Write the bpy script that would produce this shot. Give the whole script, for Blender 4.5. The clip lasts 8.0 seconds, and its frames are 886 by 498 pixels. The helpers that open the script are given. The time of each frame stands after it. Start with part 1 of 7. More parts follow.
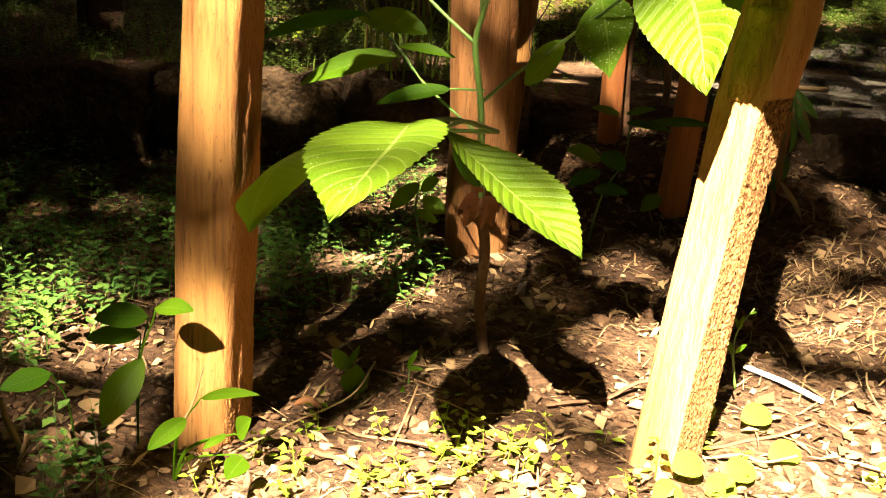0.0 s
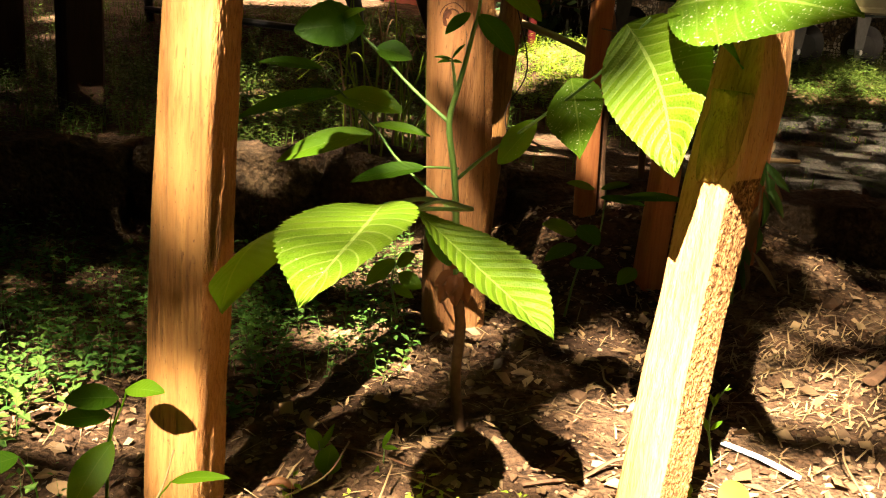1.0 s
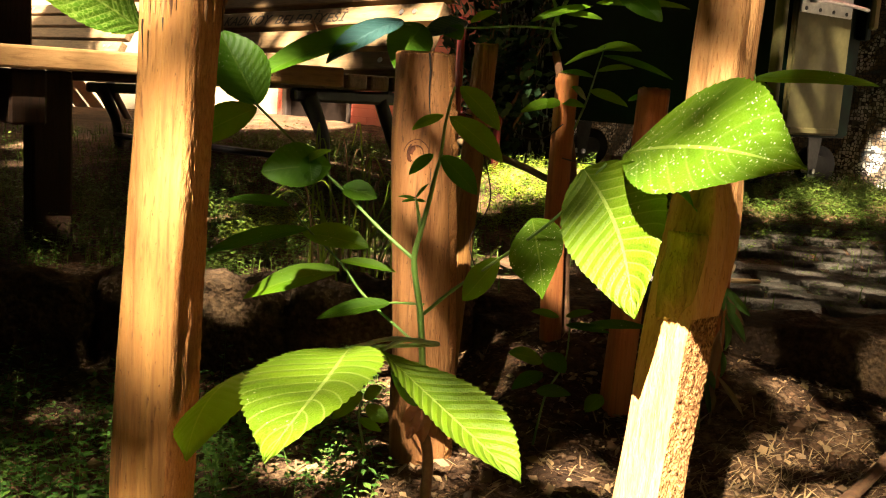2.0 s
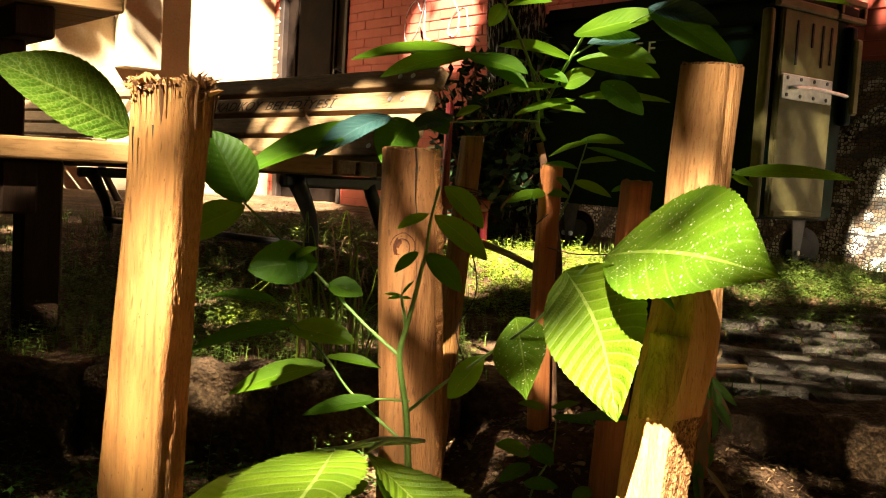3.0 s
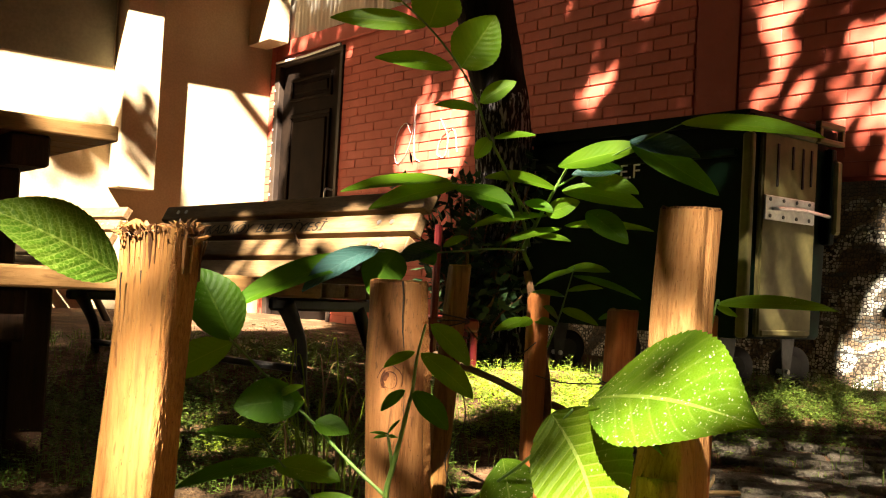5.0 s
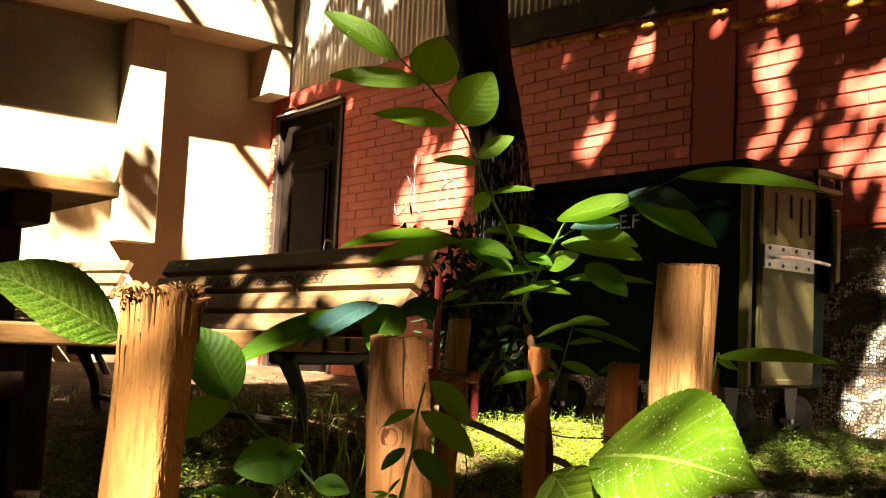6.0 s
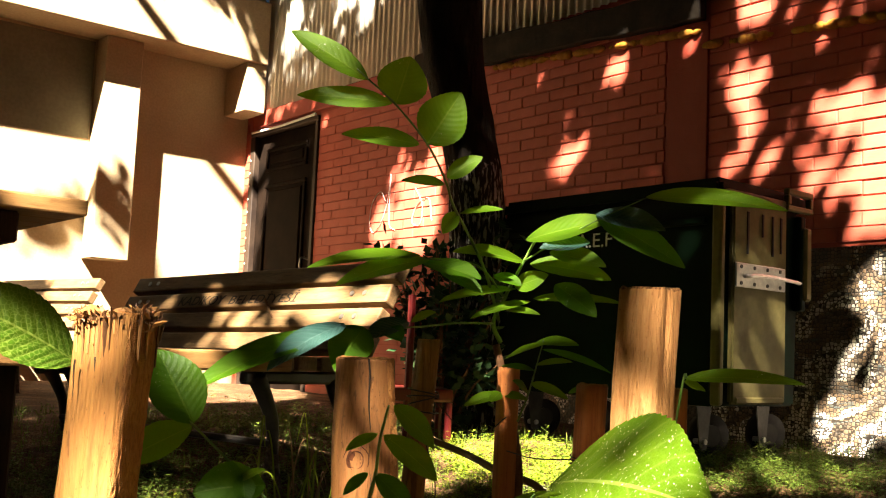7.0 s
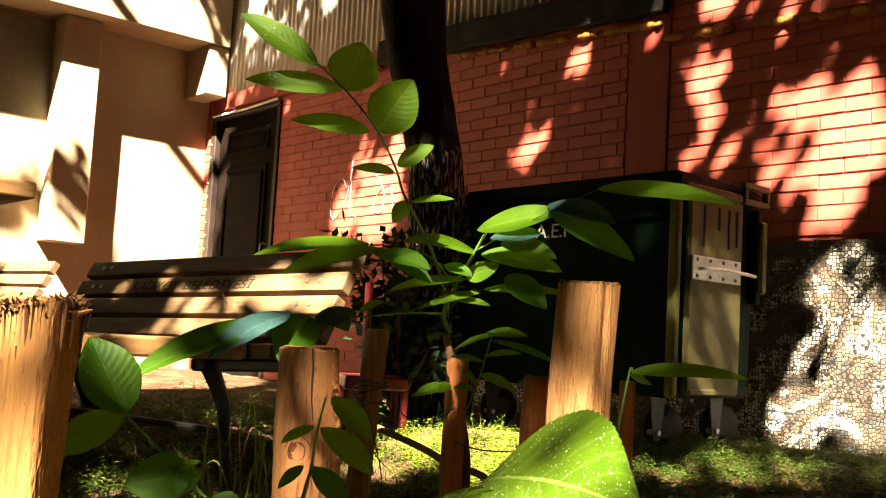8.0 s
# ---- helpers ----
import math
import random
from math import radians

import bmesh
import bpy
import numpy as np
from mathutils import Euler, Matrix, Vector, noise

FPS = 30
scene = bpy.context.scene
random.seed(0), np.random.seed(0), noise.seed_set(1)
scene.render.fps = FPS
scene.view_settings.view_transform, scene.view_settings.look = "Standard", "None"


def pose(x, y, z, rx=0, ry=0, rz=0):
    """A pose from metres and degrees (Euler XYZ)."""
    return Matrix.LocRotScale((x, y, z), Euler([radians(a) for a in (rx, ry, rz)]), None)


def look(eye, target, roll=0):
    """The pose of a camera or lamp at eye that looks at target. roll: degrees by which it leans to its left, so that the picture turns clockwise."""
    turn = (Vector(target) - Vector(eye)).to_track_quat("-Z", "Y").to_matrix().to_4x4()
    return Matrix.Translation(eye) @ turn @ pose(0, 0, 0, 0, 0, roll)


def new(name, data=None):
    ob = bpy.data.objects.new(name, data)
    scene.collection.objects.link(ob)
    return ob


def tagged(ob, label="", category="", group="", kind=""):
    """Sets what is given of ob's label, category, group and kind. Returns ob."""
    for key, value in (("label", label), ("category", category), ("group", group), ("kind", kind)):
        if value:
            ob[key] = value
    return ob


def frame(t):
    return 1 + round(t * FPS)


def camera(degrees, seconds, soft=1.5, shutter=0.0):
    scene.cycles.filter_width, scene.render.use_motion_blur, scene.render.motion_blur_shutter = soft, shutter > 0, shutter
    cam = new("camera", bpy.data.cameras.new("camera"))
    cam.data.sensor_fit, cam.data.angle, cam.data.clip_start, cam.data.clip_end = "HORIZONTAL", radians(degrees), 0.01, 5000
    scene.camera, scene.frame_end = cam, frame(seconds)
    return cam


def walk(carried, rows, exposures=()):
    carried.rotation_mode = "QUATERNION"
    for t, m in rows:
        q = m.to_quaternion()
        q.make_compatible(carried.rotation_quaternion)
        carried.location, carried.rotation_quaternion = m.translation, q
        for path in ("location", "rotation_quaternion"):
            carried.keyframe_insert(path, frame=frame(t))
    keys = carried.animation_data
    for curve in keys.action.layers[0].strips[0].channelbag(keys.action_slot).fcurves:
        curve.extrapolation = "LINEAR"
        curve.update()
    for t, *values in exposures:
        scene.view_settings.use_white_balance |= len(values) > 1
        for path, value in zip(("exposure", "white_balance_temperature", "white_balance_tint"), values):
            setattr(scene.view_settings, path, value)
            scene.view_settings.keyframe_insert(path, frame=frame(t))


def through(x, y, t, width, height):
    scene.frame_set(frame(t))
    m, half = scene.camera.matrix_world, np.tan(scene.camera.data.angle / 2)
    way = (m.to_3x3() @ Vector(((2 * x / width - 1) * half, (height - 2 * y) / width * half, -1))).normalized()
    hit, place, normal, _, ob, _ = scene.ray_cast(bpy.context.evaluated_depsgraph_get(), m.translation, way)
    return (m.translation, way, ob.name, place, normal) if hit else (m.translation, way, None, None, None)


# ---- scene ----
cam = camera(47.8, 8.0, soft=1.1)
METRES, EYE, TILT, LEAN, TURN = 0.155, 0.5, -19.6, -3.8, 0.0
ROWS = [
    (0.0, -0.0000, -0.0000, -0.0000, 0.00, -0.00, 0.00),
    (0.5, 0.0279, -0.0078, 0.0282, -0.27, 1.25, -0.02),
    (1.0, 0.0489, -0.0129, 0.0722, -1.03, 3.81, 0.28),
    (1.5, 0.0587, -0.0466, 0.1324, -2.17, 7.28, 0.96),
    (2.0, 0.0631, -0.1068, 0.2161, -2.76, 10.28, 1.33),
    (3.5, 0.1115, -0.2343, 0.3779, -3.61, 16.36, 1.72),
    (4.0, 0.1243, -0.2415, 0.4174, -3.93, 17.89, 1.81),
    (4.5, 0.1209, -0.2820, 0.4410, -3.96, 19.45, 1.80),
    (5.0, 0.1216, -0.3047, 0.4775, -3.74, 21.18, 2.04),
    (6.5, 0.1532, -0.3647, 0.5406, -3.63, 24.75, 2.85),
    (7.0, 0.2313, -0.3311, 0.5675, -4.71, 24.91, 2.99),
    (7.5, 0.3022, -0.2988, 0.5734, -5.92, 24.63, 2.87),
    (8.0, 0.4029, -0.2558, 0.6230, -6.91, 24.09, 3.04),
]
EXPOSURE = [(0.0, 4.05), (8.0, 4.05)]
walk(cam, [(t, pose(0, 0, EYE, TILT, LEAN, TURN) @ pose(METRES * x, METRES * y, METRES * z, 90 + pitch, roll, yaw)) for t, x, y, z, yaw, pitch, roll in ROWS], EXPOSURE)

# ---- world, sun ----
SUN_HEIGHT = radians(49)
SUN_FROM = Vector((-0.385, -0.923, 0.0)).normalized() * math.cos(SUN_HEIGHT) + Vector((0, 0, math.sin(SUN_HEIGHT)))
world = bpy.data.worlds.new("sky")
scene.world = world
world.use_nodes = True
wt = world.node_tree
sky = wt.nodes.new("ShaderNodeTexSky")
sky.sky_type = "NISHITA"
sky.sun_disc = False
sky.sun_elevation = SUN_HEIGHT
sky.sun_rotation = math.atan2(SUN_FROM.x, SUN_FROM.y)
wt.links.new(sky.outputs[0], wt.nodes["Background"].inputs[0])
wt.nodes["Background"].inputs[1].default_value = 0.0009
sun = new("sun", bpy.data.lights.new("sun", "SUN"))
sun.data.energy, sun.data.angle, sun.data.color = 5.0, radians(0.6), (1.0, 0.855, 0.655)
sun.matrix_world = look((0, 0, 8), Vector((0, 0, 8)) - SUN_FROM)


# ---- materials ----
class Mat:
    """A small builder for node materials."""

    def __init__(self, name, rough=0.7, spec=0.4, metal=0.0):
        self.m = bpy.data.materials.new(name)
        self.m.use_nodes = True
        self.t = self.m.node_tree
        self.b = self.t.nodes["Principled BSDF"]
        self.b.inputs["Roughness"].default_value = rough
        self.b.inputs["Specular IOR Level"].default_value = spec
        self.b.inputs["Metallic"].default_value = metal
        self.co = self.t.nodes.new("ShaderNodeTexCoord").outputs["Object"]

    def n(self, kind, **sets):
        node = self.t.nodes.new(kind)
        for k, v in sets.items():
            node.inputs[k.replace("_", " ")].default_value = v
        return node

    def l(self, a, b):
        self.t.links.new(a, b)

    def scaled(self, sx, sy, sz, co=None):
        m = self.n("ShaderNodeMapping", Scale=(sx, sy, sz))
        self.l(co or self.co, m.inputs["Vector"])
        return m.outputs[0]

    def noise(self, scale, detail=4, rough=0.55, co=None, dist=0.0):
        n = self.n("ShaderNodeTexNoise", Scale=scale, Detail=detail, Roughness=rough, Distortion=dist)
        self.l(co or self.co, n.inputs["Vector"])
        return n.outputs["Fac"]

    def voronoi(self, scale, feature="F1", co=None):
        n = self.n("ShaderNodeTexVoronoi", Scale=scale)
        n.feature = feature
        self.l(co or self.co, n.inputs["Vector"])
        return n

    def ramp(self, fac, *stops):
        r = self.n("ShaderNodeValToRGB")
        e = r.color_ramp.elements
        while len(e) < len(stops):
            e.new(0.5)
        for k, (p, c) in enumerate(stops):
            e[k].position = p
            e[k].color = (*c, 1) if len(c) == 3 else c
        self.l(fac, r.inputs[0])
        return r.outputs[0]

    def mix(self, fac, a, b, mode="MIX"):
        m = self.t.nodes.new("ShaderNodeMix")
        m.data_type, m.blend_type = "RGBA", mode
        for src, k in ((fac, 0), (a, 6), (b, 7)):
            if hasattr(src, "links"):
                self.l(src, m.inputs[k])
            elif isinstance(src, (int, float)):
                m.inputs[k].default_value = src
            else:
                m.inputs[k].default_value = (*src, 1)
        return m.outputs[2]

    def math(self, op, a, b=0.0, c=0.0):
        m = self.t.nodes.new("ShaderNodeMath")
        m.operation = op
        for k, src in enumerate((a, b, c)):
            if hasattr(src, "links"):
                self.l(src, m.inputs[k])
            else:
                m.inputs[k].default_value = src
        return m.outputs[0]

    def random(self):
        return self.t.nodes.new("ShaderNodeObjectInfo").outputs["Random"]

    def island(self):
        return self.t.nodes.new("ShaderNodeNewGeometry").outputs["Random Per Island"]

    def color(self, out):
        self.l(out, self.b.inputs["Base Color"])
        return self

    def bump(self, height, strength=0.4, dist=0.004):
        b = self.n("ShaderNodeBump", Strength=strength, Distance=dist)
        self.l(height, b.inputs["Height"])
        self.l(b.outputs[0], self.b.inputs["Normal"])
        return self

    def roughen(self, out):
        self.l(out, self.b.inputs["Roughness"])
        return self


def wood(name, dark, mid, light, grain=(60, 60, 3), rough=0.75, rise=0.0012, fine=0.5):
    """Sawn or split wood: long grain along the object's z, pores and stains."""
    m = Mat(name, rough, 0.25)
    g = m.noise(1.0, 6, 0.65, m.scaled(*grain), 0.6)
    s = m.noise(9.0, 3)
    c = m.ramp(g, (0.18, dark), (0.46, mid), (0.85, light))
    c = m.mix(m.ramp(s, (0.3, (0.6, 0.6, 0.6)), (0.6, (0.0, 0.0, 0.0))), c, m.mix(0.3, c, dark), "MIX")
    speck = m.noise(1.0, 2, 0.5, m.scaled(420, 420, 160))
    c = m.mix(m.ramp(speck, (0.68, (0, 0, 0)), (0.74, (0.8, 0.8, 0.8))), c, dark)
    streak = m.noise(1.0, 4, 0.6, m.scaled(grain[0] * 3.1, grain[1] * 3.1, grain[2] * 2.2), 0.3)
    c = m.mix(m.ramp(streak, (0.52, (0, 0, 0)), (0.70, (0.65, 0.65, 0.65))), c, dark)
    pores = m.noise(1.0, 2, 0.5, m.scaled(grain[0] * 5, grain[1] * 5, grain[2] * 14))
    c = m.mix(m.ramp(pores, (0.63, (0, 0, 0)), (0.72, (0.7, 0.7, 0.7))), c, dark)
    h = m.math("ADD", m.math("ADD", g, m.math("MULTIPLY", streak, -0.7)), m.math("MULTIPLY", pores, fine))
    return m.color(c).bump(h, 0.8, rise).m


def plain(name, a, b, scale=8, rough=0.6, spec=0.4, metal=0.0, rise=0.001, fine=80):
    m = Mat(name, rough, spec, metal)
    n = m.noise(scale, 5)
    f = m.noise(fine, 3)
    c = m.mix(m.ramp(n, (0.35, (0, 0, 0)), (0.65, (1, 1, 1))), a, b)
    c = m.mix(m.ramp(f, (0.4, (0.25, 0.25, 0.25)), (0.6, (0, 0, 0))), c, tuple(v * 0.55 for v in a))
    return m.color(c).bump(m.math("ADD", n, f), 0.5, rise).m


M_STAKE = wood("stake wood", (0.085, 0.032, 0.008), (0.255, 0.118, 0.031), (0.38, 0.195, 0.056), (48, 48, 2.6), 0.7, 0.0032, 1.3)
M_MIDSTAKE = wood("reddish split wood", (0.065, 0.024, 0.007), (0.205, 0.088, 0.027), (0.32, 0.155, 0.052), (52, 52, 3.2), 0.7, 0.002, 0.9)
M_PALESTAKE = wood("orange sawn wood", (0.20, 0.080, 0.024), (0.38, 0.19, 0.066), (0.48, 0.275, 0.11), (110, 110, 5), 0.8, 0.0026, 1.1)
M_SPLIT = wood("split rough wood", (0.16, 0.055, 0.014), (0.38, 0.165, 0.045), (0.55, 0.28, 0.09), (260, 260, 60), 0.85, 0.005, 1.2)


def pitted_wood():
    m = Mat("coarse pitted sawn wood", 0.9, 0.15)
    pits = m.noise(1.0, 3, 0.6, m.scaled(420, 420, 260))
    broad = m.noise(30, 4)
    c = m.ramp(pits, (0.38, (0.08, 0.034, 0.012)), (0.52, (0.25, 0.12, 0.042)), (0.70, (0.46, 0.27, 0.11)))
    c = m.mix(m.ramp(broad, (0.35, (0.4, 0.4, 0.4)), (0.6, (0, 0, 0))), c, (0.22, 0.10, 0.035))
    return m.color(c).bump(pits, 1.0, 0.006).m


M_SAWN = pitted_wood()
M_REDSTAKE = wood("reddish stake wood", (0.22, 0.065, 0.018), (0.36, 0.125, 0.035), (0.46, 0.19, 0.06))
M_BENCHWOOD = wood("weathered bench wood", (0.05, 0.029, 0.014), (0.145, 0.087, 0.041), (0.24, 0.16, 0.08), (6, 60, 60), 0.55, 0.0006)
M_TABLEWOOD = wood("table wood", (0.13, 0.065, 0.020), (0.27, 0.145, 0.052), (0.38, 0.225, 0.09), (5, 50, 50), 0.6, 0.0006)
# Table timber made near black: the shade under the top is in the colour.
M_UNDERSHADE = wood("timber darkened for shade", (0.012, 0.006, 0.003), (0.035, 0.016, 0.007), (0.06, 0.03, 0.013), (50, 50, 5), 0.7, 0.0006)
M_KNOT = plain("dark reddish knot wood", (0.045, 0.014, 0.005), (0.11, 0.034, 0.011), 160, 0.7, 0.2, 0.0, 0.001, 300)
M_IRON = plain("black cast iron", (0.012, 0.012, 0.013), (0.03, 0.028, 0.026), 14, 0.45, 0.5)
M_STEEL = plain("galvanised steel", (0.42, 0.42, 0.40), (0.55, 0.54, 0.50), 25, 0.4, 0.5, 0.8, 0.0004)
M_BOLT = plain("bolt steel", (0.5, 0.5, 0.5), (0.65, 0.65, 0.63), 60, 0.3, 0.5, 0.9, 0.0002)
M_RUBBER = plain("black rubber", (0.01, 0.01, 0.01), (0.02, 0.02, 0.02), 20, 0.7, 0.3)
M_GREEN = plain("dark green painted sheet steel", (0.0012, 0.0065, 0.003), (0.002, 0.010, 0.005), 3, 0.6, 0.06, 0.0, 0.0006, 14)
M_PANEL = plain("olive galvanised panel", (0.115, 0.100, 0.036), (0.165, 0.142, 0.055), 5, 0.5, 0.10, 0.0, 0.0006, 30)
M_FORK = plain("dull zinc castor fork", (0.02, 0.021, 0.019), (0.045, 0.045, 0.042), 18, 0.5, 0.4, 0.3)
M_RED = plain("red enamel", (0.10, 0.006, 0.009), (0.14, 0.009, 0.011), 12, 0.4, 0.5)
M_WHITE = plain("white paint", (0.75, 0.75, 0.75), (0.8, 0.8, 0.8), 40, 0.6, 0.4)
M_INK = plain("burnt black lettering", (0.012, 0.009, 0.007), (0.02, 0.014, 0.01), 40, 0.7, 0.3)
M_BEIGE = plain("beige render", (0.38, 0.285, 0.175), (0.45, 0.35, 0.225), 2.2, 0.9, 0.2, 0.0, 0.0015, 60)
M_GREYSHADE = plain("grey-olive render with shade", (0.15, 0.145, 0.10), (0.19, 0.18, 0.125), 3, 0.6, 0.3, 0.0, 0.001, 40)
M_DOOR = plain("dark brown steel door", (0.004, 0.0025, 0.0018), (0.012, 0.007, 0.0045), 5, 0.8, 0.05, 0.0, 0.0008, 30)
M_DOORF = plain("dark door frame", (0.014, 0.008, 0.006), (0.035, 0.022, 0.015), 7, 0.6, 0.3, 0.0, 0.0008, 40)
M_TAR = plain("black tarred beam", (0.006, 0.005, 0.004), (0.022, 0.016, 0.010), 9, 0.8, 0.3, 0.0, 0.006, 30)
M_FOAM = plain("ochre sealing foam", (0.30, 0.12, 0.012), (0.46, 0.22, 0.025), 20, 0.8, 0.3, 0.0, 0.006, 60)
M_WIRE = plain("rusty binding wire", (0.02, 0.013, 0.01), (0.04, 0.025, 0.018), 60, 0.6, 0.4)


def sheet_metal():
    m = Mat("weathered corrugated sheet", 0.5, 0.5, 0.35)
    n = m.noise(3.0, 5, 0.6, m.scaled(3, 3, 0.6))
    c = m.ramp(n, (0.35, (0.40, 0.385, 0.34)), (0.6, (0.62, 0.59, 0.52)))
    return m.color(c).bump(m.noise(40, 3), 0.3, 0.001).m


def painted_brick(name, a, b):
    m = Mat(name, 0.62, 0.35)
    n = m.noise(7, 5)
    f = m.noise(90, 4, 0.65)
    r = m.random()
    c = m.mix(m.ramp(n, (0.3, (0, 0, 0)), (0.7, (1, 1, 1))), a, b)
    c = m.mix(m.math("MULTIPLY", r, 0.35), c, tuple(v * 0.6 for v in a))
    chips = m.noise(26, 6, 0.7)
    c = m.mix(m.ramp(chips, (0.72, (0, 0, 0)), (0.76, (0.5, 0.5, 0.5))), c, (0.40, 0.20, 0.15))
    return m.color(c).bump(m.math("ADD", f, m.math("MULTIPLY", n, 2.0)), 0.7, 0.002).m


M_BRICK = painted_brick("red painted brick", (0.40, 0.075, 0.047), (0.50, 0.112, 0.072))
M_MORTAR = painted_brick("red painted mortar", (0.30, 0.046, 0.028), (0.37, 0.064, 0.040))
M_SHEET = sheet_metal()


def mosaic():
    """Small white, brown and blue-grey stone tesserae in wide dark joints, laid in swirling fields."""
    m = Mat("stone mosaic", 0.5, 0.35)
    edge, cell = m.voronoi(64, "DISTANCE_TO_EDGE"), m.voronoi(64)
    for v in (edge, cell):
        v.inputs["Randomness"].default_value = 0.62
    field = m.noise(3.2, 2, 0.5, None, 2.2)
    bands = m.noise(2.6, 1, 0.5, m.scaled(1.0, 1.0, 2.4), 3.0)
    tone = m.n("ShaderNodeSeparateColor")
    m.l(cell.outputs["Color"], tone.inputs[0])
    c = m.ramp(field, (0.42, (0.030, 0.024, 0.018)), (0.47, (0.13, 0.085, 0.05)), (0.52, (0.20, 0.14, 0.08)), (0.535, (0.62, 0.57, 0.48)), (0.62, (0.80, 0.76, 0.68)))
    c = m.mix(m.ramp(bands, (0.60, (0, 0, 0)), (0.62, (1, 1, 1)), (0.66, (1, 1, 1)), (0.68, (0, 0, 0))), c, (0.035, 0.055, 0.06))
    c = m.mix(m.ramp(tone.outputs[0], (0.16, (0.85, 0.85, 0.85)), (0.22, (0, 0, 0))), c, (0.07, 0.055, 0.04))
    c = m.mix(m.ramp(tone.outputs[1], (0.0, (0.45, 0.45, 0.45)), (1.0, (0, 0, 0))), c, m.mix(0.5, c, (0.20, 0.16, 0.11)))
    c = m.mix(m.ramp(edge.outputs["Distance"], (0.07, (1, 1, 1)), (0.13, (0, 0, 0))), c, (0.018, 0.014, 0.011))
    return m.color(c).bump(m.ramp(edge.outputs["Distance"], (0.05, (0, 0, 0)), (0.16, (1, 1, 1))), 0.6, 0.003).m


M_MOSAIC = mosaic()


def soil(name, dark, mid, light):
    m = Mat(name, 0.95, 0.15)
    n = m.noise(5, 6, 0.65)
    f = m.noise(60, 6, 0.7)
    v = m.voronoi(110)
    c = m.ramp(n, (0.3, dark), (0.52, mid), (0.75, light))
    c = m.mix(m.ramp(f, (0.42, (0.75, 0.75, 0.75)), (0.6, (0, 0, 0))), c, dark)
    h = m.math("ADD", m.math("MULTIPLY", f, 2.0), m.math("MULTIPLY", v.outputs["Distance"], 1.2))
    return m.color(c).bump(h, 0.9, 0.006).m


M_SOIL = soil("dry brown soil", (0.030, 0.015, 0.007), (0.115, 0.062, 0.030), (0.34, 0.22, 0.12))
M_STONE = soil("weathered kerb stone", (0.03, 0.018, 0.009), (0.10, 0.060, 0.029), (0.20, 0.13, 0.066))
M_PAVER = soil("grey paving stone", (0.075, 0.062, 0.045), (0.15, 0.13, 0.10), (0.24, 0.21, 0.17))


def bark():
    m = Mat("dark furrowed bark with lime wash", 0.9, 0.15)
    g = m.noise(1.0, 5, 0.6, m.scaled(26, 26, 5), 0.5)
    c = m.ramp(g, (0.35, (0.006, 0.005, 0.004)), (0.6, (0.015, 0.011, 0.008)))
    sep = m.n("ShaderNodeSeparateXYZ")
    m.l(m.co, sep.inputs[0])
    low = m.math("LESS_THAN", m.math("ADD", sep.outputs[2], m.math("MULTIPLY", m.noise(7, 3), 0.35)), 1.42)
    worn = m.ramp(m.noise(1.0, 4, 0.6, m.scaled(70, 70, 16)), (0.52, (0, 0, 0)), (0.60, (0.75, 0.75, 0.75)))
    c = m.mix(m.math("MULTIPLY", worn, low), c, (0.45, 0.42, 0.38))
    return m.color(c).bump(g, 1.0, 0.03).m


M_BARK = bark()


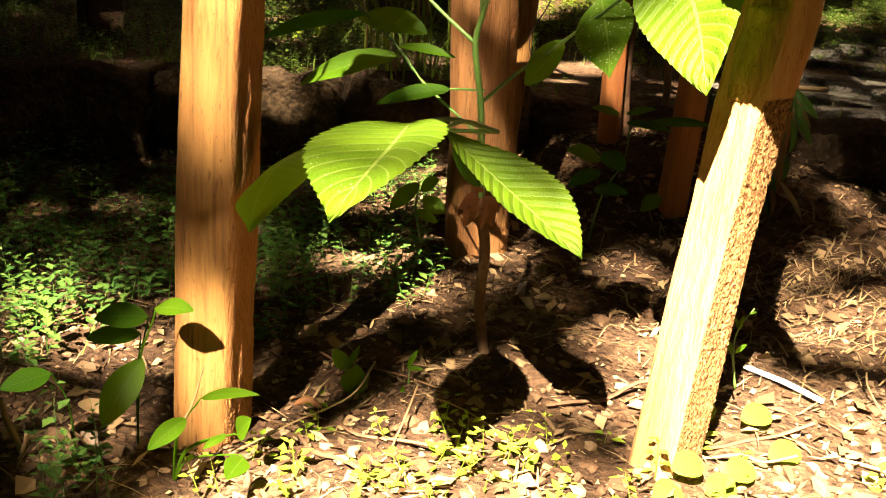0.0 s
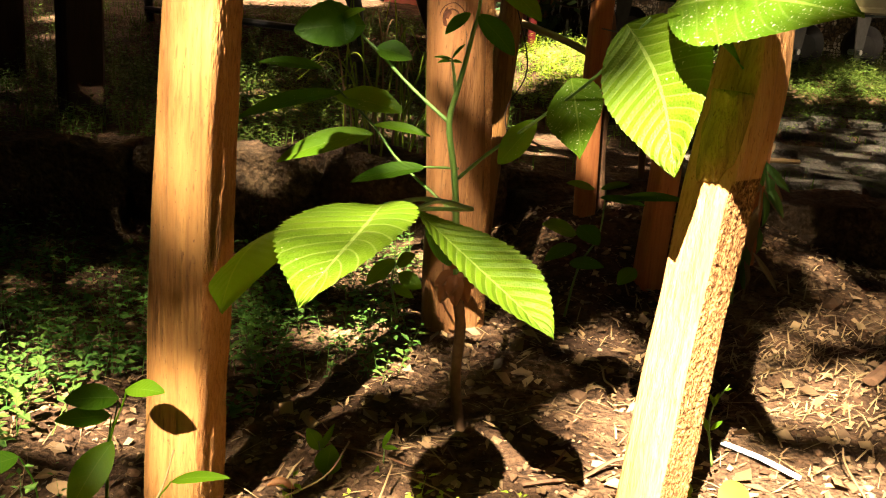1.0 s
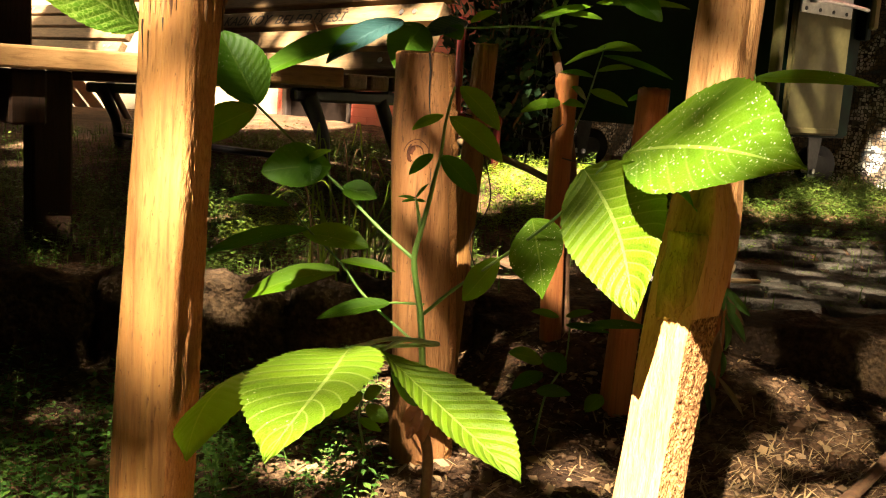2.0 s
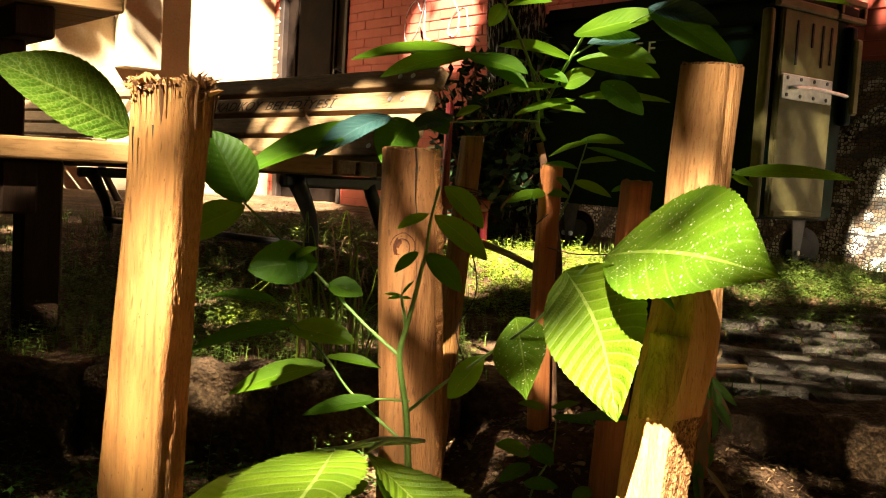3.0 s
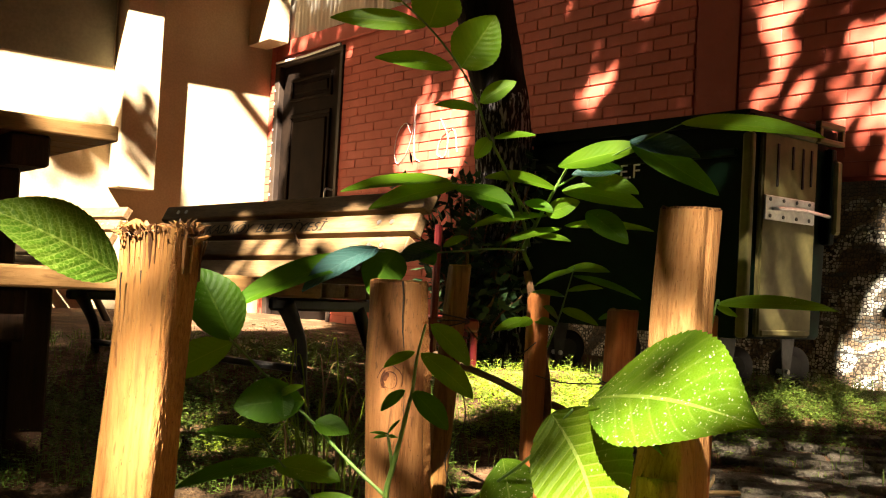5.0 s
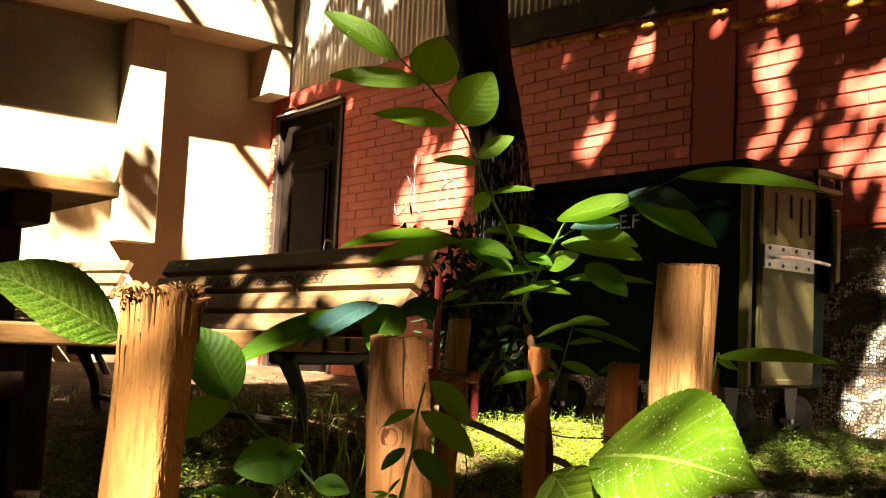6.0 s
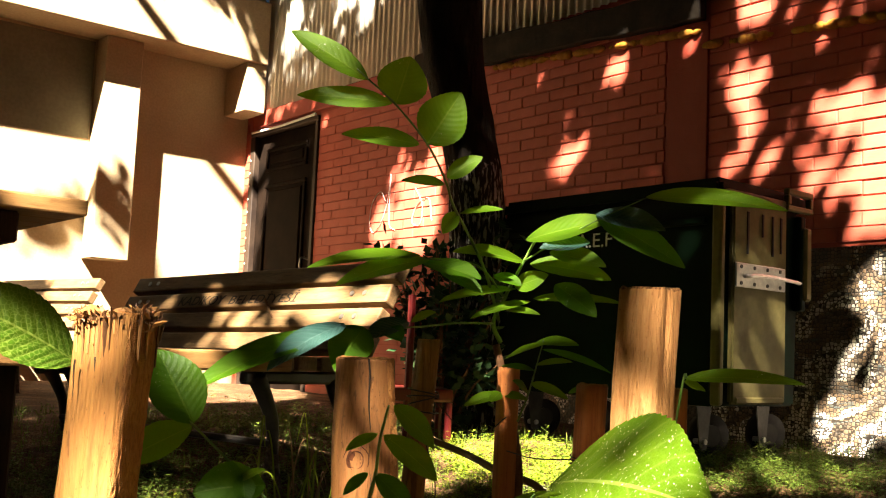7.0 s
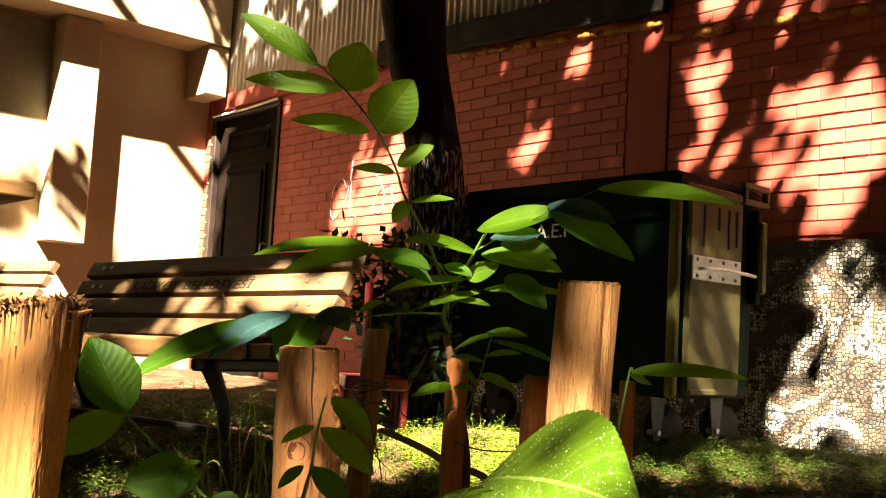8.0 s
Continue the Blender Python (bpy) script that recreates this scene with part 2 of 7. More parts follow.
def leaf_material(name, top, rim, vein, glow=0.5, gloss=0.38, spots=0.5, veins=11.0, relief=0.0009, through=(0.35, 0.55, 0.03), lines=0.2, net_share=0.1):
    """A leaf: midrib and side veins from its own surface coordinates, light shining through."""
    m = Mat(name, gloss, 0.14)
    uv = m.t.nodes.new("ShaderNodeUVMap")
    sep = m.n("ShaderNodeSeparateXYZ")
    m.l(uv.outputs[0], sep.inputs[0])
    across = m.math("ABSOLUTE", m.math("SUBTRACT", sep.outputs[0], 0.5))
    mid = m.math("LESS_THAN", across, 0.016)
    ph = m.math("FRACT", m.math("SUBTRACT", m.math("MULTIPLY", sep.outputs[1], veins), m.math("MULTIPLY", across, 4.2)))
    side = m.ramp(m.math("ABSOLUTE", m.math("SUBTRACT", ph, 0.5)), (0.02, (1, 1, 1)), (0.09, (0, 0, 0)))
    quilt = m.math("ABSOLUTE", m.math("SUBTRACT", ph, 0.5))
    v = m.math("MAXIMUM", m.math("MULTIPLY", mid, 0.55), m.math("MULTIPLY", side, lines))
    n = m.noise(22, 4)
    c = m.mix(m.ramp(n, (0.35, (0, 0, 0)), (0.7, (1, 1, 1))), top, rim)
    c = m.mix(v, c, vein)
    net = m.voronoi(330 if net_share < 0.3 else 210, "DISTANCE_TO_EDGE")
    c = m.mix(m.ramp(net.outputs["Distance"], (0.0, (net_share,) * 3), (0.10, (0, 0, 0))), c, vein)
    if spots:
        sp = m.ramp(m.noise(420, 2, 0.5), (0.66, (0, 0, 0)), (0.69, (0.9, 0.9, 0.9)))
        where = m.ramp(m.noise(24, 3), (0.62 - 0.25 * spots, (0, 0, 0)), (0.72 - 0.25 * spots, (1, 1, 1)))
        c = m.mix(m.math("MULTIPLY", sp, where), c, (0.55, 0.58, 0.38))
    m.color(c)
    fine = m.noise(160, 3)
    h = m.math("ADD", m.math("MULTIPLY", quilt, -1.6), m.math("ADD", m.math("MULTIPLY", mid, -0.7), m.math("MULTIPLY", fine, 0.35)))
    h = m.math("ADD", h, m.math("MULTIPLY", m.ramp(net.outputs["Distance"], (0.0, (0, 0, 0)), (0.4, (1, 1, 1))), 0.25))
    m.bump(h, 0.7, relief)
    tr = m.n("ShaderNodeBsdfTranslucent")
    tc = m.mix(0.5, c, through, "MIX")
    m.l(tc, tr.inputs[0])
    add = m.n("ShaderNodeMixShader")
    add.inputs[0].default_value = glow
    m.l(m.b.outputs[0], add.inputs[1])
    m.l(tr.outputs[0], add.inputs[2])
    out = m.t.nodes["Material Output"]
    m.l(add.outputs[0], out.inputs[0])
    return m.m


M_LEAF = leaf_material("fresh green leaf", (0.045, 0.110, 0.002), (0.068, 0.140, 0.003), (0.16, 0.25, 0.03), 0.6, 0.5, 0.12, 11.0, 0.0005, (0.26, 0.48, 0.010), 0.11)
M_LEAFBIG = leaf_material("broad sunlit leaf", (0.052, 0.104, 0.003), (0.080, 0.135, 0.004), (0.24, 0.31, 0.07), 0.30, 0.5, 0.05, 14.0, 0.0018, (0.20, 0.34, 0.012), 0.34)
M_LEAFWIDE = leaf_material("dusty dark green leaf", (0.036, 0.086, 0.0015), (0.056, 0.112, 0.002), (0.20, 0.28, 0.05), 0.32, 0.62, 1.0, 9.0, 0.0010, (0.20, 0.40, 0.008), 0.16)
# Darker copy of the fresh leaf; shade among the leaflets is in its colour.
M_LEAFSHADE = leaf_material("leaf green darkened for shade", (0.028, 0.082, 0.002), (0.044, 0.105, 0.003), (0.10, 0.18, 0.02), 0.5, 0.5, 0.1, 11.0, 0.0005, (0.12, 0.36, 0.012), 0.11)
M_LEAFNET = leaf_material("strongly veined leaf", (0.030, 0.080, 0.004), (0.055, 0.105, 0.006), (0.22, 0.31, 0.05), 0.55, 0.5, 0.0, 12.0, 0.0016, (0.24, 0.46, 0.02), 0.32, 0.55)
# The blue is reflected sky, put into the leaf's base colour.
M_LEAFSHEEN = leaf_material("glossy leaf top coloured with sky sheen", (0.018, 0.05, 0.046), (0.028, 0.066, 0.06), (0.07, 0.12, 0.11), 0.10, 0.36, False)


def herb(name, a, b, glow=0.35):
    m = Mat(name, 0.6, 0.3)
    r = m.island()
    c = m.mix(r, a, b)
    m.color(c)
    tr = m.n("ShaderNodeBsdfTranslucent")
    m.l(c, tr.inputs[0])
    s = m.n("ShaderNodeMixShader")
    s.inputs[0].default_value = glow
    m.l(m.b.outputs[0], s.inputs[1])
    m.l(tr.outputs[0], s.inputs[2])
    m.l(s.outputs[0], m.t.nodes["Material Output"].inputs[0])
    return m.m


M_HERB = herb("small weed leaves", (0.05, 0.13, 0.02), (0.12, 0.20, 0.03))
M_LIME = herb("bright ground cover", (0.17, 0.27, 0.015), (0.30, 0.36, 0.03), 0.4)
M_STRAW = herb("dry straw and stalks", (0.16, 0.095, 0.038), (0.34, 0.23, 0.11), 0.15)
M_SPLINTER = herb("torn wood fibre", (0.06, 0.024, 0.009), (0.38, 0.19, 0.065), 0.05)
M_LITTER = herb("dry leaf litter", (0.05, 0.025, 0.011), (0.36, 0.23, 0.11), 0.1)
M_CROWN = herb("tree crown leaves", (0.025, 0.06, 0.012), (0.05, 0.09, 0.018), 0.12)
M_BROWN = herb("withered brown leaf", (0.22, 0.08, 0.03), (0.32, 0.14, 0.05), 0.25)
M_STEM = plain("green stem", (0.08, 0.17, 0.025), (0.13, 0.22, 0.04), 30, 0.5, 0.4)
M_TWIG = plain("brown woody stem", (0.10, 0.05, 0.025), (0.17, 0.09, 0.045), 40, 0.8, 0.2)
M_MOSS = wood("mossy bark", (0.10, 0.06, 0.012), (0.22, 0.15, 0.02), (0.34, 0.25, 0.04), (110, 110, 14), 0.9, 0.004, 0.9)


# ---- building tools ----
def thing(name, m=None, label="", category="", group="", kind=""):
    ob = new(name)
    ob.empty_display_size = 0.05
    ob.matrix_world = m or Matrix()
    return tagged(ob, label, category, group, kind)


def finish(bm, name, mat, smooth=False):
    me = bpy.data.meshes.new(name)
    bm.to_mesh(me)
    bm.free()
    me.materials.append(mat)
    if smooth:
        me.shade_smooth()
    return me


def part(name, bm, mat, parent=None, label="", smooth=False):
    """One mesh object under a thing or a part; its coordinates are its parent's."""
    ob = new(name, finish(bm, name, mat, smooth))
    ob.parent = parent
    return tagged(ob, label)


def box(x0, x1, y0, y1, z0, z1, bevel=0.004, seg=1, bm=None):
    own = bm is None
    bm = bm or bmesh.new()
    r = bmesh.ops.create_cube(bm, size=1.0)
    vs = r["verts"]
    for v in vs:
        v.co = Vector((x0 + (v.co.x + 0.5) * (x1 - x0), y0 + (v.co.y + 0.5) * (y1 - y0), z0 + (v.co.z + 0.5) * (z1 - z0)))
    if bevel:
        es = list({e for v in vs for e in v.link_edges})
        bmesh.ops.bevel(bm, geom=es, offset=bevel, segments=seg, affect="EDGES", profile=0.5)
    return bm


def tube(points, radii, sides=8, bm=None, cap=True, squash=1.0):
    """A round bar along a line of points; radii one or many."""
    bm = bm or bmesh.new()
    pts = [Vector(p) for p in points]
    n = len(pts)
    if not hasattr(radii, "__len__"):
        radii = [radii] * n
    rings = []
    ref = None
    for i, p in enumerate(pts):
        d = (pts[min(i + 1, n - 1)] - pts[max(i - 1, 0)]).normalized()
        if ref is None:
            ref = Vector((0, 0, 1)) if abs(d.z) < 0.9 else Vector((1, 0, 0))
        a = d.cross(ref).normalized()
        b = a.cross(d).normalized()
        ref = b
        rings.append([bm.verts.new(p + (a * math.cos(k * math.tau / sides) + b * squash * math.sin(k * math.tau / sides)) * radii[i]) for k in range(sides)])
    for r0, r1 in zip(rings, rings[1:]):
        for k in range(sides):
            bm.faces.new((r0[k], r0[(k + 1) % sides], r1[(k + 1) % sides], r1[k]))
    if cap:
        bm.faces.new(rings[0][::-1])
        bm.faces.new(rings[-1])
    return bm


def curve_points(points, steps=6):
    """A smooth line (Catmull-Rom) through a few points."""
    p = [Vector(q) for q in points]
    p = [p[0] * 2 - p[1]] + p + [p[-1] * 2 - p[-2]]
    out = []
    for a, b, c, d in zip(p, p[1:], p[2:], p[3:]):
        for k in range(steps):
            t = k / steps
            out.append(0.5 * ((2 * b) + (c - a) * t + (2 * a - 5 * b + 4 * c - d) * t * t + (3 * b - a - 3 * c + d) * t ** 3))
    out.append(p[-2])
    return out


def cylinder(p, axis, r, length, sides=14, bm=None):
    a = Vector(axis).normalized()
    return tube([Vector(p), Vector(p) + a * length], r, sides, bm)


# ---- ground ----
def smooth(a, b, x):
    t = min(1.0, max(0.0, (x - a) / (b - a)))
    return t * t * (3 - 2 * t)


def kerb_line(x):
    """Where the planting bed ends and the raised ground begins."""
    return 1.90 - 0.10 * smooth(0.3, 1.0, x)


def ground_z(x, y):
    k = kerb_line(x)
    bed = 0.02 * smooth(-0.2, 0.3, x) + 0.085 * smooth(1.35, 1.8, y) * smooth(0.1, 0.35, x) * (1 - smooth(0.6, 0.9, x)) - 0.03 * smooth(0.0, -0.3, x)
    bed += 0.012 * noise.noise((x * 9, y * 9, 1.0)) + 0.007 * noise.noise((x * 26, y * 26, 3.0)) + 0.004 * noise.noise((x * 70, y * 70, 7.0))
    up = 0.125 + 0.13 * smooth(2.9, 3.9, y + 0.25 * x) + 0.012 * noise.noise((x * 4, y * 4, 5.0)) + 0.005 * noise.noise((x * 20, y * 20, 2.0))
    s = smooth(k + 0.02, k + 0.10, y)
    return bed * (1 - s) + up * s


def spaced(spans):
    out = []
    for a, b, n in spans:
        out += [a + (b - a) * i / n for i in range(n)]
    return out + [spans[-1][1]]


def build_ground():
    xs = spaced([(-600, -60, 5), (-60, -6, 8), (-6, -1.2, 24), (-1.2, 1.6, 190), (1.6, 6, 24), (6, 60, 8), (60, 600, 5)])
    ys = spaced([(-600, -60, 5), (-60, -4, 8), (-4, 0.3, 16), (0.3, 2.2, 150), (2.2, 4.6, 60), (4.6, 9, 20), (9, 60, 8), (60, 600, 5)])
    verts = [(x, y, ground_z(x, y)) for y in ys for x in xs]
    w = len(xs)
    faces = [(j * w + i, j * w + i + 1, (j + 1) * w + i + 1, (j + 1) * w + i) for j in range(len(ys) - 1) for i in range(w - 1)]
    me = bpy.data.meshes.new("ground")
    me.from_pydata(verts, [], faces)
    me.materials.append(M_SOIL)
    me.shade_smooth()
    return tagged(new("ground", me), "bare brown soil strewn with chips and dry litter", "ground", kind="structure")


build_ground()

# ---- brick wall: x runs along it, -y faces the yard ----
WALL = pose(-0.271, 7.30, 0, 0, 0, -56)
COURSE, BRICK = 0.0622, 0.215
TOP_LOW, TOP_HIGH, PIER0, PIER1 = 2.25, 3.6, 3.19, 3.437
DOOR0, DOOR1, JOINT, BUTT = -1.0, 0.022, 0.006, 0.004


def build_brick_wall():
    wall = thing("wall_brick", WALL, "red painted brick wall dappled with sunlight", "wall", kind="structure")
    bm = bmesh.new()
    box(-1.75, DOOR0, 0.007, 0.22, 0.0, 3.0, 0, 1, bm)
    box(DOOR0, DOOR1, 0.007, 0.22, 2.285, 3.0, 0, 1, bm)
    box(DOOR1, 9.0, 0.007, 0.22, 0.0, TOP_HIGH, 0, 1, bm)
    part("core", bm, M_MORTAR, wall, "recessed painted mortar")
    part("plaster_pier", box(PIER0 + 0.012, PIER1, -0.004, 0.02, 0.2, 2.20, 0.003), M_BRICKPLAIN, wall, "smooth red painted plaster strip")
    return wall


M_BRICKPLAIN = painted_brick("red painted plaster", (0.30, 0.044, 0.027), (0.36, 0.058, 0.036))
brick_wall = build_brick_wall()


def build_bricks():
    """Running bond; the nearest are objects, the rest one mesh."""
    def shape(length):
        bm = box(0, length - BUTT, 0.0, 0.02, 0.0, COURSE - JOINT, 0.003)
        return finish(bm, "brick", M_BRICK)
    full = shape(BRICK)
    cuts = {}
    rest = bmesh.new()
    rng = random.Random(4)
    made = 0

    def lay(x0, x1, z):
        nonlocal made
        near = 0.9 < x0 < 4.6 and 1.30 < z < 2.28
        if near and made < 300:
            ln = round(x1 - x0, 2)
            me = full if abs((x1 - x0) - BRICK) < 0.004 else cuts.setdefault(ln, shape(ln))
            ob = new("brick", me)
            ob.parent = brick_wall
            ob.location = (x0, rng.uniform(-0.002, 0.002), z + rng.uniform(-0.001, 0.001))
            ob.rotation_euler = (0, rng.uniform(-0.004, 0.004), rng.uniform(-0.006, 0.006))
            made += 1
        else:
            y = rng.uniform(-0.002, 0.002)
            a = [rest.verts.new((x, yy, zz)) for x in (x0, x1 - BUTT) for yy in (y, y + 0.02) for zz in (z, z + COURSE - JOINT)]
            for f in ((0, 4, 5, 1), (0, 2, 6, 4), (1, 5, 7, 3), (0, 1, 3, 2), (4, 6, 7, 5)):
                rest.faces.new([a[i] for i in f])

    for seg0, seg1, top in ((-1.6, DOOR0 - 0.004, 2.52), (DOOR1 + 0.004, PIER0, TOP_LOW), (PIER1 + 0.008, 6.2, 3.4)):
        row = 0
        z = 1.115 if seg0 > 3 else 0.247
        while z < top:
            x = seg0 - (BRICK / 2 if row % 2 else 0)
            while x < seg1:
                a, b = max(x, seg0), min(x + BRICK, seg1)
                if b - a > 0.03:
                    lay(a, b, z)
                x += BRICK
            z += COURSE
            row += 1
    ob = part("bricks", rest, M_BRICK, brick_wall)
    tagged(ob, kind="stuff")


def build_wall_fittings():
    # the sheet cladding above the wall, the black beam under it and the foam in the joint
    bm = bmesh.new()
    n = 620
    x0, x1 = -0.86, 3.22
    prev = None
    for i in range(n + 1):
        x = x0 + (x1 - x0) * i / n
        y = -0.012 + 0.009 * math.sin(x * math.tau / 0.058)
        cur = [bm.verts.new((x, y, z)) for z in (2.44, 4.2)]
        if prev:
            bm.faces.new((prev[0], cur[0], cur[1], prev[1]))
        prev = cur
    bm.normal_update()
    bmesh.ops.solidify(bm, geom=bm.faces[:], thickness=0.002)
    clad = thing("cladding", WALL, "grey corrugated metal sheet cladding above the brick", "cladding", kind="structure")
    part("sheet", bm, M_SHEET, clad, smooth=True)
    beam = thing("trim", WALL, "black tarred beam along the foot of the metal sheet", "beam", kind="structure")
    bm = box(1.2, 3.42, -0.05, 0.006, 2.275, 2.435, 0.006)
    bmesh.ops.subdivide_edges(bm, edges=[e for e in bm.edges if e.calc_length() > 1], cuts=60)
    for v in bm.verts:
        v.co += Vector((0, 0.010 * noise.noise(v.co * 7), 0.012 * noise.noise(v.co * 5 + Vector((3, 0, 0))) - 0.05 * (v.co.x - 2.2)))
    part("beam", bm, M_TAR, beam)
    part("beam", box(-0.86, 1.2, -0.02, 0.006, 2.315, 2.44, 0.006), M_BRICKPLAIN, beam, "red painted lintel band")
    foam = thing("sealing_foam", WALL, "lumpy ochre sealing foam bead in the wall joint", "foam", kind="structure")
    rng = random.Random(9)
    for a, b, za, zb in ((1.95, 3.40, 2.262, 2.160), (3.43, 5.4, 2.085, 1.95)):
        bm = bmesh.new()
        x = a
        while x < b:
            r = rng.uniform(0.008, 0.026)
            if rng.random() < 0.82:
                z = za + (zb - za) * (x - a) / (b - a)
                res = bmesh.ops.create_icosphere(bm, subdivisions=2, radius=r)
                sx = rng.uniform(1.2, 2.6)
                for v in res["verts"]:
                    v.co = Vector((x + v.co.x * sx, -0.012 + v.co.y, z + v.co.z)) + Vector((1, 1, 1)) * 0.004 * noise.noise(v.co * 60 + Vector((x * 9, 0, 0)))
            x += r * rng.uniform(1.0, 2.4)
        part("bead", bm, M_FOAM, foam, smooth=True)
    # the mosaic on the lower wall
    bm = bmesh.new()
    # Begins behind the container, where the dark stone stands in for shade beneath it.
    for i in range(61):
        for j in range(25):
            x, z = 2.2 + 5.8 * i / 60, 0.12 + 0.97 * j / 24
            bm.verts.new((x, -0.03 + 0.006 * noise.noise((x * 7, z * 7, 0)), z))
    bm.verts.ensure_lookup_table()
    for i in range(60):
        for j in range(24):
            k = i * 25 + j
            bm.faces.new([bm.verts[q] for q in (k, k + 25, k + 26, k + 1)])
    bm.normal_update()
    bmesh.ops.solidify(bm, geom=bm.faces[:], thickness=0.028)
    mos = thing("mosaic_mural", WALL, "mural of white and grey stone chips set in dark mortar", "mural", kind="structure")
    part("panel", bm, M_MOSAIC, mos)
    # painted strokes
    graf = thing("graffiti", WALL, "thin white sprayed scrawl on red brick", "graffiti")
    def stroke(pts, r=0.0034):
        part("stroke", tube([(x, -0.004, z) for x, z in [(p.x, p.z) for p in curve_points([(a, 0, b) for a, b in pts], 6)]], r, 6, squash=0.35), M_WHITE, graf)
    stroke([(0.90, 1.56), (0.84, 1.63), (0.75, 1.56), (0.73, 1.42), (0.78, 1.36), (0.86, 1.42), (0.92, 1.55), (0.95, 1.74)])
    stroke([(0.95, 1.74), (0.945, 1.55), (0.955, 1.40), (1.02, 1.36)])
    stroke([(1.22, 1.62), (1.30, 1.50), (1.28, 1.38), (1.20, 1.40), (1.24, 1.50), (1.36, 1.54), (1.40, 1.40)])
    # door
    door = thing("door_1", WALL, "closed dark brown panelled steel door, scuffed", "door", kind="structure")
    for a, b in ((DOOR0, DOOR0 + 0.075), (DOOR1 - 0.045, DOOR1)):
        part("jamb", box(a, b, -0.014, 0.10, 0.22, 2.245, 0.006), M_DOORF, door, "weathered brown jamb")
    for k in range(12):
        part("nail", cylinder((DOOR0 + 0.02 + 0.004 * math.sin(k * 7.0), -0.019, 0.9 + 0.105 * k), (0, 1, 0), 0.006, 0.008, 8), M_WHITE, door, "pale nail head")
    part("lintel", box(DOOR0, DOOR1, -0.016, 0.10, 2.247, 2.284, 0.006), M_DOORF, door)
    d0, d1 = DOOR0 + 0.078, DOOR1 - 0.048
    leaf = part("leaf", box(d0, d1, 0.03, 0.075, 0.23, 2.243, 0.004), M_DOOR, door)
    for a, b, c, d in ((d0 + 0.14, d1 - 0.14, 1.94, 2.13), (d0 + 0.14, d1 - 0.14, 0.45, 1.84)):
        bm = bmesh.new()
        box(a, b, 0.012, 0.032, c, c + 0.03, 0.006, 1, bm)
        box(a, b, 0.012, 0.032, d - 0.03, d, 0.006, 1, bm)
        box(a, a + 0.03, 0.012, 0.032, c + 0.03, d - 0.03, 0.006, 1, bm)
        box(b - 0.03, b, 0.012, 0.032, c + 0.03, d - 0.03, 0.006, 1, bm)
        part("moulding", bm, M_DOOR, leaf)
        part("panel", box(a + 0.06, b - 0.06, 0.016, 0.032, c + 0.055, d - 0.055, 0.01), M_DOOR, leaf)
    part("handle", tube(curve_points([(-0.09, 0.03, 1.22), (-0.09, -0.03, 1.22), (-0.09, -0.03, 1.10), (-0.09, 0.03, 1.10)], 5), 0.008), M_STEEL, leaf, "steel handle")
    part("drip_edge", tube([(-0.96, -0.028, 2.276), (-0.5, -0.030, 2.270), (0.0, -0.028, 2.288)], 0.009, 6), M_WHITE, door, "pale peeling drip edge")


build_wall_fittings()

# ---- rendered building at a right angle to the brick wall: x runs along it, +y faces the yard ----
HOUSE = pose(-0.884, 8.209, 0, 0, 0, 214)


def build_house():
    h = thing("house", HOUSE, "beige rendered building with a deep beam and hanging bay", "building", kind="structure")
    part("wall", box(0.0, 2.9, -0.3, 0.0, 0, 5.5, 0), M_BEIGE, h)
    part("beam", box(0.05, 2.9, 0.001, 0.374, 2.79, 3.3, 0.008), M_BEIGE, h, "deep beige beam")
    part("parapet", box(0.08, 2.9, 0.001, 0.33, 3.302, 5.5, 0.006), M_BEIGE, h)
    part("bay", box(1.006, 1.285, 0.001, 0.20, 1.145, 2.788, 0.006), M_BEIGE, h, "beige bay hanging above the yard")
    part("pier", box(0.045, 0.22, 0.001, 0.35, 2.40, 2.788, 0.006), M_BEIGE, h)
    # Thin sheet ending at the beam's shadow edge; its grey-olive also carries that shade.
    part("recess_panel", box(1.30, 2.88, 0.001, 0.006, 2.035, 2.77, 0.002), M_GREYSHADE, h, "grey-olive panel cut to the beam's shade")
    return h


build_house()


def build_closing_walls():
    # Out of view on three sides, added to keep low sky light out.
    for name, m, w in (("skyblock_south", pose(0.5, -7.5, 0), 16), ("skyblock_west", pose(-7.5, 1.0, 0, 0, 0, 90), 18), ("skyblock_east", pose(8.0, -1.0, 0, 0, 0, 90), 14)):
        t = thing(name, m, "plain unseen wall added to block low sky light", "wall", kind="structure")
        part("wall", box(-w / 2, w / 2, -0.15, 0.15, 0, 7.0, 0), M_CLOSE, t)


M_CLOSE = plain("dark render of the sky blocks", (0.07, 0.06, 0.05), (0.10, 0.085, 0.07), 2, 0.9, 0.2)
build_closing_walls()

# ---- kerb and paving ----
def rough_block(sx, sy, sz, seed, cuts=7, amount=0.012):
    bm = bmesh.new()
    bmesh.ops.create_cube(bm, size=1.0)
    bmesh.ops.subdivide_edges(bm, edges=bm.edges[:], cuts=cuts, use_grid_fill=True)
    for v in bm.verts:
        p = v.co * 2
        q = Vector([math.copysign(abs(c) ** 0.8, c) for c in p])
        r = max(abs(c) for c in p)
        soft = 1 - 0.05 * sum(abs(c) ** 6 for c in p) / 3 * r
        v.co = Vector((q.x * sx / 2, q.y * sy / 2, q.z * sz / 2)) * soft
        v.co += Vector((1, 1, 1)) * amount * noise.noise(v.co * 14 + Vector((seed, seed * 2, 0))) + v.co.normalized() * amount * 0.7 * noise.noise(v.co * 40 + Vector((0, seed, 0)))
    return bm


